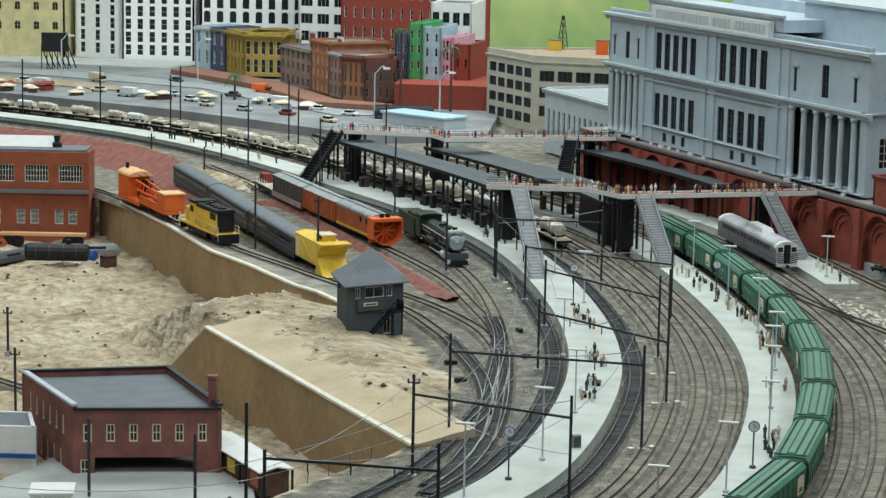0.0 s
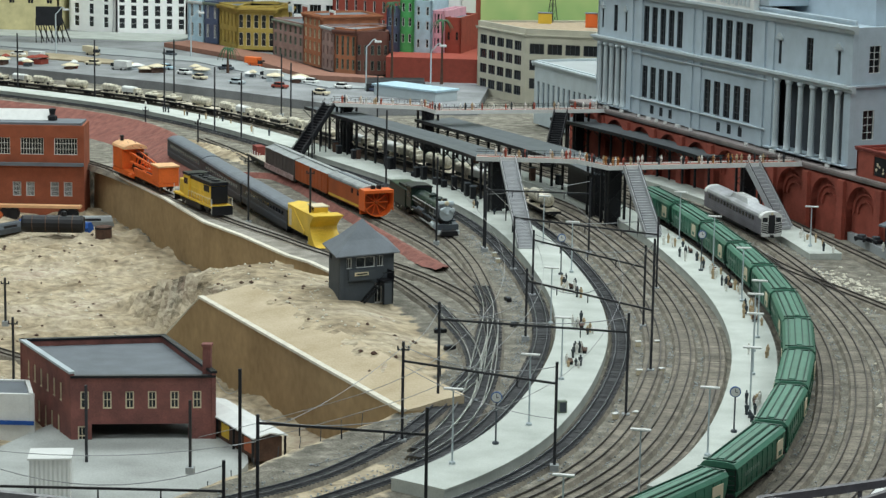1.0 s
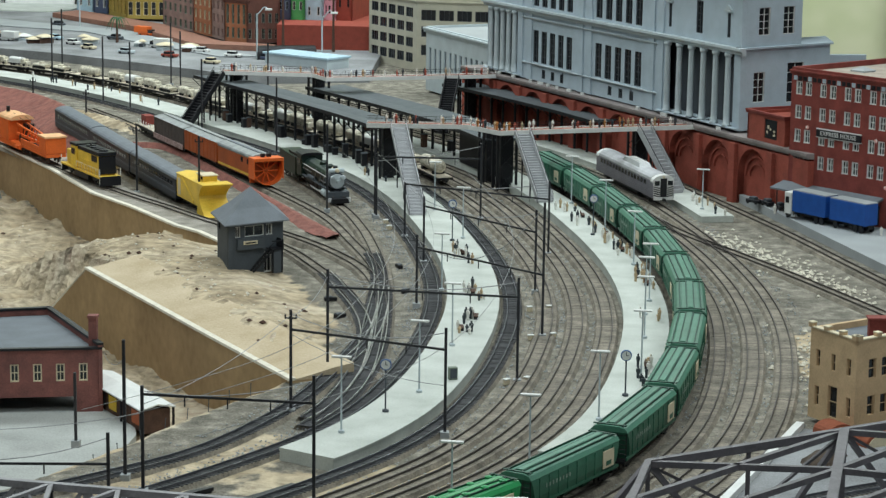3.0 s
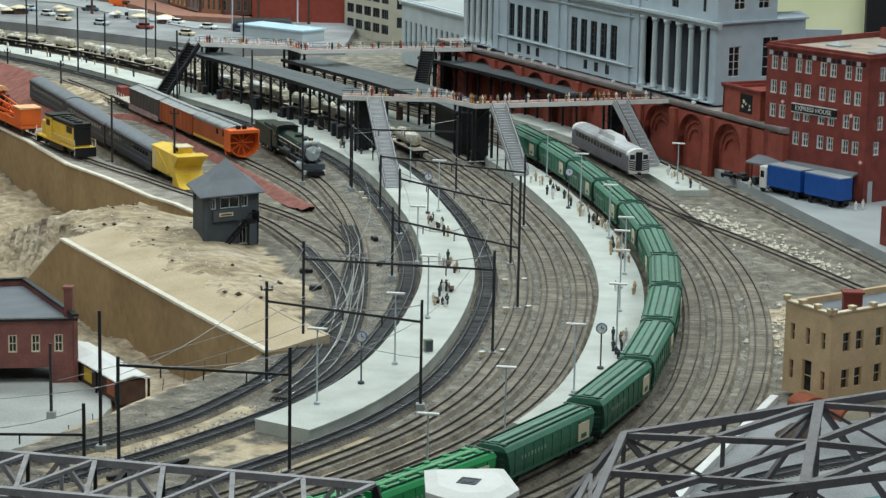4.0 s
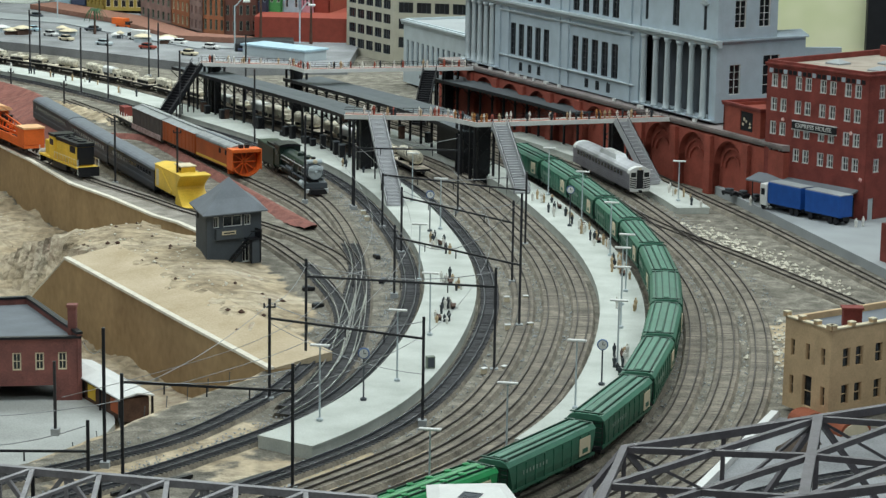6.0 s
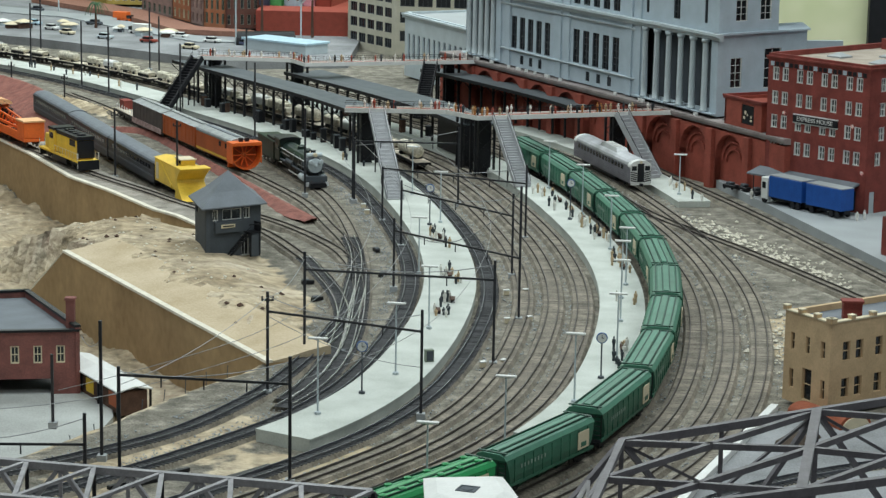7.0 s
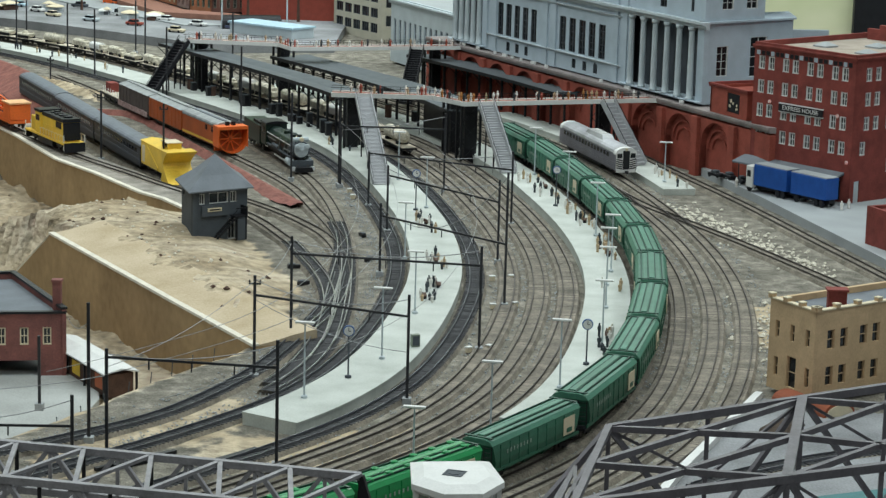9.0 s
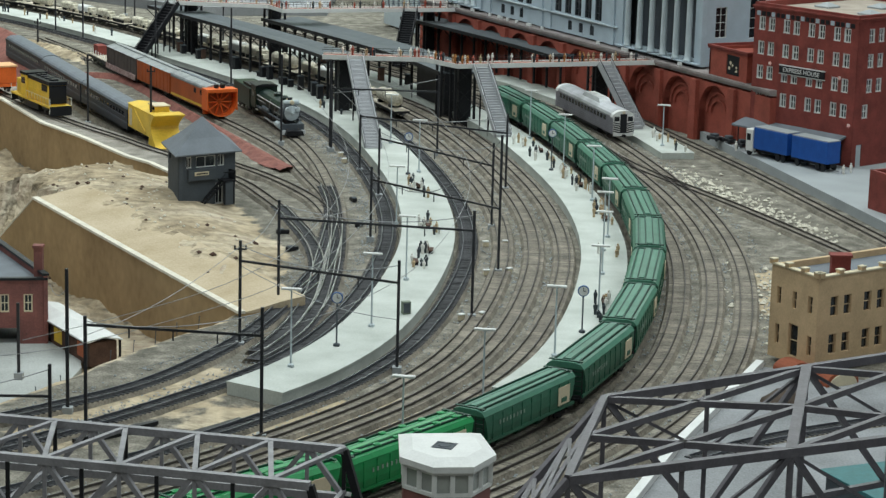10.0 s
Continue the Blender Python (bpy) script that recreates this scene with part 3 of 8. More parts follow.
def facade(parent, a, b, z0, z1, ops, wallmat, framemat=None, nx=2, nz=2, th=0.006, arch=False, name="wall", glass=None, fw=0.0011):
    """A wall from a to b (left to right seen from outside) with real openings, each holding a window."""
    a, b = Vector(a), Vector(b)
    w, h = (b - a).length, z1 - z0
    M = pose(a.x, a.y, z0, 0, 0, math.degrees(math.atan2(b.y - a.y, b.x - a.x)))
    ops = [o for o in ops if o[0] > 0.0005 and o[0] + o[2] < w - 0.0005 and o[1] + o[3] < h - 0.0005]
    xs = sorted({0.0, w, *[round(o[0], 5) for o in ops], *[round(o[0] + o[2], 5) for o in ops]})
    zs = sorted({0.0, h, *[round(max(o[1], 0), 5) for o in ops], *[round(o[1] + o[3], 5) for o in ops]})

    def solid(i, j):
        if not (0 <= i < len(xs) - 1 and 0 <= j < len(zs) - 1):
            return False
        cx, cz = (xs[i] + xs[i + 1]) / 2, (zs[j] + zs[j + 1]) / 2
        return not any(o[0] < cx < o[0] + o[2] and o[1] < cz < o[1] + o[3] for o in ops)

    bm, V = bmesh.new(), {}

    def v(i, j, k):
        if (i, j, k) not in V:
            V[i, j, k] = bm.verts.new(M @ Vector((xs[i], th * k, zs[j])))
        return V[i, j, k]

    for i in range(len(xs) - 1):
        for j in range(len(zs) - 1):
            if not solid(i, j):
                continue
            bm.faces.new((v(i, j, 0), v(i + 1, j, 0), v(i + 1, j + 1, 0), v(i, j + 1, 0)))
            bm.faces.new((v(i, j, 1), v(i, j + 1, 1), v(i + 1, j + 1, 1), v(i + 1, j, 1)))
            for di, dj, p, q in ((-1, 0, (i, j), (i, j + 1)), (1, 0, (i + 1, j), (i + 1, j + 1)), (0, -1, (i, j), (i + 1, j)), (0, 1, (i, j + 1), (i + 1, j + 1))):
                if not solid(i + di, j + dj):
                    bm.faces.new((v(*p, 0), v(*q, 0), v(*q, 1), v(*p, 1)))
    wall = part(name, bm, wallmat, parent)
    for x, z, ow, oh, *kind in ops:
        if framemat is None or (kind and kind[0] == "hole"):
            continue
        win = new("window", shared(("window", round(ow, 4), round(oh, 4), nx, nz, framemat.name, arch, fw), lambda: frame_mesh(ow, oh, nx, nz, fw, arch), framemat))
        win.parent = parent
        win.matrix_world = M @ pose(x, 0.0028, z)
        gl = new("pane", shared(("pane", round(ow, 4), round(oh, 4), "p"), lambda: boxes((0.0004, ow - 0.0004, 0.0012, 0.0018, 0.0004, oh - 0.0004)), glass or GLASS))
        gl.parent = win
    return M


def building(name, label, pts, z0, z1, wallmat, roofmat, sides=None, framemat=None, nx=2, nz=2, parapet=0.006, cat="building", cornice=None, arch=False, group="", fw=0.0011):
    """Pts counter-clockwise; sides: edge number -> openings."""
    o = thing(name, label, cat, group=group)
    n = len(pts)
    for i in range(n):
        facade(o, pts[i], pts[(i + 1) % n], z0, z1, (sides or {}).get(i, []), wallmat, framemat, nx, nz, arch=arch, fw=fw)
    c = [sum(p[k] for p in pts) / n for k in (0, 1)]

    def inset(d):
        return [(p[0] + (c[0] - p[0]) * d / math.hypot(c[0] - p[0], c[1] - p[1]), p[1] + (c[1] - p[1]) * d / math.hypot(c[0] - p[0], c[1] - p[1])) for p in pts]

    part("core", prism(bmesh.new(), inset(0.016), z0, z1 - parapet - 0.003), GLASS, o)
    part("roof", prism(bmesh.new(), inset(0.0085), z1 - parapet - 0.0028, z1 - parapet), roofmat, o)
    if cornice:
        ccol, cz, ch, cp = cornice
        for i in range(n):
            a, b = Vector(pts[i]), Vector(pts[(i + 1) % n])
            t = (b - a).normalized()
            bm = bmesh.new()
            M = pose(a.x, a.y, z0 + cz, 0, 0, math.degrees(math.atan2(t.y, t.x)))
            prof = [(0.002, 0), (-cp * 0.4, 0), (-cp * 0.5, ch * 0.4), (-cp, ch * 0.6), (-cp, ch), (0.002, ch)]
            extrude_x(bm, prof, -cp * 0.8, (b - a).length + cp * 0.8)
            bm.transform(M)
            part("cornice", bm, ccol, o)
    return o


def grid(n, x0, dx, w, rows, h):
    return [(x0 + i * dx, z, w, h) for z in rows for i in range(n)]


def pairs(n, x0, dx, w, gap, rows, h):
    return [(x0 + i * dx + k * (w + gap), z, w, h) for z in rows for i in range(n) for k in (0, 1)]


# ---- station ----
SX = Vector((0.4553, -0.8903))
SY = Vector((0.8903, 0.4553))
SO = Vector((0.059, 5.019))


def sp(x, y):
    p = SO + SX * x + SY * y
    return (p.x, p.y)


RET = Vector((0.80, 0.60)).normalized()
A0 = Vector(sp(1.14, 0))
RB = A0 + RET * 0.24
ROT = pose(SO.x, SO.y, 0.13, 0, 0, math.degrees(math.atan2(SX.y, SX.x)))


def placed(bm):
    bm.transform(ROT)
    return bm


st = thing("station_building", "long grey-blue classical station building with columned end pavilions", "building")
low = grid(5, 0.240, 0.041, 0.027, [0.042], 0.074) + grid(5, 0.540, 0.044, 0.029, [0.042], 0.074)
upp = grid(5, 0.240, 0.041, 0.027, [0.172], 0.082) + grid(5, 0.540, 0.044, 0.029, [0.172], 0.082)
tiny = grid(3, 0.285, 0.045, 0.018, [0.008], 0.020) + grid(3, 0.60, 0.048, 0.018, [0.008], 0.020) + [(0.385, 0.008, 0.006, 0.024), (0.70, 0.008, 0.006, 0.024), (0.50, 0.012, 0.008, 0.02), (0.225, 0.012, 0.006, 0.02)]
pav = [(0.022, 0.185, 0.010, 0.045), (0.085, 0.182, 0.020, 0.062), (0.145, 0.185, 0.010, 0.045), (0.855, 0.182, 0.012, 0.048), (0.965, 0.180, 0.026, 0.066), (1.085, 0.182, 0.012, 0.048)]
halls = [(0.020, 0.006, 0.140, 0.146, "hole"), (0.845, 0.006, 0.27, 0.146, "hole")]
facade(st, sp(0, 0), sp(1.14, 0), 0.13, 0.41, low + upp + tiny + pav + halls, GREYSTONE, DKGREY, 2, 5, th=0.012)
facade(st, A0, RB, 0.13, 0.292, [(0.035, 0.055, 0.03, 0.06), (0.125, 0.05, 0.045, 0.08), (0.035, 0.006, 0.02, 0.028)], GREYSTONE, WHITE, 2, 4, th=0.01)
facade(st, RB, RB + Vector((0.075, 0.01)), 0.13, 0.27, [], GREYSTONE, th=0.01)
facade(st, sp(0, 0.30), sp(0, 0), 0.13, 0.41, grid(4, 0.05, 0.05, 0.02, [0.05, 0.16], 0.06), GREYSTONE, GREYSTONE, 2, 4, th=0.01)
RM = A0 + RET * 0.155
facade(st, A0 + SY * 0.004, RM + SY * 0.004, 0.2962, 0.41, [(0.04, 0.022, 0.03, 0.055), (0.105, 0.022, 0.03, 0.055)], GREYSTONE, WHITE, 2, 4, th=0.01)
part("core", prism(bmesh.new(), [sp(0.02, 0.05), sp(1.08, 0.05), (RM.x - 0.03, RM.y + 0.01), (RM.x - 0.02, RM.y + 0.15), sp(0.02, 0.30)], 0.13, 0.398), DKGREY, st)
part("side_roof", prism(bmesh.new(), [(A0.x - 0.01, A0.y + 0.002), (A0.x + RET.x * 0.01, A0.y - 0.004), (RB.x + 0.006, RB.y - 0.004), (RB.x + 0.004, RB.y + 0.12), (A0.x - 0.01, A0.y + 0.12)], 0.2922, 0.296), GREYSTONE, st)
part("roof", prism(bmesh.new(), [sp(0.008, 0.015), sp(1.13, 0.015), (RM.x - 0.012, RM.y - 0.004), (RM.x - 0.012, RM.y + 0.16), sp(0.008, 0.34)], 0.399, 0.404), GREYSTONE, st)
# inner wall of the colonnades, much darker grey than the facade
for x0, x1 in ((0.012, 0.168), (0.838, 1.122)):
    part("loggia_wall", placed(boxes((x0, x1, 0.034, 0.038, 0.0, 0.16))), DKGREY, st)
    part("loggia_floor", placed(boxes((x0, x1, 0.0125, 0.0335, 0.0, 0.006))), GREYSTONE, st)


def column_mesh():
    return lathe(bmesh.new(), [(0.0085, 0), (0.0085, 0.004), (0.007, 0.005), (0.0068, 0.02), (0.0058, 0.135), (0.0058, 0.138), (0.0082, 0.140), (0.0082, 0.146)], 14)


COL = mesh_of("column", column_mesh(), PALESTONE)
for p in COL.polygons:
    p.use_smooth = abs(p.normal.z) < 0.5
for x in [0.026 + 0.0315 * i for i in range(5)] + [0.862 + 0.0475 * i for i in range(6)]:
    c = new("column", COL)
    c.parent = st
    c.matrix_world = ROT @ pose(x, -0.004, 0.006)


def moulding(x0, x1, z, h, p, y=0.0, matl=None, name="moulding"):
    prof = [(y + 0.002, z), (y - p * 0.4, z), (y - p * 0.55, z + h * 0.45), (y - p, z + h * 0.65), (y - p, z + h), (y + 0.002, z + h)]
    part(name, placed(extrude_x(bmesh.new(), prof, x0, x1)), matl or PALESTONE, st)


moulding(-0.012, 1.155, 0.152, 0.014, 0.014)
moulding(0.0, 0.185, 0.002, 0.004, 0.012, matl=GREYSTONE, name="plinth")
moulding(0.825, 1.14, 0.002, 0.004, 0.012, matl=GREYSTONE, name="plinth")
moulding(-0.012, 1.155, 0.268, 0.016, 0.016)
moulding(0.19, 0.82, 0.034, 0.005, 0.006)
moulding(0.19, 0.82, 0.138, 0.006, 0.006)
moulding(0.0, 1.145, 0.284, 0.010, 0.004, 0.004, GREYSTONE, "parapet")
for x in (0.178, 0.225, 0.475, 0.515, 0.79, 0.828):
    part("pilaster", placed(boxes((x - 0.012, x + 0.012, -0.0035, 0.001, 0.0, 0.27))), GREYSTONE, st)
for x, w in ((0.027, 0.010), (0.150, 0.010), (0.861, 0.012), (1.091, 0.012)):
    bm = bmesh.new()
    extrude_x(bm, [(0.001, 0.233), (-0.005, 0.233), (-0.005, 0.236), (0.001, 0.236)], x - w - 0.002, x + w + 0.002)
    v = [bm.verts.new(q) for q in ((x - w - 0.001, -0.004, 0.237), (x + w + 0.001, -0.004, 0.237), (x, -0.004, 0.247), (x - w - 0.001, 0.001, 0.237), (x + w + 0.001, 0.001, 0.237), (x, 0.001, 0.247))]
    for f in ((0, 1, 2), (0, 2, 5, 3), (1, 4, 5, 2)):
        bm.faces.new([v[i] for i in f])
    part("pediment", placed(bm), PALESTONE, st)
# raised middle with its pale name panel, and the higher hall behind
part("attic", placed(boxes((0.19, 0.80, 0.004, 0.16, 0.296, 0.322))), GREYSTONE, st)
moulding(0.185, 0.805, 0.322, 0.010, 0.010, 0.004)
part("upper_hall", placed(boxes((0.72, 1.06, 0.10, 0.30, 0.27, 0.355))), GREYSTONE, st)
part("upper_hall_roof", placed(boxes((0.71, 1.07, 0.09, 0.31, 0.3552, 0.362))), PALESTONE, st)
part("rear_hall", placed(boxes((0.30, 0.74, 0.16, 0.42, 0.27, 0.345))), GREYSTONE, st)
panel = part("name_panel", placed(boxes((0.235, 0.765, -0.012, 0.002, 0.284, 0.316))), WHITE, st, "white name panel with raised lettering")
random.seed(4)
x = 0.245
while x < 0.75:
    w = random.uniform(0.008, 0.015)
    if random.random() > 0.12:
        part("letter_bar", placed(boxes((x, x + w, -0.0135, -0.0122, 0.290 + random.uniform(0, 0.002), 0.309))), PALESTONE, panel)
    x += w + 0.005
for i in range(14):
    x = random.uniform(0.03, 1.1)
    part("planter", placed(boxes((x, x + random.uniform(0.008, 0.02), -0.016, -0.012, -0.003, 0.003))), WHITE, st)

# low wing of the station towards the town
building("station_wing", "low grey-blue station wing with a colonnade of narrow bays", [sp(-0.62, 0.12), sp(-0.02, 0.10), sp(-0.02, 0.5), sp(-0.62, 0.52)], 0.0, 0.17, PALESTONE, PAVING,
         {0: grid(17, 0.02, 0.034, 0.015, [0.04], 0.075)}, GREYSTONE, 1, 3, cornice=(PALESTONE, 0.155, 0.012, 0.008))

# ---- arcade wall under the station ----
ARCADEBRICK = mat("arcade_brick", (0.32, 0.074, 0.050), 0.85, 0, 0.35, 30, 0.2)
aw = thing("arch_wall", "dark red brick arcade wall below the station", "wall", kind="structure")
E0, E1 = Vector(sp(-0.1, -0.02)), Vector(sp(1.42, -0.02))
ang = math.degrees(math.atan2(SX.y, SX.x))
AWM = pose(E0.x, E0.y, 0, 0, 0, ang)


def arch_panel(x0, x1, z1, bays):
    """Solid wall with arched recesses, pulled from its outline."""
    bm = bmesh.new()
    box(bm, x0, x1, 0.014, 0.05, -0.014, z1)
    for k, (a, b) in enumerate(bays):
        r, zc = (b - a) / 2, 0.055
        mid = (a + b) / 2
        pts = [(mid + r * math.cos(t), zc + r * math.sin(t)) for t in [math.pi * i / 12 for i in range(13)]]
        top = [(mid + (b - a) / 2 * math.cos(math.pi * i / 12), z1) for i in range(13)]
        for (p, q), (u, w) in zip(zip(pts, pts[1:]), zip(top, top[1:])):
            f = [bm.verts.new((c[0], 0, c[1])) for c in (p, q, w, u)]
            bm.faces.new(f)
            g = [bm.verts.new((c[0], y, c[1])) for c, y in ((p, 0), (p, 0.014), (q, 0.014), (q, 0))]
            bm.faces.new(g)
    edges = [x0] + [e for ab in bays for e in ab] + [x1]
    for a, b in zip(edges[::2], edges[1::2]):
        box(bm, a, b, 0, 0.014, -0.014, z1)
    for a, b in bays:
        for x in (a, b):
            g = [bm.verts.new((x, y, z)) for y, z in ((0, -0.014), (0.014, -0.014), (0.014, 0.055), (0, 0.055))]
            bm.faces.new(g)
    return bm


bays = [(0.06 + 0.135 * i, 0.165 + 0.135 * i) for i in range(10)]
bm = arch_panel(0.0, 1.52, 0.112, bays)
bm.transform(AWM)
part("wall_face", bm, ARCADEBRICK, aw)
bm = extrude_x(bmesh.new(), [(0.05, 0.112), (-0.001, 0.116), (-0.004, 0.122), (-0.004, 0.1265), (0.05, 0.1265)], 0.0, 1.52)
bm.transform(AWM)
part("coping", bm, mat("worn_coping", (0.27, 0.235, 0.23), 0.85, 0, 0.3, 25), aw)
for i in range(11):
    x = 0.0455 + 0.135 * i
    bm = boxes((x - 0.011, x + 0.011, -0.008, 0.001, -0.014, 0.1118))
    bm.transform(AWM)
    part("buttress", bm, ARCADEBRICK, aw)
for a, b in bays:
    bm = bmesh.new()
    mid = (a + b) / 2
    for r0, r1 in ((0.040, 0.044), (0.026, 0.029)):
        for i in range(10):
            t0, t1 = math.pi * i / 10, math.pi * (i + 1) / 10
            q = [(r0, t0), (r1, t0), (r1, t1), (r0, t1)]
            fr = [bm.verts.new((mid + r * math.cos(t), 0.010, 0.050 + r * math.sin(t))) for r, t in q]
            bk = [bm.verts.new((mid + r * math.cos(t), 0.0142, 0.050 + r * math.sin(t))) for r, t in q]
            bm.faces.new(fr)
            for k in range(4):
                bm.faces.new((fr[k], bk[k], bk[(k + 1) % 4], fr[(k + 1) % 4]))
    bm.transform(AWM)
    part("arch_ring", bm, ARCADEBRICK, aw)
plaza = prism(bmesh.new(), [sp(-0.1, 0.032), sp(1.325, 0.032), sp(1.17, 0.6), sp(-0.1, 0.7)], -0.01, 0.1265)
tagged(new("station_terrace", mesh_of("station_terrace", plaza, PAVING)), "raised grey paved terrace that carries the station", "terrace", kind="structure")

# annex with a framed mural beside the warehouse
an = building("red_annex", "small red brick annex with a painted mural panel", [(0.590, 3.945), (0.650, 3.825), (0.735, 3.87), (0.70, 4.00)], 0.127, 0.180, ARCADEBRICK, ARCADEBRICK, {0: [(0.062, 0.008, 0.045, 0.038, "hole")]}, WHITE, cornice=(REDBRICK, 0.05, 0.008, 0.004))
bm = boxes((0.064, 0.105, 0.0005, 0.003, 0.009, 0.045))
AM = pose(0.590, 3.945, 0.127, 0, 0, math.degrees(math.atan2(-0.120, 0.06)))
bm.transform(AM)
mural = part("mural_panel", bm, BLACKSTEEL, an, "dark panel with pale painted shapes")
random.seed(8)
for i in range(7):
    bm = bmesh.new()
    lathe(bm, [(0.0, 0), (random.uniform(0.002, 0.004), 0.0004), (0.0015, 0.0008)], 7, pose(random.uniform(0.07, 0.1), 0.0004, random.uniform(0.014, 0.04), 90))
    bm.transform(AM)
    part("painted_shape", bm, CREAM, mural)

# ---- warehouse ----
WL, WR = (0.657, 3.800), (0.822, 3.612)
wlen = math.dist(WL, WR)
rowsz = [0.087, 0.133, 0.178, 0.2235]
win4 = pairs(4, 0.011, 0.0605, 0.0160, 0.0080, rowsz, 0.0255)
side_win = pairs(4, 0.03, 0.062, 0.0160, 0.010, [0.133, 0.178, 0.2235], 0.0255) + [(0.022, 0.087, 0.016, 0.0255), (0.10, 0.05, 0.016, 0.0255)]
wh = building("express_warehouse", "four-storey red brick warehouse with white sash windows", [WL, WR, (WR[0] + 0.26, WR[1] + 0.228), (WL[0] + 0.26, WL[1] + 0.228)], 0.01, 0.284, REDBRICK, mat("gravelled_roof", (0.36, 0.31, 0.26), 0.9, 0, 0.3, 30, 0.3),
              {0: win4, 1: side_win + [(0.012, 0.0, 0.016, 0.040, "hole")]}, WHITE, 2, 2, parapet=0.010, fw=0.0023, cornice=(REDBRICK, 0.262, 0.007, 0.004))
WM = pose(WL[0], WL[1], 0.01, 0, 0, math.degrees(math.atan2(WR[1] - WL[1], WR[0] - WL[0])))
for i in range(20):
    bm = boxes((0.006 + i * 0.0119, 0.0145 + i * 0.0119, -0.0012, 0.0005, 0.2505, 0.2585))
    bm.transform(WM)
    part("attic_vent", bm, BLACKSTEEL if i % 3 else GREYSTONE, wh)
bm = boxes((0.02, 0.15, 0.30, 0.31, 0.262, 0.285), (0.05, 0.12, 0.30, 0.31, 0.285, 0.294))
bm.transform(WM)
part("stepped_parapet", bm, REDBRICK, wh)
for x, y in ((0.07, 0.12), (0.13, 0.20), (0.19, 0.10)):
    bm = lathe(bmesh.new(), [(0.024, 0.264), (0.024, 0.267), (0.003, 0.2735)], 4)
    bm.transform(WM @ pose(x, y, 0, 0, 0, 45))
    part("skylight", bm, PAVING, wh)
sgn = boxes((0.070, 0.178, -0.004, -0.0005, 0.1505, 0.1640))
sgn.transform(WM)
sign = part("sign_board", sgn, BLACKSTEEL, wh, "long black sign with white lettering")
sf = boxes((0.069, 0.179, -0.003, -0.0005, 0.1485, 0.1505), (0.069, 0.179, -0.003, -0.0005, 0.1640, 0.1660))
sf.transform(WM)
part("sign_frame", sf, WHITE, sign)
tx = bpy.data.curves.new("sign_letters", "FONT")
tx.body, tx.size, tx.extrude, tx.align_x, tx.align_y, tx.space_character = "EXPRESS HOUSE", 0.0118, 0.0004, "CENTER", "CENTER", 1.05
tx.materials.append(WHITE)
to = new("sign_letters", tx)
to.parent = sign
to.matrix_world = WM @ pose(0.124, -0.0046, 0.1572, 90)
# loading platform roof and dock
bm = extrude_x(bmesh.new(), [(0.0, 0.052), (-0.036, 0.043), (-0.036, 0.046), (0.0, 0.056)], -0.012, 0.236)
bm.transform(WM)
part("dock_roof", bm, ROOFGREY, wh, "grey sloping roof over the loading dock")
bm = boxes((0.004, 0.228, -0.002, 0.0, 0.004, 0.040))
bm.transform(WM)
part("dock_opening", bm, BLACKSTEEL, wh)
for i in range(6):
    bm = bmesh.new()
    rod(bm, (0.004 + i * 0.044, -0.033, 0), (0.004 + i * 0.044, -0.033, 0.044), 0.0012)
    bm.transform(WM)
    part("dock_post", bm, BLACKSTEEL, wh)
bm = boxes((0.0125, 0.0275, 0.002, 0.005, 0.0, 0.0395))
bm.transform(pose(WR[0], WR[1], 0.01, 0, 0, 41.2))
part("door", bm, PALESTONE, wh, "pale grey door")
for x, z in ((0.044, 0.164), (0.212, 0.158), (0.240, 0.075)):
    bm = lathe(bmesh.new(), [(0.0042, 0), (0.0042, 0.001), (0.003, 0.0015)], 5, pose(x, 0, z, 90, 0, 0))
    bm.transform(WM)
    part("wall_shield", bm, SHIELD, wh, "small red and white shield")

building("low_red_building", "low plain red brick building at the end of the yard", [(0.797, 3.24), (0.90, 3.02), (1.3, 3.2), (1.2, 3.45)], 0.01, 0.075, REDBRICK, REDBRICK, {}, None)

# ---- buff building ----
BL, BC = (0.531, 2.312), (0.580, 2.236)
bdir = Vector((0.073, 0.055)).normalized()
BR2 = (BC[0] + bdir.x * 0.30, BC[1] + bdir.y * 0.30)
BK = (BL[0] + bdir.x * 0.30, BL[1] + bdir.y * 0.30)
bb = building("buff_building", "buff brick building with a stepped parapet and pale copings", [BL, BC, BR2, BK], 0.0, 0.118, BUFF, ROOFGREY,
              {0: grid(3, 0.012, 0.030, 0.008, [0.069], 0.023) + [(0.012, 0.018, 0.008, 0.026), (0.038, 0.008, 0.018, 0.042), (0.074, 0.016, 0.008, 0.026)], 1: pairs(4, 0.022, 0.058, 0.013, 0.010, [0.066, 0.018], 0.026)}, BUFF, 1, 2, parapet=0.008)
for i, (a, b) in enumerate(((BL, BC), (BC, BR2))):
    a, b = Vector(a), Vector(b)
    M = pose(a.x, a.y, 0.118, 0, 0, math.degrees(math.atan2(b.y - a.y, b.x - a.x)))
    w = (b - a).length
    n = 4 if i == 0 else 9
    for k in range(n):
        x = w * k / (n - 1)
        bm = boxes((x - 0.0038, x + 0.0038, -0.0015, 0.006, 0.0002, 0.0058))
        bm.transform(M)
        part("merlon", bm, BUFF, bb)
        bm = boxes((x - 0.0044, x + 0.0044, -0.002, 0.0065, 0.0060, 0.0074))
        bm.transform(M)
        part("coping_stone", bm, CREAM, bb)
    bm = boxes((0.0, w, -0.0015, 0.007, 0.0002, 0.002))
    bm.transform(M)
    part("coping", bm, CREAM, bb)
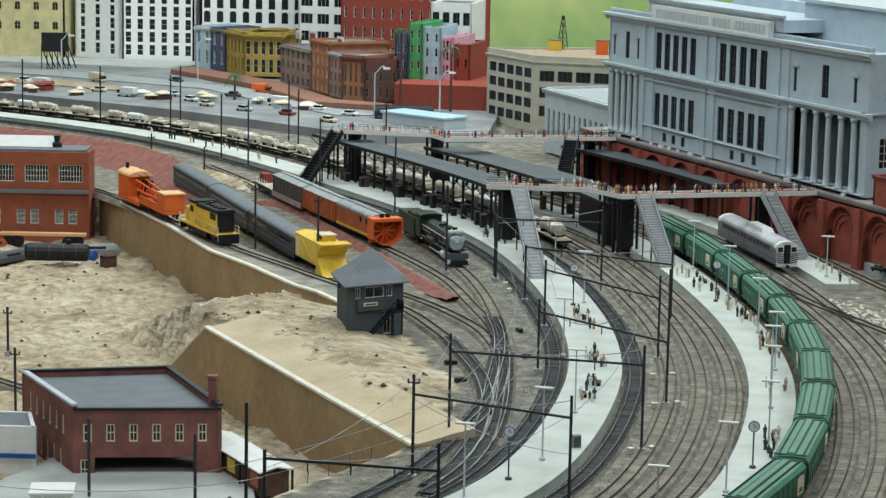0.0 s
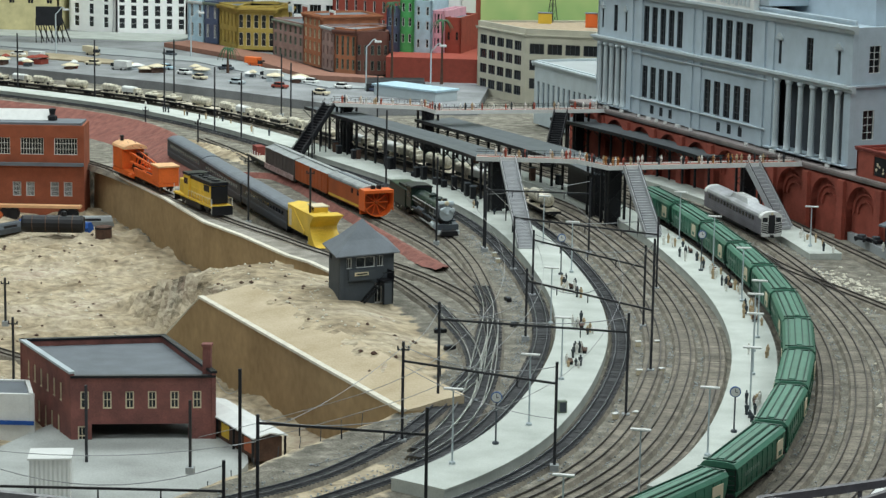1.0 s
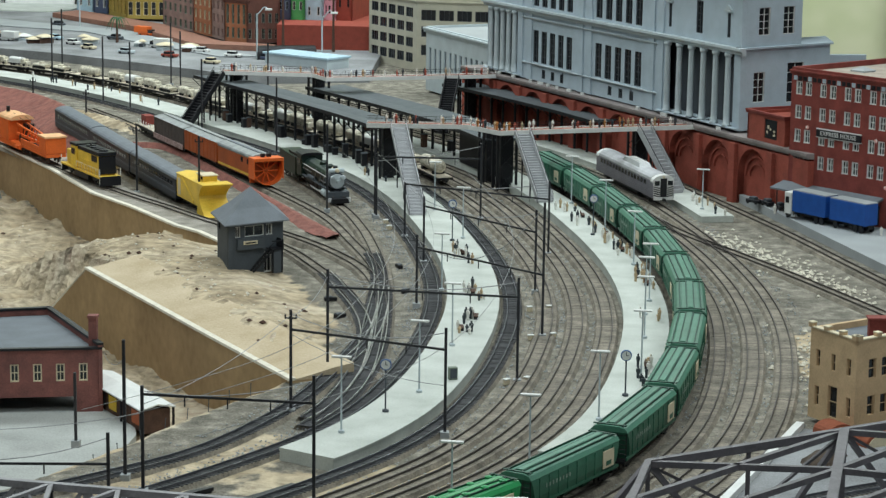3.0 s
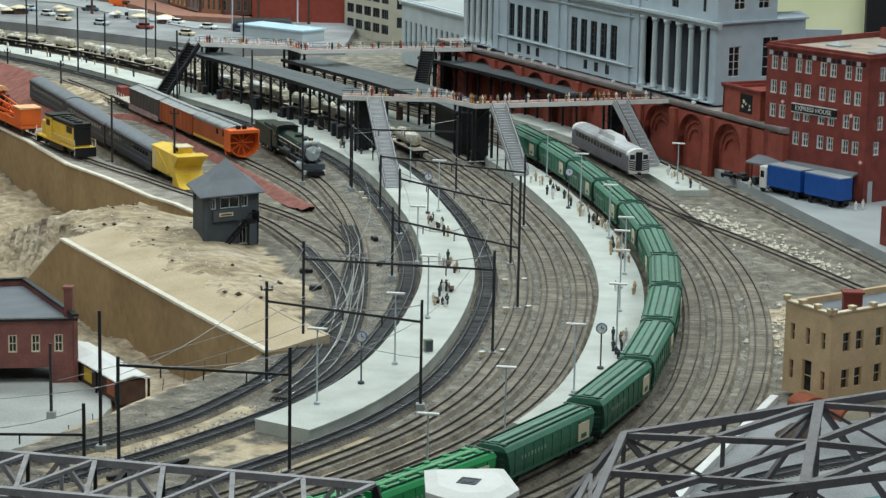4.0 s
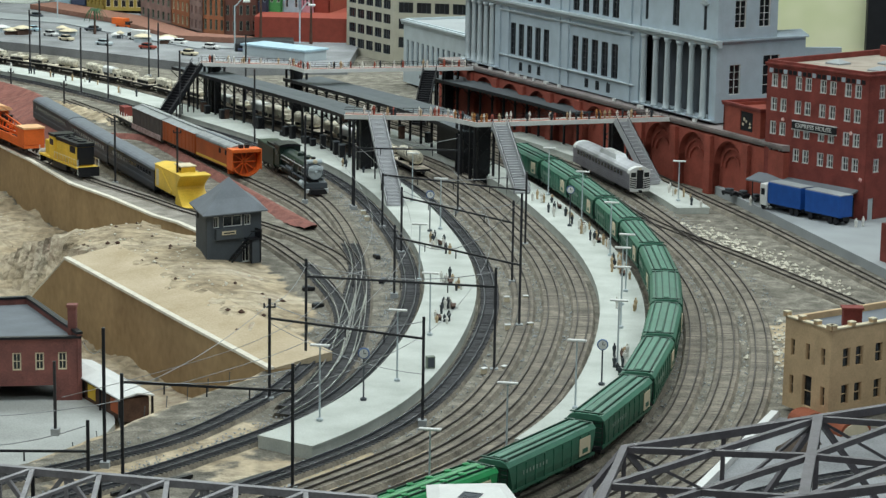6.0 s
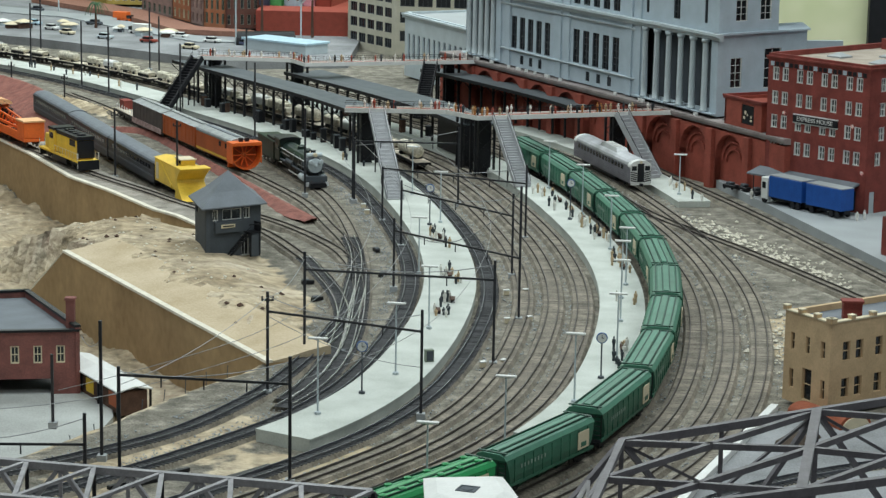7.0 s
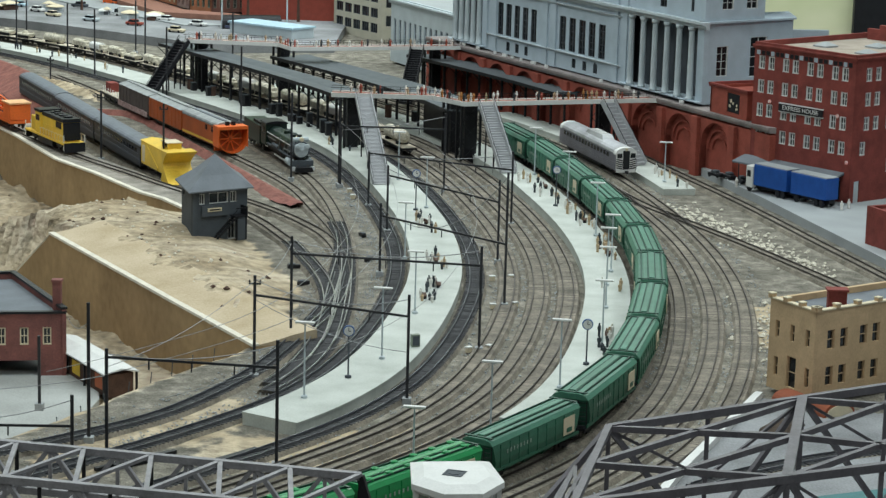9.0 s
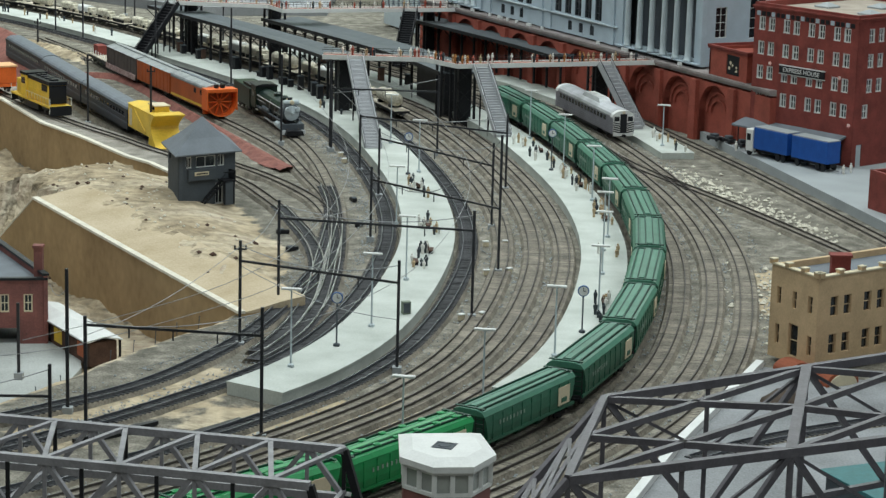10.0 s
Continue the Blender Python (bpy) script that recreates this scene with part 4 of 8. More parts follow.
cb = BC[0] + bdir.x * 0.055 - 0.01, BC[1] + bdir.y * 0.055 + 0.03
part("chimney", boxes((cb[0] - 0.012, cb[0] + 0.012, cb[1] - 0.008, cb[1] + 0.008, 0.110, 0.133), (cb[0] - 0.014, cb[0] + 0.014, cb[1] - 0.01, cb[1] + 0.01, 0.1332, 0.136)), REDBRICK, bb, "red brick chimney block")
for k, (x, y, r) in enumerate(((0.555, 2.235, 0.020), (0.60, 2.195, 0.024))):
    bm = bmesh.new()
    prof = [(-r, 0)] + [(-r * math.cos(math.pi * i / 10), 0.012 + r * 0.6 * math.sin(math.pi * i / 10)) for i in range(11)] + [(r, 0)]
    extrude_x(bm, prof, -0.016, 0.016)
    o = thing("vaulted_shed", "small shed with a rounded red roof", "shed", pose(x, y, -0.01, 0, 0, 30 + 90), group="vaulted sheds")
    part("roof", bm, ORANGEBRICK, o)
    part("end_wall", extrude_x(bmesh.new(), [(a * 0.85, b * 0.85) for a, b in prof], -0.0175, -0.0162), CREAM, o)
    if k == 0:
        part("end_wall", extrude_x(bmesh.new(), [(a * 0.85, b * 0.85) for a, b in prof], 0.0162, 0.0175), CREAM, o)

# ---- brick depot ----
DP = [(-0.650, 2.585), (-0.443, 2.622), (-0.566, 2.856), (-0.778, 2.79)]
dp = thing("brick_depot", "two-storey dark red brick building over an open vehicle bay", "building")
dw = math.dist(DP[0], DP[1])
facade(dp, DP[0], DP[1], -0.112, -0.006, [(0.010, 0.004, 0.012, 0.030), (0.030, 0.0, 0.140, 0.037, "hole")] + grid(6, 0.014, 0.0325, 0.0125, [0.060], 0.026), DEPOTBRICK, CREAM, 2, 2, th=0.006, fw=0.0019)
dl = math.dist(DP[3], DP[0])
facade(dp, DP[3], DP[0], -0.112, 0.0, grid(6, 0.035, 0.031, 0.011, [0.062], 0.028) + grid(4, 0.085, 0.031, 0.011, [0.006], 0.032), DEPOTBRICK, CREAM, 2, 2, th=0.006, fw=0.0019)
facade(dp, DP[1], DP[2], -0.112, 0.0, [(0.02, 0.0, 0.10, 0.044, "hole")], DEPOTBRICK, CREAM, th=0.006)
facade(dp, DP[2], DP[3], -0.112, 0.0, [], DEPOTBRICK, CREAM, th=0.006)
part("roof", prism(bmesh.new(), [(-0.648, 2.593), (-0.449, 2.628), (-0.566, 2.846), (-0.768, 2.786)], -0.012, -0.008), ROOFGREY, dp, "flat blue-grey roof")
part("upper_floor", prism(bmesh.new(), [(-0.640, 2.603), (-0.455, 2.636), (-0.570, 2.840), (-0.760, 2.780)], -0.066, -0.0125), GLASS, dp)
part("rear_wall", prism(bmesh.new(), [(-0.665, 2.69), (-0.50, 2.72), (-0.565, 2.84), (-0.76, 2.78)], -0.112, -0.0665), GREYSTONE, dp)
for i in range(4):
    a, b = Vector(DP[i]), Vector(DP[(i + 1) % 4])
    t = (b - a).normalized()
    bm = bmesh.new()
    z = -0.006 if i == 0 else 0.0
    prof = [(-0.002, z), (0.007, z), (0.007, z + 0.0035), (-0.002, z + 0.0035)]
    sweep(bm, [a, b], [(-u, v) for u, v in prof])
    part("coping", bm, BLACKSTEEL if i in (0, 1, 2) else PALESTONE, dp)
part("chimney", boxes((-0.4665, -0.4545, 2.642, 2.654, -0.012, 0.0345), (-0.4680, -0.4530, 2.6405, 2.6555, 0.0346, 0.0385)), DEPOTBRICK, dp)
for f in (0.02, 0.16, 0.87, 0.97):
    p = Vector(DP[0]).lerp(Vector(DP[1]), f)
    if f > 0.5:
        part("pier", boxes((p.x - 0.004, p.x + 0.004, p.y + 0.0065, p.y + 0.012, -0.112, -0.067)), DEPOTBRICK, dp)
apron = prism(bmesh.new(), [(-0.84, 2.20), (-0.60, 1.98), (-0.50, 2.06), (-0.43, 2.20), (-0.385, 2.36), (-0.375, 2.50), (-0.425, 2.75), (-0.50, 2.80), (-0.68, 2.74)], -0.14, -0.098)
tagged(new("pavement_apron", mesh_of("pavement_apron", apron, mat("worn_concrete", (0.42, 0.44, 0.43), 0.85, 0, 0.4, 9, 0.15, (0.27, 0.28, 0.27)))), "pale concrete apron in front of the brick building", "pavement", kind="structure")

# white building at the edge and a small white shed
wb = building("white_building", "plain white rendered building with a grey roof", [(-0.867, 2.608), (-0.712, 2.615), (-0.742, 2.705), (-0.897, 2.698)], -0.115, -0.040, WHITE, ROOFGREY, {}, None, parapet=0.002)
part("blue_band", prism(bmesh.new(), [(-0.8669, 2.6052), (-0.7119, 2.6122), (-0.712, 2.6144), (-0.867, 2.6074)], -0.086, -0.080), BLUE, wb)
ribs = [(0.003 * i, 0.0 if i % 2 else 0.0014) for i in range(19)]
bm = prism(bmesh.new(), ribs + [(0.054, 0.05), (0.0, 0.05)], 0, 0.044)
sh = thing("white_shed", "small white corrugated shed", "shed", pose(-0.634, 2.285, -0.115, 0, 0, 10) @ Matrix.Diagonal((1, 1, 1.55, 1)))
part("body", bm, WHITE, sh)
part("roof", boxes((-0.002, 0.056, -0.002, 0.052, 0.0442, 0.046)), WHITE, sh)

# ---- signal tower ----
TA = [(-0.358, 3.234), (-0.325, 3.128), (-0.242, 3.188), (-0.272, 3.292)]


def signal_tower():
    o = thing("signal_tower", "dark grey boarded signal tower with a hipped roof and outside stair", "signal tower")
    facade(o, TA[0], TA[1], 0.0, 0.088, [(0.010, 0.062, 0.018, 0.014)], DKGREY, BLACKSTEEL, 2, 1)
    M = facade(o, TA[1], TA[2], 0.0, 0.088, [(0.012, 0.062, 0.010, 0.018), (0.030, 0.062, 0.036, 0.018), (0.070, 0.062, 0.012, 0.018), (0.066, 0.0, 0.014, 0.034)], DKGREY, WHITE, 2, 1)
    facade(o, TA[2], TA[3], 0.0, 0.088, [], DKGREY, BLACKSTEEL)
    facade(o, TA[3], TA[0], 0.0, 0.088, [], DKGREY, BLACKSTEEL)
    c = Vector((sum(p[0] for p in TA) / 4, sum(p[1] for p in TA) / 4))
    part("core", prism(bmesh.new(), [(p[0] + (c.x - p[0]) * 0.2, p[1] + (c.y - p[1]) * 0.2) for p in TA], 0.0, 0.086), BLACKSTEEL, o)
    bm = bmesh.new()
    ev = [bm.verts.new((p[0] + (p[0] - c.x) * 0.20, p[1] + (p[1] - c.y) * 0.20, 0.086)) for p in TA]
    lo = [bm.verts.new((p[0] + (p[0] - c.x) * 0.20, p[1] + (p[1] - c.y) * 0.20, 0.084)) for p in TA]
    mid = [bm.verts.new((p[0] + (c.x - p[0]) * 0.35, p[1] + (c.y - p[1]) * 0.35, 0.106)) for p in TA]
    ap = bm.verts.new((c.x, c.y, 0.136))
    for i in range(4):
        j = (i + 1) % 4
        bm.faces.new((ev[i], ev[j], mid[j], mid[i]))
        bm.faces.new((mid[i], mid[j], ap))
        bm.faces.new((lo[i], lo[j], ev[j], ev[i]))
    bm.faces.new(lo[::-1])
    part("roof", bm, ROOFGREY, o, "blue-grey hipped roof")
    bm = boxes((0.014, 0.064, -0.006, -0.0005, 0.042, 0.060))
    bm.transform(M)
    part("skirt_board", bm, DKGREY, o)
    bm = boxes((0.024, 0.050, -0.0075, -0.0062, 0.050, 0.056))
    bm.transform(M)
    nb = part("name_board", bm, CREAM, o, "cream name board")
    bm = boxes((0.027, 0.047, -0.0082, -0.0076, 0.052, 0.054))
    bm.transform(M)
    part("letter_bar", bm, BLACKSTEEL, nb)
    bm = bmesh.new()
    bar(bm, (0.030, -0.008, 0.0), (0.074, -0.008, 0.040), 0.001, 0.003)
    bar(bm, (0.030, -0.018, 0.0), (0.074, -0.018, 0.040), 0.001, 0.003)
    bar(bm, (0.034, -0.018, 0.014), (0.074, -0.018, 0.051), 0.0008, 0.001)
    for i in range(9):
        f = (i + 0.5) / 9
        box(bm, 0.029 + 0.044 * f, 0.034 + 0.044 * f, -0.018, -0.008, 0.040 * f, 0.040 * f + 0.001)
    bm.transform(M)
    part("outside_stair", bm, BLACKSTEEL, o)
    bm = boxes((0.070, 0.092, -0.020, 0.0, 0.039, 0.041), (0.090, 0.092, -0.020, 0.0, 0.041, 0.056), (0.070, 0.092, -0.020, -0.019, 0.053, 0.055), (0.072, 0.074, -0.019, -0.017, 0, 0.039), (0.089, 0.091, -0.019, -0.017, 0, 0.039))
    bm.transform(M)
    part("landing", bm, BLACKSTEEL, o)
    bm = boxes((0.074, 0.088, -0.0195, -0.0185, 0.0, 0.036))
    bm.transform(M)
    part("door", bm, DKGREY, o)


signal_tower()

# ---- orange shed and scrap in the pit ----
OA, OB = (-1.80, 4.74), (-1.132, 4.80)
os_ = thing("orange_works", "long orange brick works with large glazed windows", "building")
facade(os_, OA, OB, -0.15, 0.085, grid(8, 0.04, 0.080, 0.055, [0.165], 0.040) + pairs(7, 0.05, 0.09, 0.020, 0.012, [0.065], 0.034), ORANGEBRICK, WHITE, 8, 3)
facade(os_, OB, (OB[0] - 0.01, OB[1] + 0.10), -0.15, 0.085, [], ORANGEBRICK, WHITE)
part("roof", prism(bmesh.new(), [(-1.8, 4.748), (-1.140, 4.808), (-1.148, 4.895), (-1.8, 4.845)], 0.084, 0.090), ROOFGREY, os_)
part("band", prism(bmesh.new(), [(-1.80, 4.732), (-1.132, 4.792), (-1.132, 4.7985), (-1.80, 4.7385)], -0.012, -0.004), ROOFGREY, os_)
bm = bmesh.new()
extrude_x(bm, [(-0.028, 0.0), (0.028, 0.0), (0.0, 0.024)], -0.10, 0.10)
bm.transform(pose(-1.33, 4.86, 0.091, 0, 0, 5))
part("monitor_roof", bm, WHITE, os_, "white gabled roof light")
bm = lathe(bmesh.new(), [(0.012, 0.091), (0.012, 0.10), (0.006, 0.104), (0.009, 0.118), (0.002, 0.12)], 8, pose(-1.22, 4.85, 0))
part("roof_vent", bm, BLACKSTEEL, os_)
os_.matrix_world = pose(-0.019, 0, -0.018)

# ---- rolling stock ----
WHEEL = None


def wheel_mesh():
    return lathe(bmesh.new(), [(0.0062, -0.0011), (0.0066, -0.0011), (0.0058, 0.0004), (0.0056, 0.0011), (0.003, 0.0009)], 12, pose(0, 0, 0, 90))


WHEEL = mesh_of("wheel", wheel_mesh(), RAIL)
BOGIE = mesh_of("bogie", boxes((-0.013, 0.013, -0.0128, -0.0112, 0.0055, 0.0095), (-0.004, 0.004, -0.0132, -0.0110, 0.0035, 0.0055), (-0.013, 0.013, 0.0112, 0.0128, 0.0055, 0.0095),
                               (-0.004, 0.004, 0.0110, 0.0132, 0.0035, 0.0055), (-0.004, 0.004, -0.0112, 0.0112, 0.006, 0.010)), BLACKSTEEL)


def bogies(o, xs):
    for x in xs:
        b = new("bogie", BOGIE)
        b.parent, b.location = o, (x, 0, 0.0026)
        for dx in (-0.0095, 0.0095):
            for dy in (-0.0083, 0.0083):
                w = new("wheel", WHEEL)
                w.parent, w.location = b, (dx, dy, 0.0062)


def profile_body(prof, x0, x1, slope=0.0, z_split=None):
    """Body pulled along x; its ends lean in towards the bottom by slope."""
    bm = bmesh.new()
    zlo, zhi = min(z for _, z in prof), max(z for _, z in prof)
    a = [bm.verts.new((x0 + slope * (zhi - z) / (zhi - zlo), y, z)) for y, z in prof]
    b = [bm.verts.new((x1 - slope * (zhi - z) / (zhi - zlo), y, z)) for y, z in prof]
    n = len(prof)
    for i in range(n):
        bm.faces.new((a[i], b[i], b[(i + 1) % n], a[(i + 1) % n]))
    bm.faces.new(a)
    bm.faces.new(b[::-1])
    return bm


def half_round(w, z0, z1, rise, n=8):
    """Cross-section with straight sides and an arched roof."""
    return [(-w, z0)] + [(-w * math.cos(math.pi * i / n), z1 + rise * math.sin(math.pi * i / n)) for i in range(n + 1)] + [(w, z0)]


def hopper(paint, roofpaint, label, round_hatches=False):
    o = thing("covered_hopper", label, "train car", group="green hopper cars")
    side = [(-0.0105, 0.0125), (-0.0172, 0.020), (-0.0187, 0.028), (-0.0187, 0.040), (-0.0178, 0.047), (0.0178, 0.047), (0.0187, 0.040), (0.0187, 0.028), (0.0172, 0.020), (0.0105, 0.0125)]
    part("body", profile_body(side, -0.101, 0.101, 0.012), paint, o)
    roof = [(-0.0182, 0.0472), (-0.0150, 0.0515), (-0.009, 0.0535), (0.009, 0.0535), (0.0150, 0.0515), (0.0182, 0.0472)]
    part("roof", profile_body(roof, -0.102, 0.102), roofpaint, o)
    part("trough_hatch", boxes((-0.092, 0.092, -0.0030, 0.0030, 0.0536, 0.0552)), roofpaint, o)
    for y in (-0.0042, 0.0042, -0.0118, 0.0118):
        part("roof_rail", boxes((-0.098, 0.098, y - 0.0005, y + 0.0005, 0.0525 if abs(y) > 0.01 else 0.0536, 0.0548)), DARKGREEN, o)
    for x in (-0.097, 0.097):
        part("end_walk", boxes((x - 0.002, x + 0.002, -0.016, 0.016, 0.0536, 0.0546)), DARKGREEN, o)
    if round_hatches:
        for i in range(6):
            for y in (-0.0085, 0.0085):
                part("round_hatch", lathe(bmesh.new(), [(0.0045, 0.0535), (0.0045, 0.0552), (0.002, 0.0562)], 8, pose(-0.082 + 0.033 * i, y, 0)), roofpaint, o)
    for i in range(9):
        x = -0.084 + 0.021 * i
        for y in (-1, 1):
            part("side_rib", boxes((x - 0.0006, x + 0.0006, y * 0.0188 - 0.0004, y * 0.0188 + 0.0004, 0.021, 0.046)), paint, o)
    part("side_sill", boxes((-0.101, 0.101, -0.0180, -0.0165, 0.0172, 0.0205), (-0.101, 0.101, 0.0165, 0.0180, 0.0172, 0.0205)), paint, o)
    for i in (-1, 0, 1):
        part("hopper_bay", lathe(bmesh.new(), [(0.006, 0.005), (0.021, 0.018)], 4, pose(0.045 * i, 0, 0, 0, 0, 45)), paint, o)
    for x in (-1, 1):
        part("end_platform", boxes((x * 0.096 - 0.006, x * 0.096 + 0.006, -0.016, 0.016, 0.0135, 0.016)), BLACKSTEEL, o)
        bm = bmesh.new()
        for y in (-0.0165, 0.0165, -0.008, 0.008):
            rod(bm, (x * 0.1005, y, 0.016), (x * 0.1005, y, 0.047), 0.0005, 4)
        for k in range(6):
            rod(bm, (x * 0.1005, -0.0165, 0.019 + k * 0.005), (x * 0.1005, -0.008, 0.019 + k * 0.005), 0.0004, 4)
        part("end_ladder", bm, BLACKSTEEL, o)
        part("coupler", boxes((x * 0.1055 - 0.004, x * 0.1055 + 0.004, -0.002, 0.002, 0.009, 0.013)), BLACKSTEEL, o)
    for y in (-1, 1):
        e = 1 if y < 0 else -1
        lg = part("logo_panel", boxes((0.060 if y < 0 else -0.086, 0.086 if y < 0 else -0.060, y * 0.0193 - 0.0003, y * 0.0193 + 0.0003, 0.0235, 0.043)), CREAM, o, "pale emblem panel")
        part("emblem", boxes((0.067 if y < 0 else -0.079, 0.079 if y < 0 else -0.067, y * 0.0197 - 0.0003, y * 0.0197 + 0.0003, 0.026, 0.031)), paint, lg)
        for k in range(8):
            x = -0.070 + 0.0075 * k
            x = x if y < 0 else -x
            part("letter_bar", boxes((x - 0.0012, x + 0.0012, y * 0.0193 - 0.0002, y * 0.0193 + 0.0002, 0.034, 0.038)), PALEMARK, o)
    bogies(o, (-0.078, 0.078))
    return o


PALEMARK = mat("faded_lettering", (0.30, 0.38, 0.33), 0.6)
DARKGREEN = mat("dark_green_trim", (0.012, 0.06, 0.04), 0.6, 0, 0.3)
LANE = resample(offset_line(OUTER[0], SA, s_of_y(5.1), 0.02), 0.01)


def on_line(line, y, step=0.0):
    """Pose on a line of points 1 cm apart, at that y, moved on by step metres."""
    i = min(range(len(line)), key=lambda k: abs(line[k].y - y))
    i = min(max(i + round(step / 0.01), 3), len(line) - 4)
    p, t = line[i], line[i + 3] - line[i - 3]
    return pose(p.x, p.y, 0, 0, 0, math.degrees(math.atan2(t.y, t.x)))


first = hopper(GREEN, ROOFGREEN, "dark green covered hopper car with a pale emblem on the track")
FULL = Matrix.Diagonal((1, 1.13, 1.06, 1))
first.matrix_world = on_line(LANE, 2.011, -0.110) @ FULL
for k in range(1, 11):
    copy_thing(first, on_line(LANE, 2.011, -0.110 + 0.219 * k) @ FULL)
lead = hopper(BRIGHTGREEN, BRIGHTGREEN, "bright green covered hopper car with round roof hatches", True)
lead.matrix_world = on_line(LANE, 2.011, -0.329) @ FULL
copy_thing(lead, on_line(LANE, 2.011, -0.548) @ FULL)


def fine_line(key):
    return resample(LINES[key], 0.01)


def at_y(key, y, step=0.0):
    m = on_line(fine_line(key), y, step)
    if key in ("y1", "y2"):
        m = Matrix.Translation((0, 0, yard_z(m.translation))) @ m
    return m


# silver railcar
STAINLESS = mat("stainless_steel", (0.29, 0.285, 0.33), 0.38, 0.5, 0.2, 40, 0.05)


RAILCARROOF = mat("silver_roof", (0.48, 0.49, 0.52), 0.45, 0.2, 0.25, 40, 0.05)


def railcar():
    o = thing("railcar", "silver diesel railcar with a roof dome and striped nose", "railcar")
    part("body", profile_body(half_round(0.0180, 0.013, 0.040, 0.010), -0.146, 0.146), STAINLESS, o)
    part("roof", profile_body([(y * 1.006, z + 0.0004) for y, z in half_round(0.0180, 0.0405, 0.0405, 0.0100)], -0.1335, 0.1335), RAILCARROOF, o, "pale silver roof")
    dome = [(-0.0105, 0.0485), (-0.0085, 0.056), (0.0085, 0.056), (0.0105, 0.0485)]
    part("roof_dome", profile_body(dome, -0.050, 0.022, -0.008), SILVER, o, "silver roof dome with dark cooling grilles")
    part("dome_panel", boxes((-0.040, -0.018, -0.006, 0.006, 0.0562, 0.057), (-0.010, 0.012, -0.006, 0.006, 0.0562, 0.057)), WHITE, o)
    for y in (-1, 1):
        for k in range(15):
            x = -0.112 + 0.016 * k
            part("window", boxes((x, x + 0.0105, y * 0.0182 - 0.0003, y * 0.0182 + 0.0003, 0.031, 0.038)), GLASS, o)
        part("fluting", boxes(*[(-0.145, 0.145, y * 0.0184 - 0.0003, y * 0.0184 + 0.0003, 0.0155 + 0.003 * i, 0.0168 + 0.003 * i) for i in range(4)]), STAINLESS, o)
    for x in (-1, 1):
        part("end_panel", boxes((x * 0.1463 - 0.0004, x * 0.1463 + 0.0004, -0.0172, 0.0172, 0.0146, 0.0425)), WHITE, o, "white painted nose panel")
        part("end_door", boxes((x * 0.1467 - 0.0006, x * 0.1467 + 0.0006, -0.0055, 0.0055, 0.0148, 0.045)), BLACKSTEEL, o)
        for y in (-1, 1):
            part("end_window", boxes((x * 0.1467 - 0.0006, x * 0.1467 + 0.0006, y * 0.0112 - 0.0042, y * 0.0112 + 0.0042, 0.0335, 0.041)), GLASS, o)
            for k in range(5):
                bm = bmesh.new()
                bar(bm, (x * 0.1468, y * 0.0060, 0.0155 + 0.0034 * k), (x * 0.1468, y * 0.0168, 0.0125 + 0.0034 * k + 0.0055), 0.0009, 0.0017)
                part("stripe", bm, BLACKSTEEL, o)
        part("roof_end", profile_body(half_round(0.0183, 0.0385, 0.0402, 0.0102), min(x * 0.134, x * 0.1464), max(x * 0.134, x * 0.1464)), WHITE, o, "white painted roof end")
        part("headlight", lathe(bmesh.new(), [(0.0022, 0), (0.0022, 0.002)], 8, pose(x * 0.146, 0, 0.047, 0, 90 * x)), CREAM, o)
        part("coupler", boxes((x * 0.150 - 0.004, x * 0.150 + 0.004, -0.002, 0.002, 0.009, 0.013)), BLACKSTEEL, o)
        part("end_skirt", boxes((x * 0.1462 - 0.0012, x * 0.1462 + 0.0012, -0.0165, 0.0165, 0.010, 0.0145)), WHITE, o)
    part("underframe", boxes((-0.06, 0.06, -0.013, 0.013, 0.006, 0.0128)), BLACKSTEEL, o)
    bogies(o, (-0.105, 0.105))
    return o


OUT4 = resample(offset_line(OUTER[3] + 0.004, SA, s_of_y(5.1), 0.02), 0.01)
railcar().matrix_world = on_line(OUT4, 3.885, 0.160) @ Matrix.Scale(1.21, 4)


def boxcar(label, paint, roof, L=0.17, h=0.045, name="boxcar"):
    o = thing(name, label, "train car")
    part("body", boxes((-L / 2, L / 2, -0.0175, 0.0175, 0.013, h)), paint, o)
    part("roof", profile_body([(-0.0182, h), (0, h + 0.0045), (0.0182, h)], -L / 2 - 0.001, L / 2 + 0.001), roof, o)
    part("roof_walk", boxes((-L / 2, L / 2, -0.003, 0.003, h + 0.0046, h + 0.0055)), roof, o)
    for y in (-1, 1):
        for k in range(9):
            x = -L / 2 + L * (k + 0.5) / 9
            part("side_rib", boxes((x - 0.0007, x + 0.0007, y * 0.0178 - 0.0004, y * 0.0178 + 0.0004, 0.014, h - 0.001)), paint, o)
    part("underframe", boxes((-L / 2 + 0.01, L / 2 - 0.01, -0.010, 0.010, 0.009, 0.0128)), BLACKSTEEL, o)
    for x in (-1, 1):
        part("coupler", boxes((x * (L / 2 + 0.003) - 0.004, x * (L / 2 + 0.003) + 0.004, -0.002, 0.002, 0.009, 0.013)), BLACKSTEEL, o)
    bogies(o, (-L / 2 + 0.028, L / 2 - 0.028))
    return o


BANDBLUE = mat("faded_blue_band", (0.07, 0.085, 0.115), 0.5, 0, 0.2)


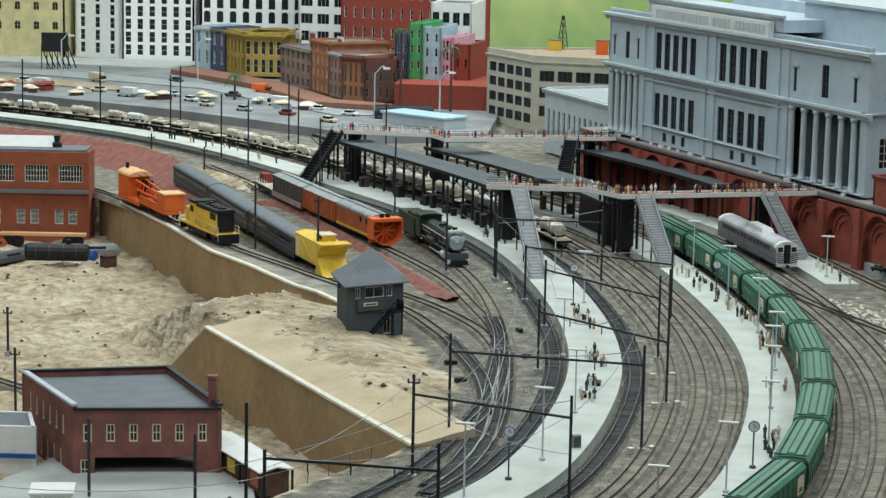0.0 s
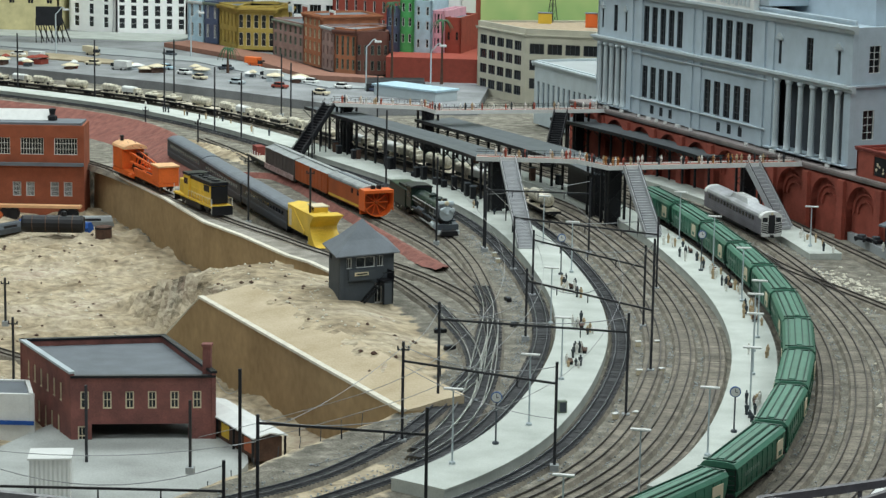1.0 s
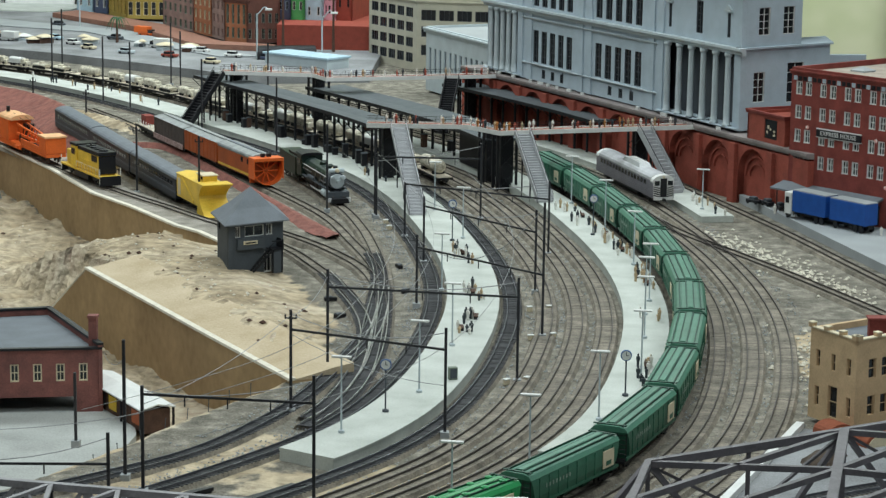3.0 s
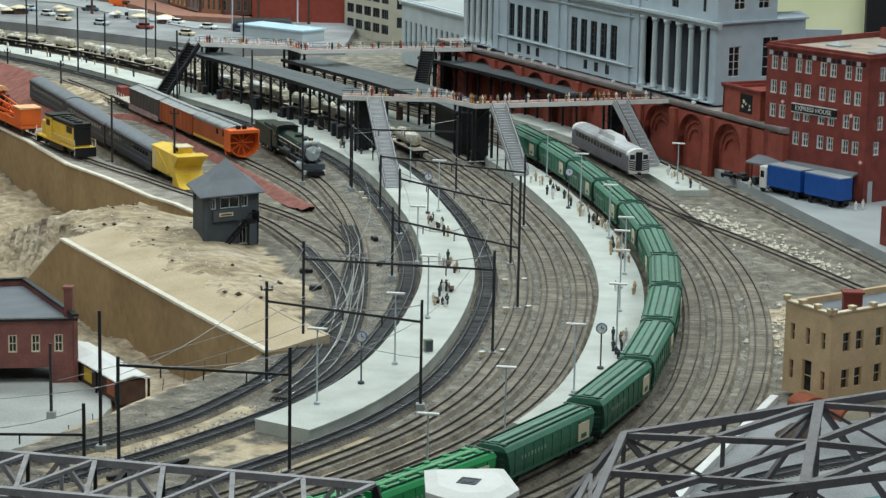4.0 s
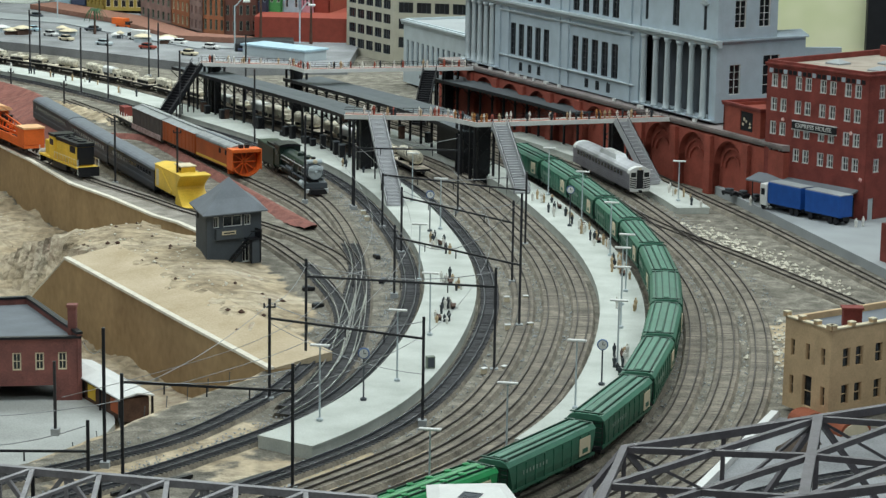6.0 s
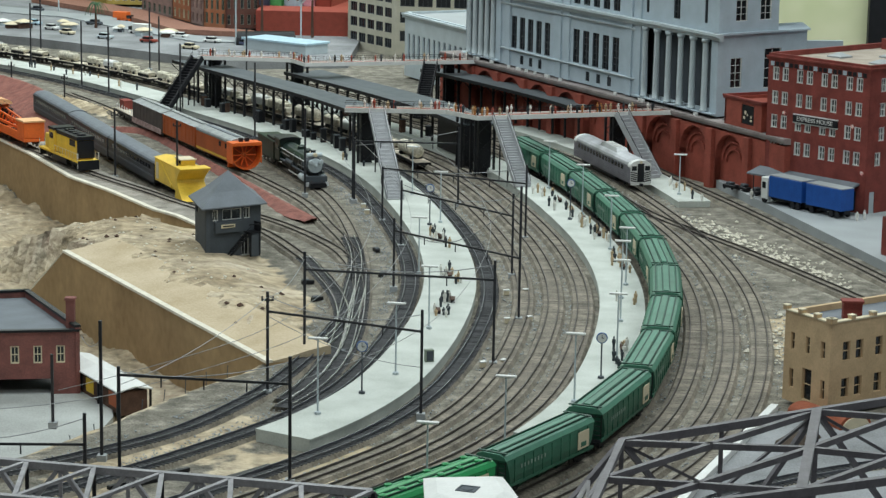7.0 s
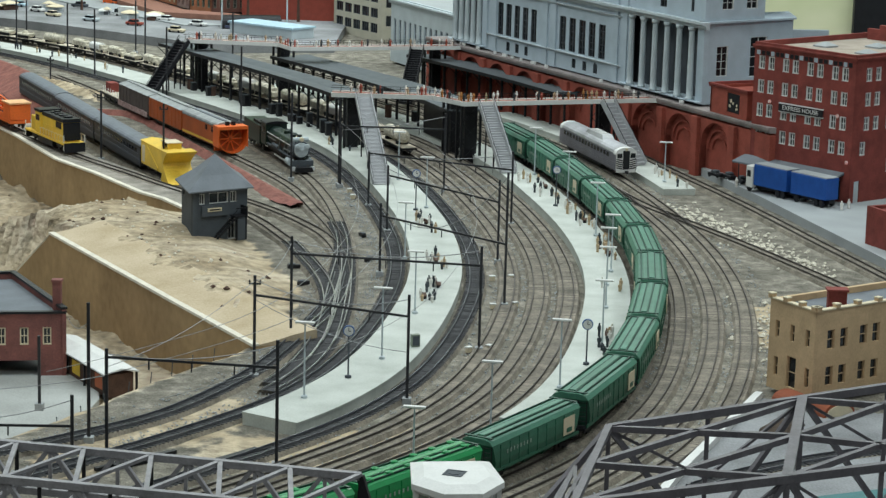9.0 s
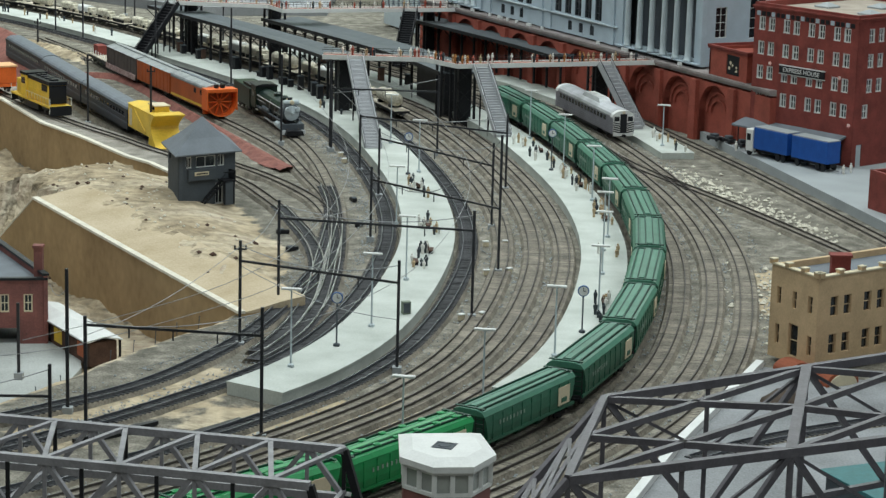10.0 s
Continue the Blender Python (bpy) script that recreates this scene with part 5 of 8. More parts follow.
def coach(label, L=0.28):
    o = thing("passenger_coach", label, "train car", group="dark passenger coaches")
    part("body", boxes((-L / 2, L / 2, -0.0176, 0.0176, 0.013, 0.0435)), DARKCOACH, o)
    part("roof", profile_body(half_round(0.0170, 0.0437, 0.044, 0.0068), -L / 2 - 0.001, L / 2 + 0.001), COACHROOF, o, "worn blue-grey arched roof")
    for y in (-1, 1):
        part("window_strip", boxes((-L / 2 + 0.012, L / 2 - 0.012, y * 0.0178 - 0.0002, y * 0.0178 + 0.0002, 0.0308, 0.0313)), COACHROOF, o)
        for k in range(int(L / 0.017) - 2):
            x = -L / 2 + 0.02 + k * 0.017
            part("window", boxes((x, x + 0.011, y * 0.0178 - 0.0003, y * 0.0178 + 0.0003, 0.0325, 0.0385)), GLASS, o)
    for y in (-1, 1):
        part("side_band", boxes((-L / 2, L / 2, y * 0.0178 - 0.0002, y * 0.0178 + 0.0002, 0.0215, 0.0245)), BANDBLUE, o)
        part("eave", boxes((-L / 2 - 0.001, L / 2 + 0.001, y * 0.0178 - 0.0005, y * 0.0178 + 0.0005, 0.0420, 0.0440)), BLACKSTEEL, o)
    part("underframe", boxes((-L / 2 + 0.02, L / 2 - 0.02, -0.012, 0.012, 0.007, 0.0128)), BLACKSTEEL, o)
    for x in (-1, 1):
        part("diaphragm", boxes((x * (L / 2 + 0.002) - 0.002, x * (L / 2 + 0.002) + 0.002, -0.008, 0.008, 0.013, 0.045)), BLACKSTEEL, o)
    bogies(o, (-L / 2 + 0.04, L / 2 - 0.04))
    return o


def wedge_plow():
    """Yellow wedge snowplow; its blade points down the line towards -x."""
    o = thing("wedge_snowplow", "yellow wedge snowplow with a tall curved blade", "snowplow")
    part("body", boxes((-0.052, 0.066, -0.0185, 0.0185, 0.011, 0.047)), YELLOW, o, bevel=0.0008)
    part("roof", profile_body([(-0.0192, 0.0472), (0, 0.0505), (0.0192, 0.0472)], -0.054, 0.068), YELLOW, o)
    part("cupola", boxes((-0.046, -0.016, -0.011, 0.011, 0.0485, 0.0575)), YELLOW, o)
    part("cupola_roof", boxes((-0.048, -0.014, -0.0125, 0.0125, 0.0577, 0.0592)), CREAM, o)
    for y in (-1, 1):
        part("cupola_window", boxes((-0.042, -0.034, y * 0.0112 - 0.0003, y * 0.0112 + 0.0003, 0.052, 0.0565), (-0.029, -0.021, y * 0.0112 - 0.0003, y * 0.0112 + 0.0003, 0.052, 0.0565)), GLASS, o)
        bm = bmesh.new()
        bar(bm, (0.040, y * 0.0190, 0.044), (-0.020, y * 0.0190, 0.014), 0.0012, 0.006)
        part("side_brace", bm, YELLOW, o)
        part("side_door", boxes((0.046, 0.058, y * 0.0187 - 0.0003, y * 0.0187 + 0.0003, 0.015, 0.041)), CREAM, o)
    # concave blade: flares out over the track below and forward again under the lip
    bm = bmesh.new()
    rows = []
    for i in range(13):
        f = i / 12
        z = 0.003 + 0.0455 * f
        x = -0.056 - 0.036 * max(0.0, 1 - f / 0.62) ** 1.7 - 0.024 * max(0.0, (f - 0.55) / 0.45) ** 1.5
        w = 0.0215 + 0.0025 * abs(2 * f - 1)
        nose = -0.012 * max(0.0, 1 - f / 0.5)
        rows.append([bm.verts.new((x + (nose if k == 0 else nose * 0.45 if abs(k) == 1 else 0), w * k / 2, z)) for k in (-2, -1, 0, 1, 2)] + [bm.verts.new((-0.0525, w, z)), bm.verts.new((-0.0525, -w, z))])
    for a, b in zip(rows, rows[1:]):
        for k in range(7):
            bm.faces.new((a[k], a[(k + 1) % 7], b[(k + 1) % 7], b[k]))
    bm.faces.new(rows[0])
    bm.faces.new(rows[-1][::-1])
    part("blade", bm, YELLOW, o)
    part("blade_lip", boxes((-0.082, -0.052, -0.0242, 0.0242, 0.0487, 0.0502)), YELLOW, o)
    part("underframe", boxes((-0.04, 0.06, -0.012, 0.012, 0.007, 0.0108)), BLACKSTEEL, o)
    bogies(o, (-0.025, 0.045))
    return o


WORNROOF = mat("worn_grey_roof", (0.30, 0.32, 0.325), 0.65, 0, 0.35, 45, 0.1)
BROWNCAR = mat("grey_brown_car", (0.105, 0.085, 0.078), 0.7, 0, 0.3, 50, 0.1)
PINKSILL = mat("faded_pink_paint", (0.46, 0.33, 0.32), 0.7, 0, 0.5, 120, 0.1, (0.2, 0.12, 0.11))


def rotary_plow():
    o = thing("rotary_snowplow", "orange rotary snowplow with a round cutting wheel in a square hood", "snowplow")
    part("body", boxes((-0.060, 0.100, -0.0180, 0.0180, 0.012, 0.045)), RUSTORANGE, o)
    part("roof", profile_body(half_round(0.0184, 0.0452, 0.0455, 0.005), -0.062, 0.102), WORNROOF, o, "worn grey roof")
    part("roof_walk", boxes((-0.050, 0.095, -0.003, 0.003, 0.0502, 0.0515)), ROOFGREY, o)
    part("hood", boxes((-0.088, -0.062, -0.0250, 0.0250, 0.042, 0.047), (-0.088, -0.062, -0.0250, -0.0235, 0.014, 0.042), (-0.088, -0.062, 0.0235, 0.0250, 0.014, 0.042), (-0.066, -0.062, -0.0235, 0.0235, 0.006, 0.042)), ORANGE, o)
    bm = bmesh.new()
    for i in range(12):
        a0, a1 = math.pi + math.pi * i / 12, math.pi + math.pi * (i + 1) / 12
        q = [(0.0235, a0), (0.0250, a0), (0.0250, a1), (0.0235, a1)]
        fr = [bm.verts.new((-0.088, r * math.cos(t), 0.0275 + r * math.sin(t) * 0.95)) for r, t in q]
        bk = [bm.verts.new((-0.062, r * math.cos(t), 0.0275 + r * math.sin(t) * 0.95)) for r, t in q]
        bm.faces.new(fr)
        for k in range(4):
            bm.faces.new((fr[k], bk[k], bk[(k + 1) % 4], fr[(k + 1) % 4]))
    bmesh.ops.remove_doubles(bm, verts=bm.verts[:], dist=1e-5)
    part("lower_shroud", bm, ORANGE, o)
    wh_ = part("cutting_wheel", lathe(bmesh.new(), [(0.0215, 0), (0.0215, 0.003), (0.019, 0.003), (0.019, 0.001), (0.004, 0.001), (0.004, 0.006), (0.0015, 0.008)], 20, pose(-0.068, 0, 0.0255, 0, -90)), RUSTORANGE, o)
    for i in range(10):
        a = 2 * math.pi * i / 10
        bm = bmesh.new()
        bar(bm, (-0.0735, 0.003 * math.cos(a), 0.0255 + 0.003 * math.sin(a)), (-0.0735, 0.0205 * math.cos(a), 0.0255 + 0.0205 * math.sin(a)), 0.004, 0.0015)
        part("cutter", bm, ORANGE, wh_)
    part("headlight", boxes((-0.076, -0.070, -0.008, -0.002, 0.0472, 0.053), (-0.076, -0.070, 0.002, 0.008, 0.0472, 0.053)), BLACKSTEEL, o)
    for y in (-1, 1):
        part("eave_board", boxes((-0.06, 0.10, y * 0.0184 - 0.0004, y * 0.0184 + 0.0004, 0.0425, 0.0450)), WORNROOF, o)
        for k in range(2):
            part("window", boxes((-0.045 + 0.028 * k, -0.037 + 0.028 * k, y * 0.0182 - 0.0003, y * 0.0182 + 0.0003, 0.032, 0.040)), GLASS, o)
        part("side_band", boxes((-0.06, 0.10, y * 0.0182 - 0.0002, y * 0.0182 + 0.0002, 0.0135, 0.017)), YELLOW, o)
    part("underframe", boxes((-0.05, 0.09, -0.011, 0.011, 0.007, 0.0118)), BLACKSTEEL, o)
    bogies(o, (-0.035, 0.070))
    return o


def diesel(label, paint, hoodroof):
    o = thing("diesel_locomotive", label, "locomotive")
    part("hood", boxes((-0.078, 0.020, -0.0132, 0.0132, 0.0165, 0.0425), (0.045, 0.082, -0.0105, 0.0105, 0.0165, 0.036)), paint, o, bevel=0.0008)
    part("cab", boxes((0.020, 0.045, -0.0165, 0.0165, 0.0165, 0.046)), paint, o, bevel=0.0008)
    part("hood_roof", boxes((-0.080, 0.0195, -0.0138, 0.0138, 0.0426, 0.0475)), hoodroof, o, "black hood roof")
    part("cab_roof", boxes((0.018, 0.047, -0.0172, 0.0172, 0.0462, 0.0495)), hoodroof, o)
    for k in range(4):
        part("roof_fan", lathe(bmesh.new(), [(0.0072, 0.0476), (0.0072, 0.0494), (0.003, 0.0500)], 10, pose(-0.062 + 0.020 * k, 0, 0)), hoodroof, o)
    part("walkway", boxes((-0.092, 0.092, -0.0175, 0.0175, 0.0140, 0.0164)), paint, o)
    part("fuel_tank", boxes((-0.03, 0.03, -0.014, 0.014, 0.005, 0.0138)), BLACKSTEEL, o)
    for y in (-1, 1):
        bm = bmesh.new()
        rod(bm, (-0.088, y * 0.017, 0.026), (0.018, y * 0.017, 0.026), 0.0004, 4)
        for k in range(9):
            rod(bm, (-0.088 + 0.0132 * k, y * 0.017, 0.0164), (-0.088 + 0.0132 * k, y * 0.017, 0.026), 0.0004, 4)
        part("handrail", bm, CREAM, o)
        part("cab_window", boxes((0.024, 0.041, y * 0.0166 - 0.0003, y * 0.0166 + 0.0003, 0.034, 0.042)), GLASS, o)
        part("side_grille", boxes((-0.07, -0.045, y * 0.0134 - 0.0003, y * 0.0134 + 0.0003, 0.033, 0.0415)), BLACKSTEEL, o)
    for x in (-1, 1):
        part("pilot", boxes((x * 0.0925 - 0.001, x * 0.0925 + 0.001, -0.0165, 0.0165, 0.004, 0.0165)), BLACKSTEEL, o)
        for y in (-1, 1):
            bm = bmesh.new()
            rod(bm, (x * 0.0915, y * 0.0165, 0.006), (x * 0.0915, y * 0.0165, 0.027), 0.0006, 4)
            part("grab_rail", bm, WHITE, o)
    part("number_box", boxes((-0.0795, -0.0782, -0.0132, 0.0132, 0.018, 0.042)), BLACKSTEEL, o)
    part("exhaust", boxes((-0.02, -0.008, -0.003, 0.003, 0.0476, 0.0515)), hoodroof, o)
    for k in range(6):
        for y in (-1, 1):
            part("hood_door", boxes((-0.042 + 0.0095 * k, -0.034 + 0.0095 * k, y * 0.0134 - 0.0003, y * 0.0134 + 0.0003, 0.0185, 0.032)), paint, o)
    bogies(o, (-0.058, 0.058))
    return o


def crane():
    o = thing("wrecking_crane", "orange railway wrecking crane with lattice boom laid forward", "crane")
    part("deck", boxes((-0.055, 0.055, -0.0165, 0.0165, 0.012, 0.0165)), ORANGE, o)
    part("machinery_house", boxes((0.006, 0.056, -0.0185, 0.0185, 0.0167, 0.052)), ORANGE, o, bevel=0.001)
    part("house_roof", profile_body(half_round(0.0195, 0.0522, 0.0526, 0.0085), -0.008, 0.058), CREAMORANGE, o)
    part("house_window", boxes((0.010, 0.022, -0.0188, -0.0183, 0.034, 0.047), (0.036, 0.042, -0.0188, -0.0183, 0.036, 0.044)), BLACKSTEEL, o)
    part("open_cab", boxes((-0.0175, 0.0018, -0.0165, -0.004, 0.0167, 0.045)), BLACKSTEEL, o)
    bm = bmesh.new()
    for y in (-0.008, 0.008):
        bar(bm, (-0.005, y, 0.030), (-0.150, y * 0.5, 0.026), 0.003, 0.004)
        bar(bm, (-0.005, y, 0.046), (-0.150, y * 0.5, 0.034), 0.002, 0.003)
        for k in range(9):
            f, g = k / 9, (k + 0.5) / 9
            bar(bm, (-0.005 - 0.145 * f, y * (1 - 0.5 * f), 0.030 - 0.004 * f), (-0.005 - 0.145 * g, y * (1 - 0.5 * g), 0.046 - 0.012 * g), 0.0016, 0.0016)
    part("boom", bm, ORANGE, o)
    part("boom_head", boxes((-0.160, -0.146, -0.006, 0.006, 0.020, 0.036)), ORANGE, o)
    for y in (-1, 1):
        part("side_apron", boxes((-0.055, 0.056, y * 0.0178 - 0.0008, y * 0.0178 + 0.0008, 0.0085, 0.0165)), ORANGE, o)
        part("outrigger", boxes((-0.050, -0.036, y * 0.0195 - 0.0025, y * 0.0195 + 0.0025, 0.0100, 0.0150)), ORANGE, o)
    part("smoke_pipe", lathe(bmesh.new(), [(0.003, 0.061), (0.003, 0.069), (0.0036, 0.070)], 8, pose(0.046, 0.006, 0)), BLACKSTEEL, o)
    part("winch_drum", lathe(bmesh.new(), [(0.007, -0.010), (0.005, -0.009), (0.005, 0.009), (0.007, 0.010)], 12, pose(-0.028, 0, 0.024, 90)), BLACKSTEEL, o)
    part("hook_block", boxes((-0.158, -0.150, -0.003, 0.003, 0.017, 0.0198)), BLACKSTEEL, o)
    bm = bmesh.new()
    for y in (-0.006, 0.006):
        rod(bm, (0.02, y, 0.062), (-0.150, y * 0.5, 0.036), 0.0004, 4)
    part("cable", bm, BLACKSTEEL, o)
    bogies(o, (-0.032, 0.032))
    return o


CREAMORANGE = mat("faded_orange_roof", (0.82, 0.47, 0.24), 0.6, 0, 0.2)


def tender_car():
    o = thing("boom_tender", "orange flat tender car with a tool house", "train car")
    part("deck", boxes((-0.075, 0.075, -0.0165, 0.0165, 0.012, 0.0165)), ORANGE, o)
    part("side_rail", boxes((-0.075, 0.075, -0.0165, -0.0145, 0.0167, 0.024), (-0.075, 0.075, 0.0145, 0.0165, 0.0167, 0.024)), ORANGE, o)
    part("tool_house", boxes((-0.075, -0.036, -0.0170, 0.0170, 0.0168, 0.040)), ORANGE, o, bevel=0.0008)
    part("tool_house_roof", boxes((-0.077, -0.034, -0.0180, 0.0180, 0.0402, 0.0425)), CREAMORANGE, o)
    part("load", boxes((-0.03, 0.0, -0.008, 0.008, 0.0167, 0.022), (0.01, 0.04, -0.01, 0.006, 0.0167, 0.0205)), BLACKSTEEL, o)
    bogies(o, (-0.05, 0.05))
    return o


def steam_engine():
    o = thing("steam_locomotive", "black and dark green steam locomotive with a pale smokebox front", "locomotive")
    R = Matrix.Rotation(radians(-90), 4, "Y")
    part("boiler", lathe(bmesh.new(), [(0.0145, -0.055), (0.0150, 0.0), (0.0135, 0.070), (0.0135, 0.074)], 18, pose(0, 0, 0.034) @ R), LOCOGREEN, o)
    part("smokebox", lathe(bmesh.new(), [(0.0138, 0.0742), (0.0138, 0.098), (0.0125, 0.0995)], 18, pose(0, 0, 0.034) @ R), DKGREY, o)
    part("smokebox_door", lathe(bmesh.new(), [(0.0115, 0.0996), (0.0110, 0.1015), (0.003, 0.1035), (0.0015, 0.105)], 16, pose(0, 0, 0.034) @ R), PALESTONE, o, "pale grey smokebox door")
    part("chimney", lathe(bmesh.new(), [(0.004, 0.047), (0.0036, 0.054), (0.0042, 0.056)], 10, pose(-0.088, 0, 0)), BLACKSTEEL, o)
    for x in (-0.058, -0.02):
        part("dome", lathe(bmesh.new(), [(0.0065, 0.046), (0.0062, 0.052), (0.003, 0.0545)], 12, pose(x, 0, 0)), LOCOGREEN, o)
    part("cab", boxes((0.050, 0.080, -0.0175, 0.0175, 0.018, 0.052)), LOCOGREEN, o, bevel=0.0008)
    part("cab_roof", profile_body(half_round(0.0185, 0.0522, 0.0525, 0.004), 0.046, 0.084), BLACKSTEEL, o)
    part("running_board", boxes((-0.095, 0.050, -0.0170, -0.0125, 0.0215, 0.0230), (-0.095, 0.050, 0.0125, 0.0170, 0.0215, 0.0230)), DKGREY, o)
    part("frame", boxes((-0.100, 0.080, -0.006, 0.006, 0.010, 0.020)), BLACKSTEEL, o)
    part("buffer_beam", boxes((-0.108, -0.100, -0.0170, 0.0170, 0.010, 0.0185)), DKGREY, o)
    part("pilot", profile_body([(-0.014, 0.003), (-0.012, 0.010), (0.012, 0.010), (0.014, 0.003)], -0.120, -0.106), BLACKSTEEL, o)
    part("headlight", lathe(bmesh.new(), [(0.0032, 0), (0.0032, 0.005), (0.002, 0.0055)], 10, pose(-0.098, 0, 0.0505) @ R), CREAM, o)
    for y in (-1, 1):
        part("cylinder", lathe(bmesh.new(), [(0.0058, -0.010), (0.0058, 0.010)], 12, pose(-0.085, y * 0.0145, 0.0145) @ R), PALESTONE, o)
        for k in range(4):
            w = part("driving_wheel", lathe(bmesh.new(), [(0.0098, -0.001), (0.0102, 0.001), (0.008, 0.0012), (0.002, 0.0016)], 16, pose(-0.052 + 0.0215 * k, y * 0.0090, 0.0126, 90)), BLACKSTEEL, o)
        bm = bmesh.new()
        bar(bm, (-0.052, y * 0.0125, 0.010), (0.0125, y * 0.0125, 0.010), 0.001, 0.0022)
        bar(bm, (-0.085, y * 0.0140, 0.0145), (-0.030, y * 0.0135, 0.010), 0.001, 0.002)
        part("side_rod", bm, SILVER, o)
        bm = bmesh.new()
        rod(bm, (-0.092, y * 0.0150, 0.040), (0.048, y * 0.0155, 0.040), 0.0006, 5)
        part("handrail", bm, SILVER, o)
        part("cab_window", boxes((0.055, 0.073, y * 0.0177 - 0.0003, y * 0.0177 + 0.0003, 0.036, 0.046)), GLASS, o)
    for k, (y, z) in enumerate(((-0.0075, 0.040), (0.0075, 0.040))):
        part("air_pump", lathe(bmesh.new(), [(0.0032, 0.1), (0.0036, 0.102), (0.0036, 0.1075), (0.002, 0.108)], 10, pose(0, y, z) @ R), PALESTONE, o)
    part("bell", lathe(bmesh.new(), [(0.0028, 0.0485), (0.002, 0.0515), (0.0008, 0.0525)], 10, pose(-0.075, 0, 0)), CREAM, o)
    part("feedwater_heater", lathe(bmesh.new(), [(0.0036, -0.012), (0.0036, 0.012)], 10, pose(-0.094, 0, 0.0495, 90)), PALESTONE, o)
    for y in (-1, 1):
        bm = bmesh.new()
        for a, b in (((-0.075, 0.0145, 0.037), (-0.075, 0.0150, 0.022)), ((-0.062, 0.0142, 0.044), (-0.048, 0.0156, 0.023)), ((-0.03, 0.0146, 0.044), (-0.022, 0.0158, 0.023)), ((-0.005, 0.0156, 0.034), (0.046, 0.0162, 0.034)), ((-0.090, 0.0140, 0.030), (-0.055, 0.0152, 0.030))):
            rod(bm, (a[0], y * a[1], a[2]), (b[0], y * b[1], b[2]), 0.0006, 5)
        part("pipework", bm, WIRE, o)
        part("air_tank", lathe(bmesh.new(), [(0.0034, -0.018), (0.0034, 0.018)], 10, pose(-0.005, y * 0.0148, 0.0255) @ R), DKGREY, o)
        part("pilot_step", boxes((-0.112, -0.104, y * 0.0150 - 0.003, y * 0.0150 + 0.003, 0.004, 0.0098)), SILVER, o)
    tn = boxes((0.088, 0.190, -0.0175, 0.0175, 0.014, 0.044))
    part("tender_body", tn, LOCOGREEN, o, bevel=0.001)
    part("coal_load", boxes((0.094, 0.140, -0.0145, 0.0145, 0.0442, 0.048)), BLACKSTEEL, o)
    bogies(o, (-0.094, 0.110, 0.168))
    return o


DECKCREAM = mat("dusty_deck", (0.58, 0.52, 0.42), 0.85, 0, 0.4, 80, 0.1)


def flat_car(label, L=0.165, load=None):
    o = thing("flat_car", label, "train car", group="loaded flat cars")
    part("deck", boxes((-L / 2, L / 2, -0.0165, 0.0165, 0.0125, 0.0165)), BLACKSTEEL, o)
    part("deck_top", boxes((-L / 2 + 0.001, L / 2 - 0.001, -0.0160, 0.0160, 0.0166, 0.0178)), DECKCREAM, o, "dusty cream deck boards")
    part("side_sill", profile_body([(-0.0168, 0.008), (-0.0160, 0.008), (-0.0160, 0.0124), (-0.0168, 0.0124)], -L * 0.3, L * 0.3), BLACKSTEEL, o)
    for x in (-1, 1):
        part("coupler", boxes((x * (L / 2 + 0.004) - 0.0045, x * (L / 2 + 0.004) + 0.0045, -0.002, 0.002, 0.009, 0.012)), BLACKSTEEL, o)
    bogies(o, (-L / 2 + 0.028, L / 2 - 0.028))
    return o


def army_vehicle(kind, paint):
    """Small vehicle standing on a flat car."""
    o = thing("flatbed_vehicle", "pale mottled model vehicle chained to a flat car", "vehicle", group="vehicles on the flat cars")
    if kind == 0:
        part("hull", profile_body([(-0.014, 0.004), (-0.0155, 0.012), (-0.0115, 0.016), (0.0115, 0.016), (0.0155, 0.012), (0.014, 0.004)], -0.034, 0.034, 0.004), paint, o)
        part("turret", lathe(bmesh.new(), [(0.0105, 0.0162), (0.0095, 0.022), (0.006, 0.024)], 10), paint, o)
        part("gun_barrel", rod(bmesh.new(), (0.008, 0, 0.020), (0.045, 0, 0.021), 0.0012), paint, o)
        part("track_belt", boxes((-0.033, 0.033, -0.0165, -0.0125, 0, 0.009), (-0.033, 0.033, 0.0125, 0.0165, 0, 0.009)), BLACKSTEEL, o)
    elif kind == 1:
        part("tank_shell", lathe(bmesh.new(), [(0.006, -0.052), (0.0135, -0.046), (0.0135, 0.046), (0.006, 0.052)], 14, pose(0, 0, 0.0165, 0, 90)), paint, o)
        for x in (-0.035, 0.035):
            part("saddle", boxes((x - 0.005, x + 0.005, -0.012, 0.012, 0, 0.006)), BLACKSTEEL, o)
        part("manhole", lathe(bmesh.new(), [(0.005, 0.0285), (0.005, 0.033)], 8), paint, o)
    else:
        part("cab", boxes((0.018, 0.034, -0.0125, 0.0125, 0.005, 0.024)), paint, o, bevel=0.001)
        part("bonnet", boxes((0.0342, 0.046, -0.010, 0.010, 0.005, 0.016)), paint, o, bevel=0.001)
        part("canvas_cover", profile_body(half_round(0.0135, 0.009, 0.022, 0.007), -0.042, 0.0165), WHITE if kind == 2 else paint, o)
        for x in (-0.03, -0.016, 0.034):
            for y in (-0.0115, 0.0115):
                part("wheel", lathe(bmesh.new(), [(0.0048, -0.002), (0.0048, 0.002)], 10, pose(x, y, 0.0048, 90)), BLACKSTEEL, o)
    return o


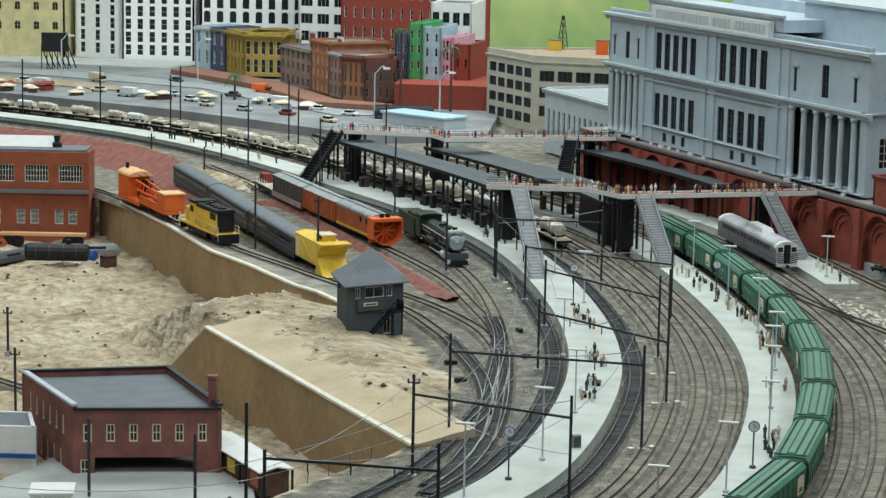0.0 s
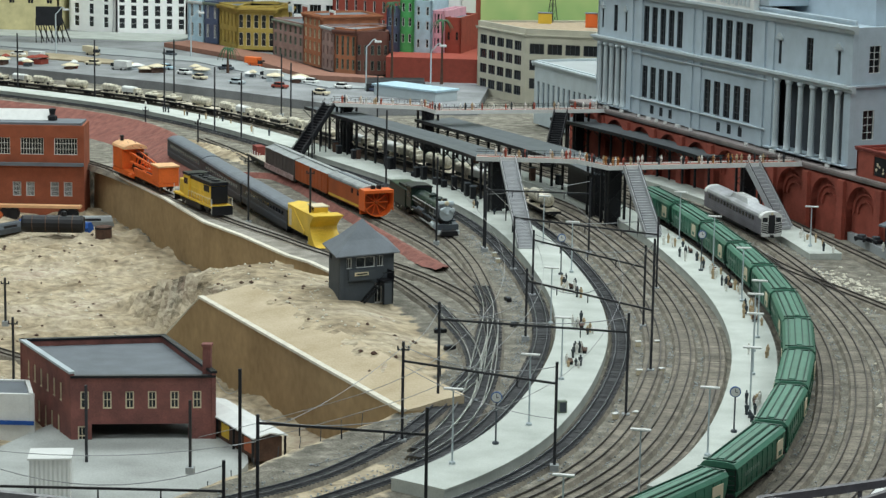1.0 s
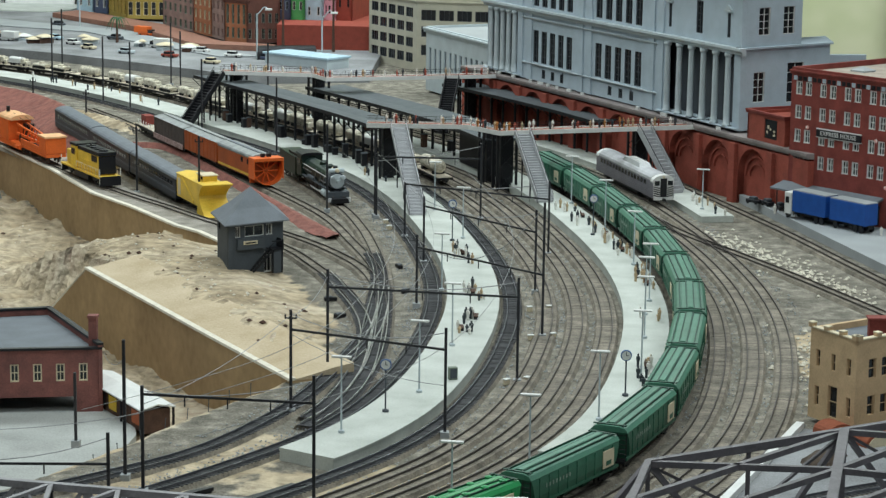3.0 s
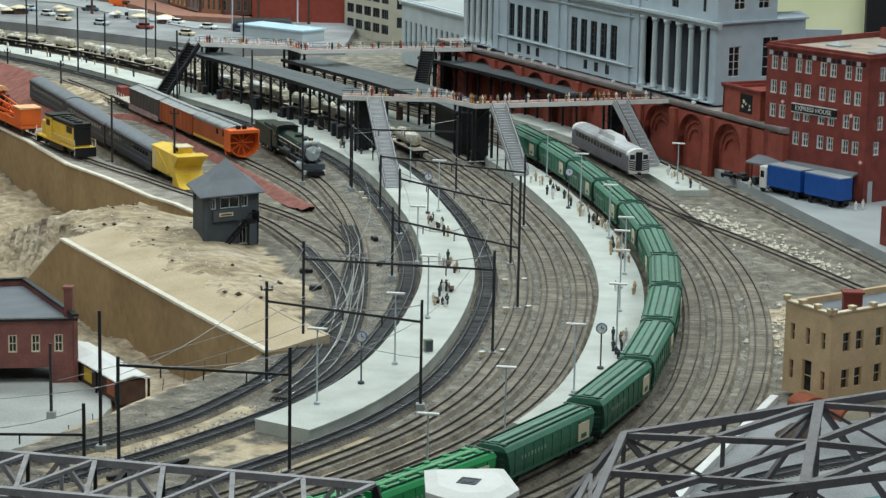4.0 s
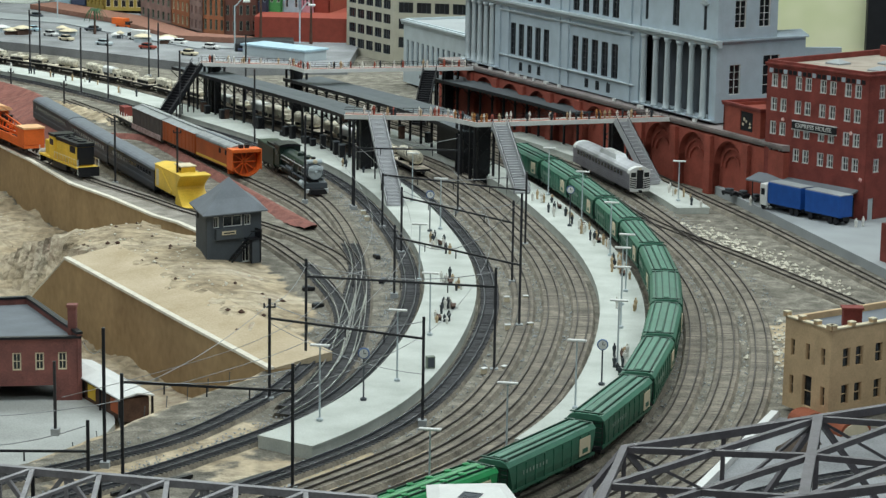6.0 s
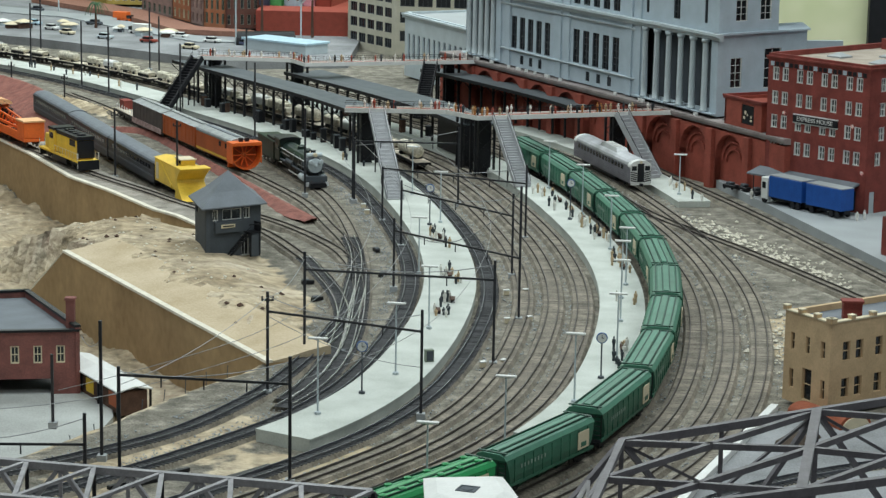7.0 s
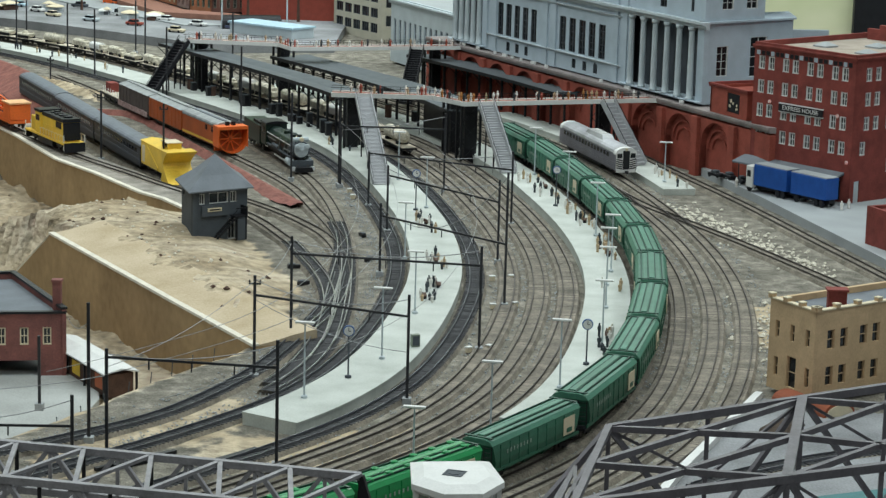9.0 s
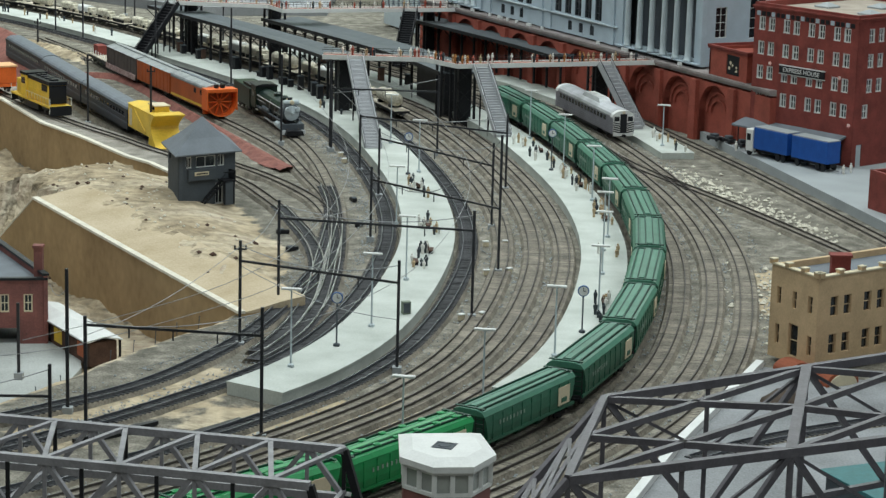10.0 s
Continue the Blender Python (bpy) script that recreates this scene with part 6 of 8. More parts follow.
MIL = resample(offset_line(RIGHT[1], SA, SB, 0.02), 0.01)
random.seed(11)
protos = {}
fc = None
for k in range(17):
    m = on_line(MIL, 4.05, 0.09 + 0.182 * k)
    if fc is None:
        fc = flat_car("dark flat car carrying pale vehicles")
        fc.matrix_world = m
    else:
        copy_thing(fc, m)
    kinds = [(1,), (0, 0), (2, 3), (1,), (3, 2), (0, 2), (2, 0), (3, 3), (0, 3), (2, 3)][k % 10]
    for i, kd in enumerate(kinds):
        x = 0 if len(kinds) == 1 else (-0.042 + 0.084 * i)
        mm = m @ pose(x, 0, 0.0179, 0, 0, 180) @ Matrix.Scale(1.0 if k < 5 else 0.8, 4)
        if kd in protos:
            copy_thing(protos[kd], mm)
        else:
            protos[kd] = army_vehicle(kd, MILITARY)
            protos[kd].matrix_world = mm

# storage yard, a little larger in scale than the running trains
BIG = Matrix.Scale(1.27, 4)
crane().matrix_world = at_y("y1", 4.46, 0.240) @ BIG @ Matrix.Diagonal((1.06, 1.15, 1.06, 1))
tender_car().matrix_world = at_y("y1", 4.46, 0.080) @ BIG @ Matrix.Diagonal((1, 1.1, 1.2, 1))
diesel("yellow and black road diesel locomotive on the yard track", YELLOW, BLACKSTEEL).matrix_world = at_y("y1", 4.139, 0.140) @ BIG @ Matrix.Diagonal((1, 1.1, 1.22, 1))
wedge_plow().matrix_world = at_y("y2", 3.775, 0.113) @ BIG
c1 = coach("long dark grey passenger coach with a worn blue-grey roof")
c1.matrix_world = at_y("y2", 3.775, 0.384) @ BIG
copy_thing(c1, at_y("y2", 3.775, 0.750))
copy_thing(c1, at_y("y2", 3.775, 1.116))
rotary_plow().matrix_world = at_y("y3", 4.0, 0.113) @ BIG
boxcar("dull orange power car with a silver-grey roof", RUSTORANGE, WORNROOF, 0.165, 0.046, "power_car").matrix_world = at_y("y3", 4.0, 0.354) @ BIG
bc = boxcar("grey-brown boxcar with a pale roof and faded pink sills", BROWNCAR, WORNROOF, 0.165, 0.046)
bc.matrix_world = at_y("y3", 4.0, 0.572) @ BIG
for y in (-1, 1):
    part("side_sill", boxes((-0.083, 0.083, y * 0.0186 - 0.0006, y * 0.0186 + 0.0006, 0.009, 0.018)), PINKSILL, bc, "faded pink side sill").matrix_parent_inverse = Matrix()
steam_engine().matrix_world = at_y("y4", 3.815, 0.150) @ BIG
w_ = flat_car("work flat car with white and red gear", 0.12)
w_.matrix_world = at_y("y3", 4.0, 0.765) @ BIG
w_["group"] = "storage yard cars"
bm = bmesh.new()
for k in range(7):
    rod(bm, (-0.05 + 0.016 * k, -0.014, 0.0166), (-0.05 + 0.016 * k, -0.014, 0.027), 0.0008, 5)
    rod(bm, (-0.05 + 0.016 * k, 0.014, 0.0166), (-0.05 + 0.016 * k, 0.014, 0.027), 0.0008, 5)
rod(bm, (-0.05, -0.014, 0.027), (0.046, -0.014, 0.027), 0.0008, 5)
part("stake_rail", bm, WHITE, w_)
part("winch", boxes((0.02, 0.05, -0.008, 0.008, 0.0166, 0.034)), REDBRICK, w_)


# blue truck with trailer
def container_truck():
    o = thing("container_truck", "white cabbed truck with a blue box body and grey top", "truck")
    part("cab", boxes((0.040, 0.060, -0.0145, 0.0145, 0.006, 0.040)), WHITE, o, bevel=0.0012)
    part("windscreen", boxes((0.0601, 0.0606, -0.012, 0.012, 0.023, 0.034)), GLASS, o)
    for y in (-1, 1):
        part("side_window", boxes((0.046, 0.056, y * 0.0146 - 0.0003, y * 0.0146 + 0.0003, 0.023, 0.033)), GLASS, o)
    part("box_body", boxes((-0.055, 0.037, -0.0150, 0.0150, 0.0115, 0.044)), BLUE, o, bevel=0.0008)
    part("box_top", boxes((-0.055, 0.037, -0.0145, 0.0145, 0.0442, 0.0455)), PAVING, o)
    part("chassis", boxes((-0.055, 0.058, -0.006, 0.006, 0.006, 0.0113)), BLACKSTEEL, o)
    for x in (0.050, -0.030, -0.044):
        for y in (-0.012, 0.012):
            part("wheel", lathe(bmesh.new(), [(0.0055, -0.0022), (0.0058, 0), (0.0055, 0.0022)], 12, pose(x, y, 0.0057, 90)), BLACKSTEEL, o)
    return o


def trailer():
    o = thing("box_trailer", "blue box trailer with a grey top coupled to the truck", "trailer")
    part("box_body", boxes((-0.050, 0.046, -0.0150, 0.0150, 0.0115, 0.044)), BLUE, o, bevel=0.0008)
    part("box_top", boxes((-0.050, 0.046, -0.0145, 0.0145, 0.0442, 0.0455)), PAVING, o)
    part("chassis", boxes((-0.050, 0.055, -0.006, 0.006, 0.006, 0.0113)), BLACKSTEEL, o)
    for x in (0.030, -0.024, -0.038):
        for y in (-0.012, 0.012):
            part("wheel", lathe(bmesh.new(), [(0.0055, -0.0022), (0.0058, 0), (0.0055, 0.0022)], 12, pose(x, y, 0.0057, 90)), BLACKSTEEL, o)
    return o


TDIR = math.degrees(math.atan2(0.186, -0.144))
TALL = Matrix.Diagonal((0.94, 1.1, 1.22, 1))
container_truck().matrix_world = pose(0.690, 3.684, 0.0105, 0, 0, TDIR) @ TALL
trailer().matrix_world = pose(0.755, 3.600, 0.0105, 0, 0, TDIR) @ TALL

# ---- footbridges, stairs and canopies ----


def lattice_tower(x, y, w, d, h, ang=0.0):
    o = thing("lift_tower", "black lattice tower carrying the footbridge", "tower", pose(x, y, 0.0, 0, 0, ang), "footbridge towers")
    for sx in (-1, 1):
        for sy in (-1, 1):
            part("post", boxes((sx * w - 0.0022, sx * w + 0.0022, sy * d - 0.0022, sy * d + 0.0022, -0.008, h)), BLACKSTEEL, o)
    n = 3
    for sy in (-1, 1):
        for k in range(n):
            bm = bmesh.new()
            bar(bm, (-w, sy * d, h * k / n), (w, sy * d, h * (k + 1) / n), 0.0014, 0.0014)
            bar(bm, (w, sy * d, h * k / n), (-w, sy * d, h * (k + 1) / n), 0.0014, 0.0014)
            part("cross_brace", bm, BLACKSTEEL, o)
    part("lift_shaft", boxes((-w * 0.55, w * 0.55, -d * 0.6, d * 0.6, -0.008, h - 0.004)), BLACKSTEEL, o)
    return o


def footbridge(pts, label):
    o = thing("footbridge", label, "footbridge", group="footbridges")
    line = [Vector(p) for p in pts]
    part("deck", sweep(bmesh.new(), line, [(-0.016, 0.1185), (0.016, 0.1185), (0.016, 0.124), (-0.016, 0.124)]), REDDECK, o)
    for u in (-0.0175, 0.0175):
        part("girder", sweep(bmesh.new(), line, [(u - 0.0014, 0.1175), (u + 0.0014, 0.1175), (u + 0.0014, 0.1265), (u - 0.0014, 0.1265)]), WHITE, o, "pale side girder")
        bm = sweep(bmesh.new(), line, [(u - 0.0004, 0.1365), (u + 0.0004, 0.1365), (u + 0.0004, 0.1373), (u - 0.0004, 0.1373)])
        part("handrail", bm, BLACKSTEEL, o)
        for p in resample(line, 0.02):
            i = min(range(len(line) - 1), key=lambda k: abs((line[k] - p).length + (line[k + 1] - p).length - (line[k] - line[k + 1]).length))
            t = (line[i + 1] - line[i]).normalized()
            q = new("baluster", BAL)
            q.parent, q.location = o, (p.x + t.y * u, p.y - t.x * u, 0.1275)
    return o


REDDECK = mat("red_deck", (0.32, 0.12, 0.08), 0.8, 0, 0.2)
BAL = mesh_of("baluster", boxes((-0.0004, 0.0004, -0.0004, 0.0004, 0, 0.009)), BLACKSTEEL)
B2 = [(0.545, 4.150), (0.102, 3.994), (0.045, 4.075), (-0.165, 4.075)]
B1 = [(0.155, 4.965), (-0.314, 4.823), (-0.345, 4.90), (-0.575, 4.925)]
footbridge(B2, "footbridge with pale girders and a red deck near the stairs")
footbridge(B1, "footbridge with pale girders farther along the station")
for x, y, a in ((-0.125, 4.10, 20), (0.115, 4.04, 20), (0.085, 4.13, 20), (0.39, 4.15, 20), (-0.54, 4.95, 30), (-0.34, 4.92, 30), (0.02, 4.96, 30)):
    lattice_tower(x, y, 0.020, 0.014, 0.116, a)


def stair(bot, top, label, paint):
    o = thing("stair_flight", label, "stairs", group="station stairs")
    b, t = Vector(bot), Vector(top)
    d = t - b
    run = math.hypot(d.x, d.y)
    M = pose(b.x, b.y, b.z, 0, 0, math.degrees(math.atan2(d.y, d.x)))
    n = max(16, int(run / 0.006))
    bm = bmesh.new()
    up = [(run * (i // 2 + i % 2) / n, d.z * (i // 2) / n + (d.z / n)) for i in range(2 * n)]
    out = [(0, 0)] + up + [(run, d.z - 0.007), (0.006, -0.002)]
    fr = [bm.verts.new((x, -0.0145, z)) for x, z in out]
    bk = [bm.verts.new((x, 0.0145, z)) for x, z in out]
    for i in range(len(out)):
        j = (i + 1) % len(out)
        bm.faces.new((fr[i], fr[j], bk[j], bk[i]))
    bm.transform(M)
    part("steps", bm, paint, o)
    for y in (-0.0155, 0.0155):
        bm = bmesh.new()
        bar(bm, (0, y, 0.004), (run, y, d.z + 0.004), 0.0018, 0.012)
        bm.transform(M)
        part("stringer", bm, paint, o)
        bm = bmesh.new()
        bar(bm, (0, y, 0.016), (run, y, d.z + 0.016), 0.0008, 0.001)
        for k in range(7):
            f = k / 6
            bar(bm, (run * f, y, d.z * f + 0.006), (run * f, y, d.z * f + 0.016), 0.0006, 0.0006)
        bm.transform(M)
        part("handrail", bm, BLACKSTEEL, o)
    for f in (0.45, 0.8):
        for y in (-0.009, 0.009):
            bm = bmesh.new()
            box(bm, run * f - 0.0012, run * f + 0.0012, y - 0.0012, y + 0.0012, -0.012, d.z * f - 0.004)
            bm.transform(M)
            part("stair_post", bm, BLACKSTEEL, o)
    return o


STAIRGREY = mat("stair_grey", (0.40, 0.41, 0.43), 0.8, 0, 0.15)
stair((-0.041, 3.665, 0.0105), (-0.100, 4.052, 0.120), "long grey stair from the platform up to the footbridge", STAIRGREY)
stair((0.197, 3.830, 0.0105), (0.150, 3.988, 0.120), "grey stair from the island platform up to the footbridge", STAIRGREY)
stair((0.460, 3.99, 0.0065), (0.395, 4.075, 0.120), "grey stair beside the silver railcar", STAIRGREY)
stair((-0.64, 4.80, 0.0105), (-0.575, 4.90, 0.120), "dark stair at the far footbridge", BLACKSTEEL)
stair((-0.04, 4.74, 0.0105), (-0.02, 4.885, 0.120), "dark stair below the far footbridge", BLACKSTEEL)


def canopy(d0, d1, s0, s1, z, label, post_d):
    o = thing("platform_canopy", label, "canopy", group="platform canopies")
    line = offset_line(0, s0, s1)
    m = (d0 + d1) / 2
    part("roof", sweep(bmesh.new(), line, [(d0, z), (m, z - 0.004), (d1, z), (d1, z + 0.003), (m, z + 0.0005), (d0, z + 0.003)]), CANOPY, o, "dark grey felted roof")
    part("fascia", sweep(bmesh.new(), line, [(d0 - 0.001, z - 0.004), (d0 + 0.0002, z - 0.004), (d0 + 0.0002, z + 0.0034), (d0 - 0.001, z + 0.0034)]), BLACKSTEEL, o)
    n = int((s1 - s0) / 0.05)
    for i in range(n + 1):
        s = s0 + 0.015 + (s1 - s0 - 0.03) * i / n
        p, t = main_at(s, post_d)
        M = pose(p.x, p.y, 0, 0, 0, math.degrees(math.atan2(t.y, t.x)))
        bm = boxes((-0.0022, 0.0022, -0.0022, 0.0022, 0.009, z - 0.003))
        for y in (-0.024, 0.024):
            bar(bm, (0, 0, z - 0.026), (0, y, z - 0.003), 0.0016, 0.0016)
        bm.transform(M)
        part("post", bm, BLACKSTEEL, o)
    return o


canopy(-0.022, 0.056, 3.47, 4.46, 0.098, "long dark platform roof on black posts", -0.008)
canopy(0.160, 0.258, 3.34, 4.22, 0.088, "long dark platform roof over the island platform", 0.215)
canopy(0.478, 0.560, 3.50, 4.12, 0.090, "grey platform roof along the red arcade wall", 0.515)
# dark clutter of benches, kiosks and luggage under the roofs
random.seed(5)
for k in range(24):
    s = random.uniform(3.5, 4.3)
    d = random.choice((-0.022, -0.014, -0.018, 0.21, 0.24))
    p, t = main_at(s, d)
    h = random.uniform(0.008, 0.03)
    o = thing("platform_kiosk" if h > 0.02 else "luggage_crate", "dark boxed kiosk under the platform roof" if h > 0.02 else "dark crate stacked under the platform roof", "kiosk" if h > 0.02 else "crate",
              pose(p.x, p.y, 0.0101, 0, 0, math.degrees(math.atan2(t.y, t.x)) + random.uniform(-15, 15)), "things under the platform roofs")
    w = random.uniform(0.004, 0.011)
    part("body", boxes((-w, w, -0.006, 0.006, 0, h)), random.choice((BLACKSTEEL, BLACKSTEEL, BLACKSTEEL, RUST)), o, bevel=0.0006)
    part("lid", boxes((-w - 0.0006, w + 0.0006, -0.0066, 0.0066, h + 0.0001, h + 0.0014)), DKGREY, o)

# added black block: stands in for the deep shade below footbridge and canopy
p, t = main_at(3.45, 0.218)
o = thing("stair_house", "black block standing in for the deep shade under the footbridge", "stair house", pose(p.x, p.y, 0.010, 0, 0, math.degrees(math.atan2(t.y, t.x))))
part("body", boxes((-0.07, 0.09, -0.030, 0.030, 0, 0.072)), BLACKSTEEL, o, bevel=0.001)
part("doorway", boxes((-0.0712, -0.0702, -0.012, 0.012, 0, 0.030)), DKGREY, o)
# ---- catenary masts ----


def mast(p, h, z=-0.008, label="black steel catenary mast", arm=True):
    o = thing("catenary_mast", label, "mast", pose(p[0], p[1], z), "catenary masts")
    part("shaft", boxes((-0.0018, 0.0018, -0.0018, 0.0018, 0, h)), MAST, o)
    part("footing", boxes((-0.0055, 0.0055, -0.0055, 0.0055, 0, 0.009)), PAVING, o)
    if not arm:
        return o
    part("cap_arm", boxes((-0.008, 0.008, -0.0008, 0.0008, h - 0.012, h - 0.010)), MAST, o)
    for x in (-0.007, 0.007):
        part("insulator", lathe(bmesh.new(), [(0.0009, h - 0.010), (0.0013, h - 0.0085), (0.0009, h - 0.006)], 6, pose(x, 0, 0)), MAST, o)
    return o


def portal(a, b, ha, hb, zb):
    mast(a, ha, arm=a == (-0.137, 2.289))
    mast(b, hb, arm=False)
    o = thing("catenary_beam", "black crossbeam spanning the tracks between two masts", "crossbeam", group="catenary beams")
    bm = bmesh.new()
    bar(bm, (a[0], a[1], zb), (b[0], b[1], zb), 0.0019, 0.0029)
    part("beam", bm, MAST, o)
    va, vb = Vector((a[0], a[1], ha - 0.014)), Vector((b[0], b[1], hb - 0.014))
    bm = bmesh.new()
    pts = [va.lerp(vb, i / 10) + Vector((0, 0, (zb + 0.004 - (va.z + vb.z) / 2) * (1 - (2 * i / 10 - 1) ** 2))) for i in range(11)]
    for p, q in zip(pts, pts[1:]):
        rod(bm, p, q, 0.0006, 4)
    part("span_wire", bm, WIRE, o)
    for f in (0.25, 0.5, 0.75):
        p = Vector((a[0], a[1], zb)).lerp(Vector((b[0], b[1], zb)), f)
        part("hanger", boxes((p.x - 0.0008, p.x + 0.0008, p.y - 0.0008, p.y + 0.0008, zb - 0.012, zb - 0.0018)), MAST, o)
    return o


def mp(s, d):
    p = main_at(s, d)[0]
    return (p.x, p.y)


portal((-0.269, 1.922), (-0.071, 1.898), 0.130, 0.152, 0.112)
portal((-0.137, 2.289), (0.066, 2.194), 0.140, 0.142, 0.106)
portal((-0.109, 2.514), (0.154, 2.471), 0.148, 0.150, 0.115)
portal((-0.007, 2.943), (0.189, 2.746), 0.118, 0.206, 0.090)
portal((-0.012, 3.284), (0.178, 3.06), 0.120, 0.140, 0.095)
portal((-0.057, 3.515), mp(2.62, 0.12), 0.105, 0.135, 0.094)
portal((-0.121, 3.711), (0.075, 3.704), 0.118, 0.150, 0.112)
portal((-0.308, 1.918), (-0.60, 1.90), 0.075, 0.075, 0.030)
mast((-0.299, 1.977), 0.170, arm=False)
for s, d in ((5.924, 0.04), (5.622, 0.052), (5.318, 0.045), (4.836, -0.090), (4.682, -0.09), (4.856, 0.145), (4.264, -0.09), (3.862, -0.09), (3.092, -0.214), (3.024, -0.133), (6.25, 0.05), (6.6, 0.05), (5.5, 0.24), (5.05, 0.24), (4.5, 0.2)):
    mast(mp(s, d), 0.172, arm=False)
for p, h in (((-1.129, 5.408), 0.085), ((-0.924, 5.057), 0.10), ((-0.643, 4.122), 0.145), ((-0.472, 3.825), 0.155)):
    mast(p, h, yard_z(Vector(p)) - 0.008)
mast((-0.98, 3.45), 0.09, -0.125)
mast((-0.84, 2.98), 0.12, -0.125)
mast((-0.60, 2.47), 0.125, -0.112, "leaning dark utility pole", False)
mast((-0.42, 2.30), 0.10, -0.06, "dark utility pole by the road", False)
# contact wires over the near tracks
WIREOB = thing("contact_wires", "thin pale contact wires above the curved tracks", "wire", kind="structure")
for d, z in ((-0.103, 0.094), (0.022, 0.096), (-0.165, 0.092)):
    ln = offset_line(d, 1.0, 3.2, 0.05)
    part("wire", sweep(bmesh.new(), ln, [(-0.0003, z), (0.0003, z), (0.0003, z + 0.0006), (-0.0003, z + 0.0006)]), WIRE, WIREOB)
for a, b in (((-0.137, 2.289, 0.125), (-0.269, 1.922, 0.10)), ((-0.109, 2.514, 0.13), (-0.137, 2.289, 0.125)), ((-0.44, 2.62, -0.012), (-0.299, 1.977, 0.14)), ((-0.137, 2.289, 0.10), (0.066, 2.194, 0.06)), ((-0.109, 2.514, 0.12), (-0.02, 2.9, 0.06)), ((-0.269, 1.922, 0.09), (-0.60, 1.95, 0.06))):
    bm = bmesh.new()
    va, vb = Vector(a), Vector(b)
    pts = [va.lerp(vb, i / 8) - Vector((0, 0, 0.012 * (1 - (2 * i / 8 - 1) ** 2))) for i in range(9)]
    for p, q in zip(pts, pts[1:]):
        rod(bm, p, q, 0.0005, 4)
    part("wire", bm, WIRE, WIREOB)

# ---- platform furniture ----


def platform_lamp(p, h, z, ang):
    o = thing("platform_lamp", "grey platform lamp with a flat white T-shaped head", "lamp", pose(p[0], p[1], z, 0, 0, ang), "platform lamps")
    part("pole", lathe(bmesh.new(), [(0.0040, 0), (0.0040, 0.003), (0.0013, 0.0045), (0.0010, h - 0.002)], 8), PALESTONE, o)
    part("lamp_head", boxes((-0.0125, 0.0125, -0.0028, 0.0028, h - 0.002, h + 0.0006)), WHITE, o, "flat white lamp head", bevel=0.0006)
    return o


for x, y, h, z in ((-0.060, 2.145, 0.097, 0.01), (0.026, 2.352, 0.097, 0.01), (0.172, 2.01, 0.105, -0.006), (0.088, 1.80, 0.105, -0.006), (0.259, 2.231, 0.090, 0.01), (0.337, 2.693, 0.092, 0.01), (0.322, 2.455, 0.094, 0.01),
                   (0.356, 2.948, 0.092, 0.01), (0.343, 3.234, 0.092, 0.01), (0.304, 3.552, 0.092, 0.01), (0.247, 3.826, 0.092, 0.01), (0.050, 3.444, 0.092, 0.01), (-0.012, 3.727, 0.092, 0.01), (0.497, 3.81, 0.078, 0.006),
                   (0.345, 2.85, 0.090, 0.01), (0.03, 3.0, 0.092, 0.01), (0.06, 2.62, 0.092, 0.01)):
    platform_lamp((x, y), h, z, -8)


def clock(p, h, z):
    o = thing("platform_clock", "round blue-rimmed station clock on a slim post", "clock", pose(p[0], p[1], z), "platform clocks")
    part("post", lathe(bmesh.new(), [(0.0042, 0), (0.0042, 0.003), (0.0011, 0.004), (0.0011, h - 0.006)], 8), DKGREY, o)
    part("case", lathe(bmesh.new(), [(0.0072, -0.0018), (0.0076, 0), (0.0072, 0.0018)], 18, pose(0, 0, h, 90)), CLOCKBLUE, o)
    f = part("dial", lathe(bmesh.new(), [(0.0060, 0.0019), (0.0060, 0.0023)], 18, pose(0, 0, h, 90)), WHITE, o, "white dial")
    bm = boxes((-0.0004, 0.0004, -0.0028, -0.0024, h, h + 0.0045), (-0.0004, 0.003, -0.0028, -0.0024, h - 0.0004, h + 0.0004))
    part("pointer", bm, BLACKSTEEL, f)
    return o


CLOCKBLUE = mat("clock_blue", (0.05, 0.12, 0.30), 0.5, 0, 0.1)
for x, y, h in ((-0.012, 2.249, 0.062), (0.297, 2.355, 0.055), (0.032, 3.42, 0.066), (0.281, 3.50, 0.066)):
    clock((x, y), h, 0.0101)

FIGS = {}


def figurine(p, z, tint, seat=False):
    """Plain little peg of the size of a layout figure."""
    key = (tint.name, seat)
    if key not in FIGS:
        h = 0.013 if seat else 0.0195
        prof = [(0.0024, 0), (0.0022, h * 0.35), (0.0034, h * 0.62), (0.0030, h * 0.78), (0.0010, h * 0.82), (0.0015, h * 0.86), (0.0017, h * 0.93), (0.0009, h)]
        FIGS[key] = mesh_of("figurine", lathe(bmesh.new(), prof, 8), tint)
    o = new("figurine", FIGS[key])
    o.matrix_world = pose(p[0], p[1], z, 0, 0, random.uniform(0, 360)) @ Matrix.Diagonal((1.0, 0.75, random.uniform(0.8, 1.0), 1))
    tagged(o, {"fig_tan": "plain tan peg figurine of the layout", "fig_orange": "plain orange peg figurine of the layout", "fig_white": "plain white peg figurine of the layout", "fig_dark": "plain dark peg figurine of the layout", "fig_red": "plain brick-red peg figurine of the layout"}[tint.name], "figurine", "figurines of the layout")


TINTS = [mat("fig_tan", (0.48, 0.36, 0.22), 0.7), mat("fig_orange", (0.45, 0.20, 0.06), 0.7), mat("fig_white", (0.75, 0.74, 0.7), 0.7), mat("fig_dark", (0.04, 0.05, 0.06), 0.7), mat("fig_red", (0.38, 0.09, 0.06), 0.7)]
random.seed(21)


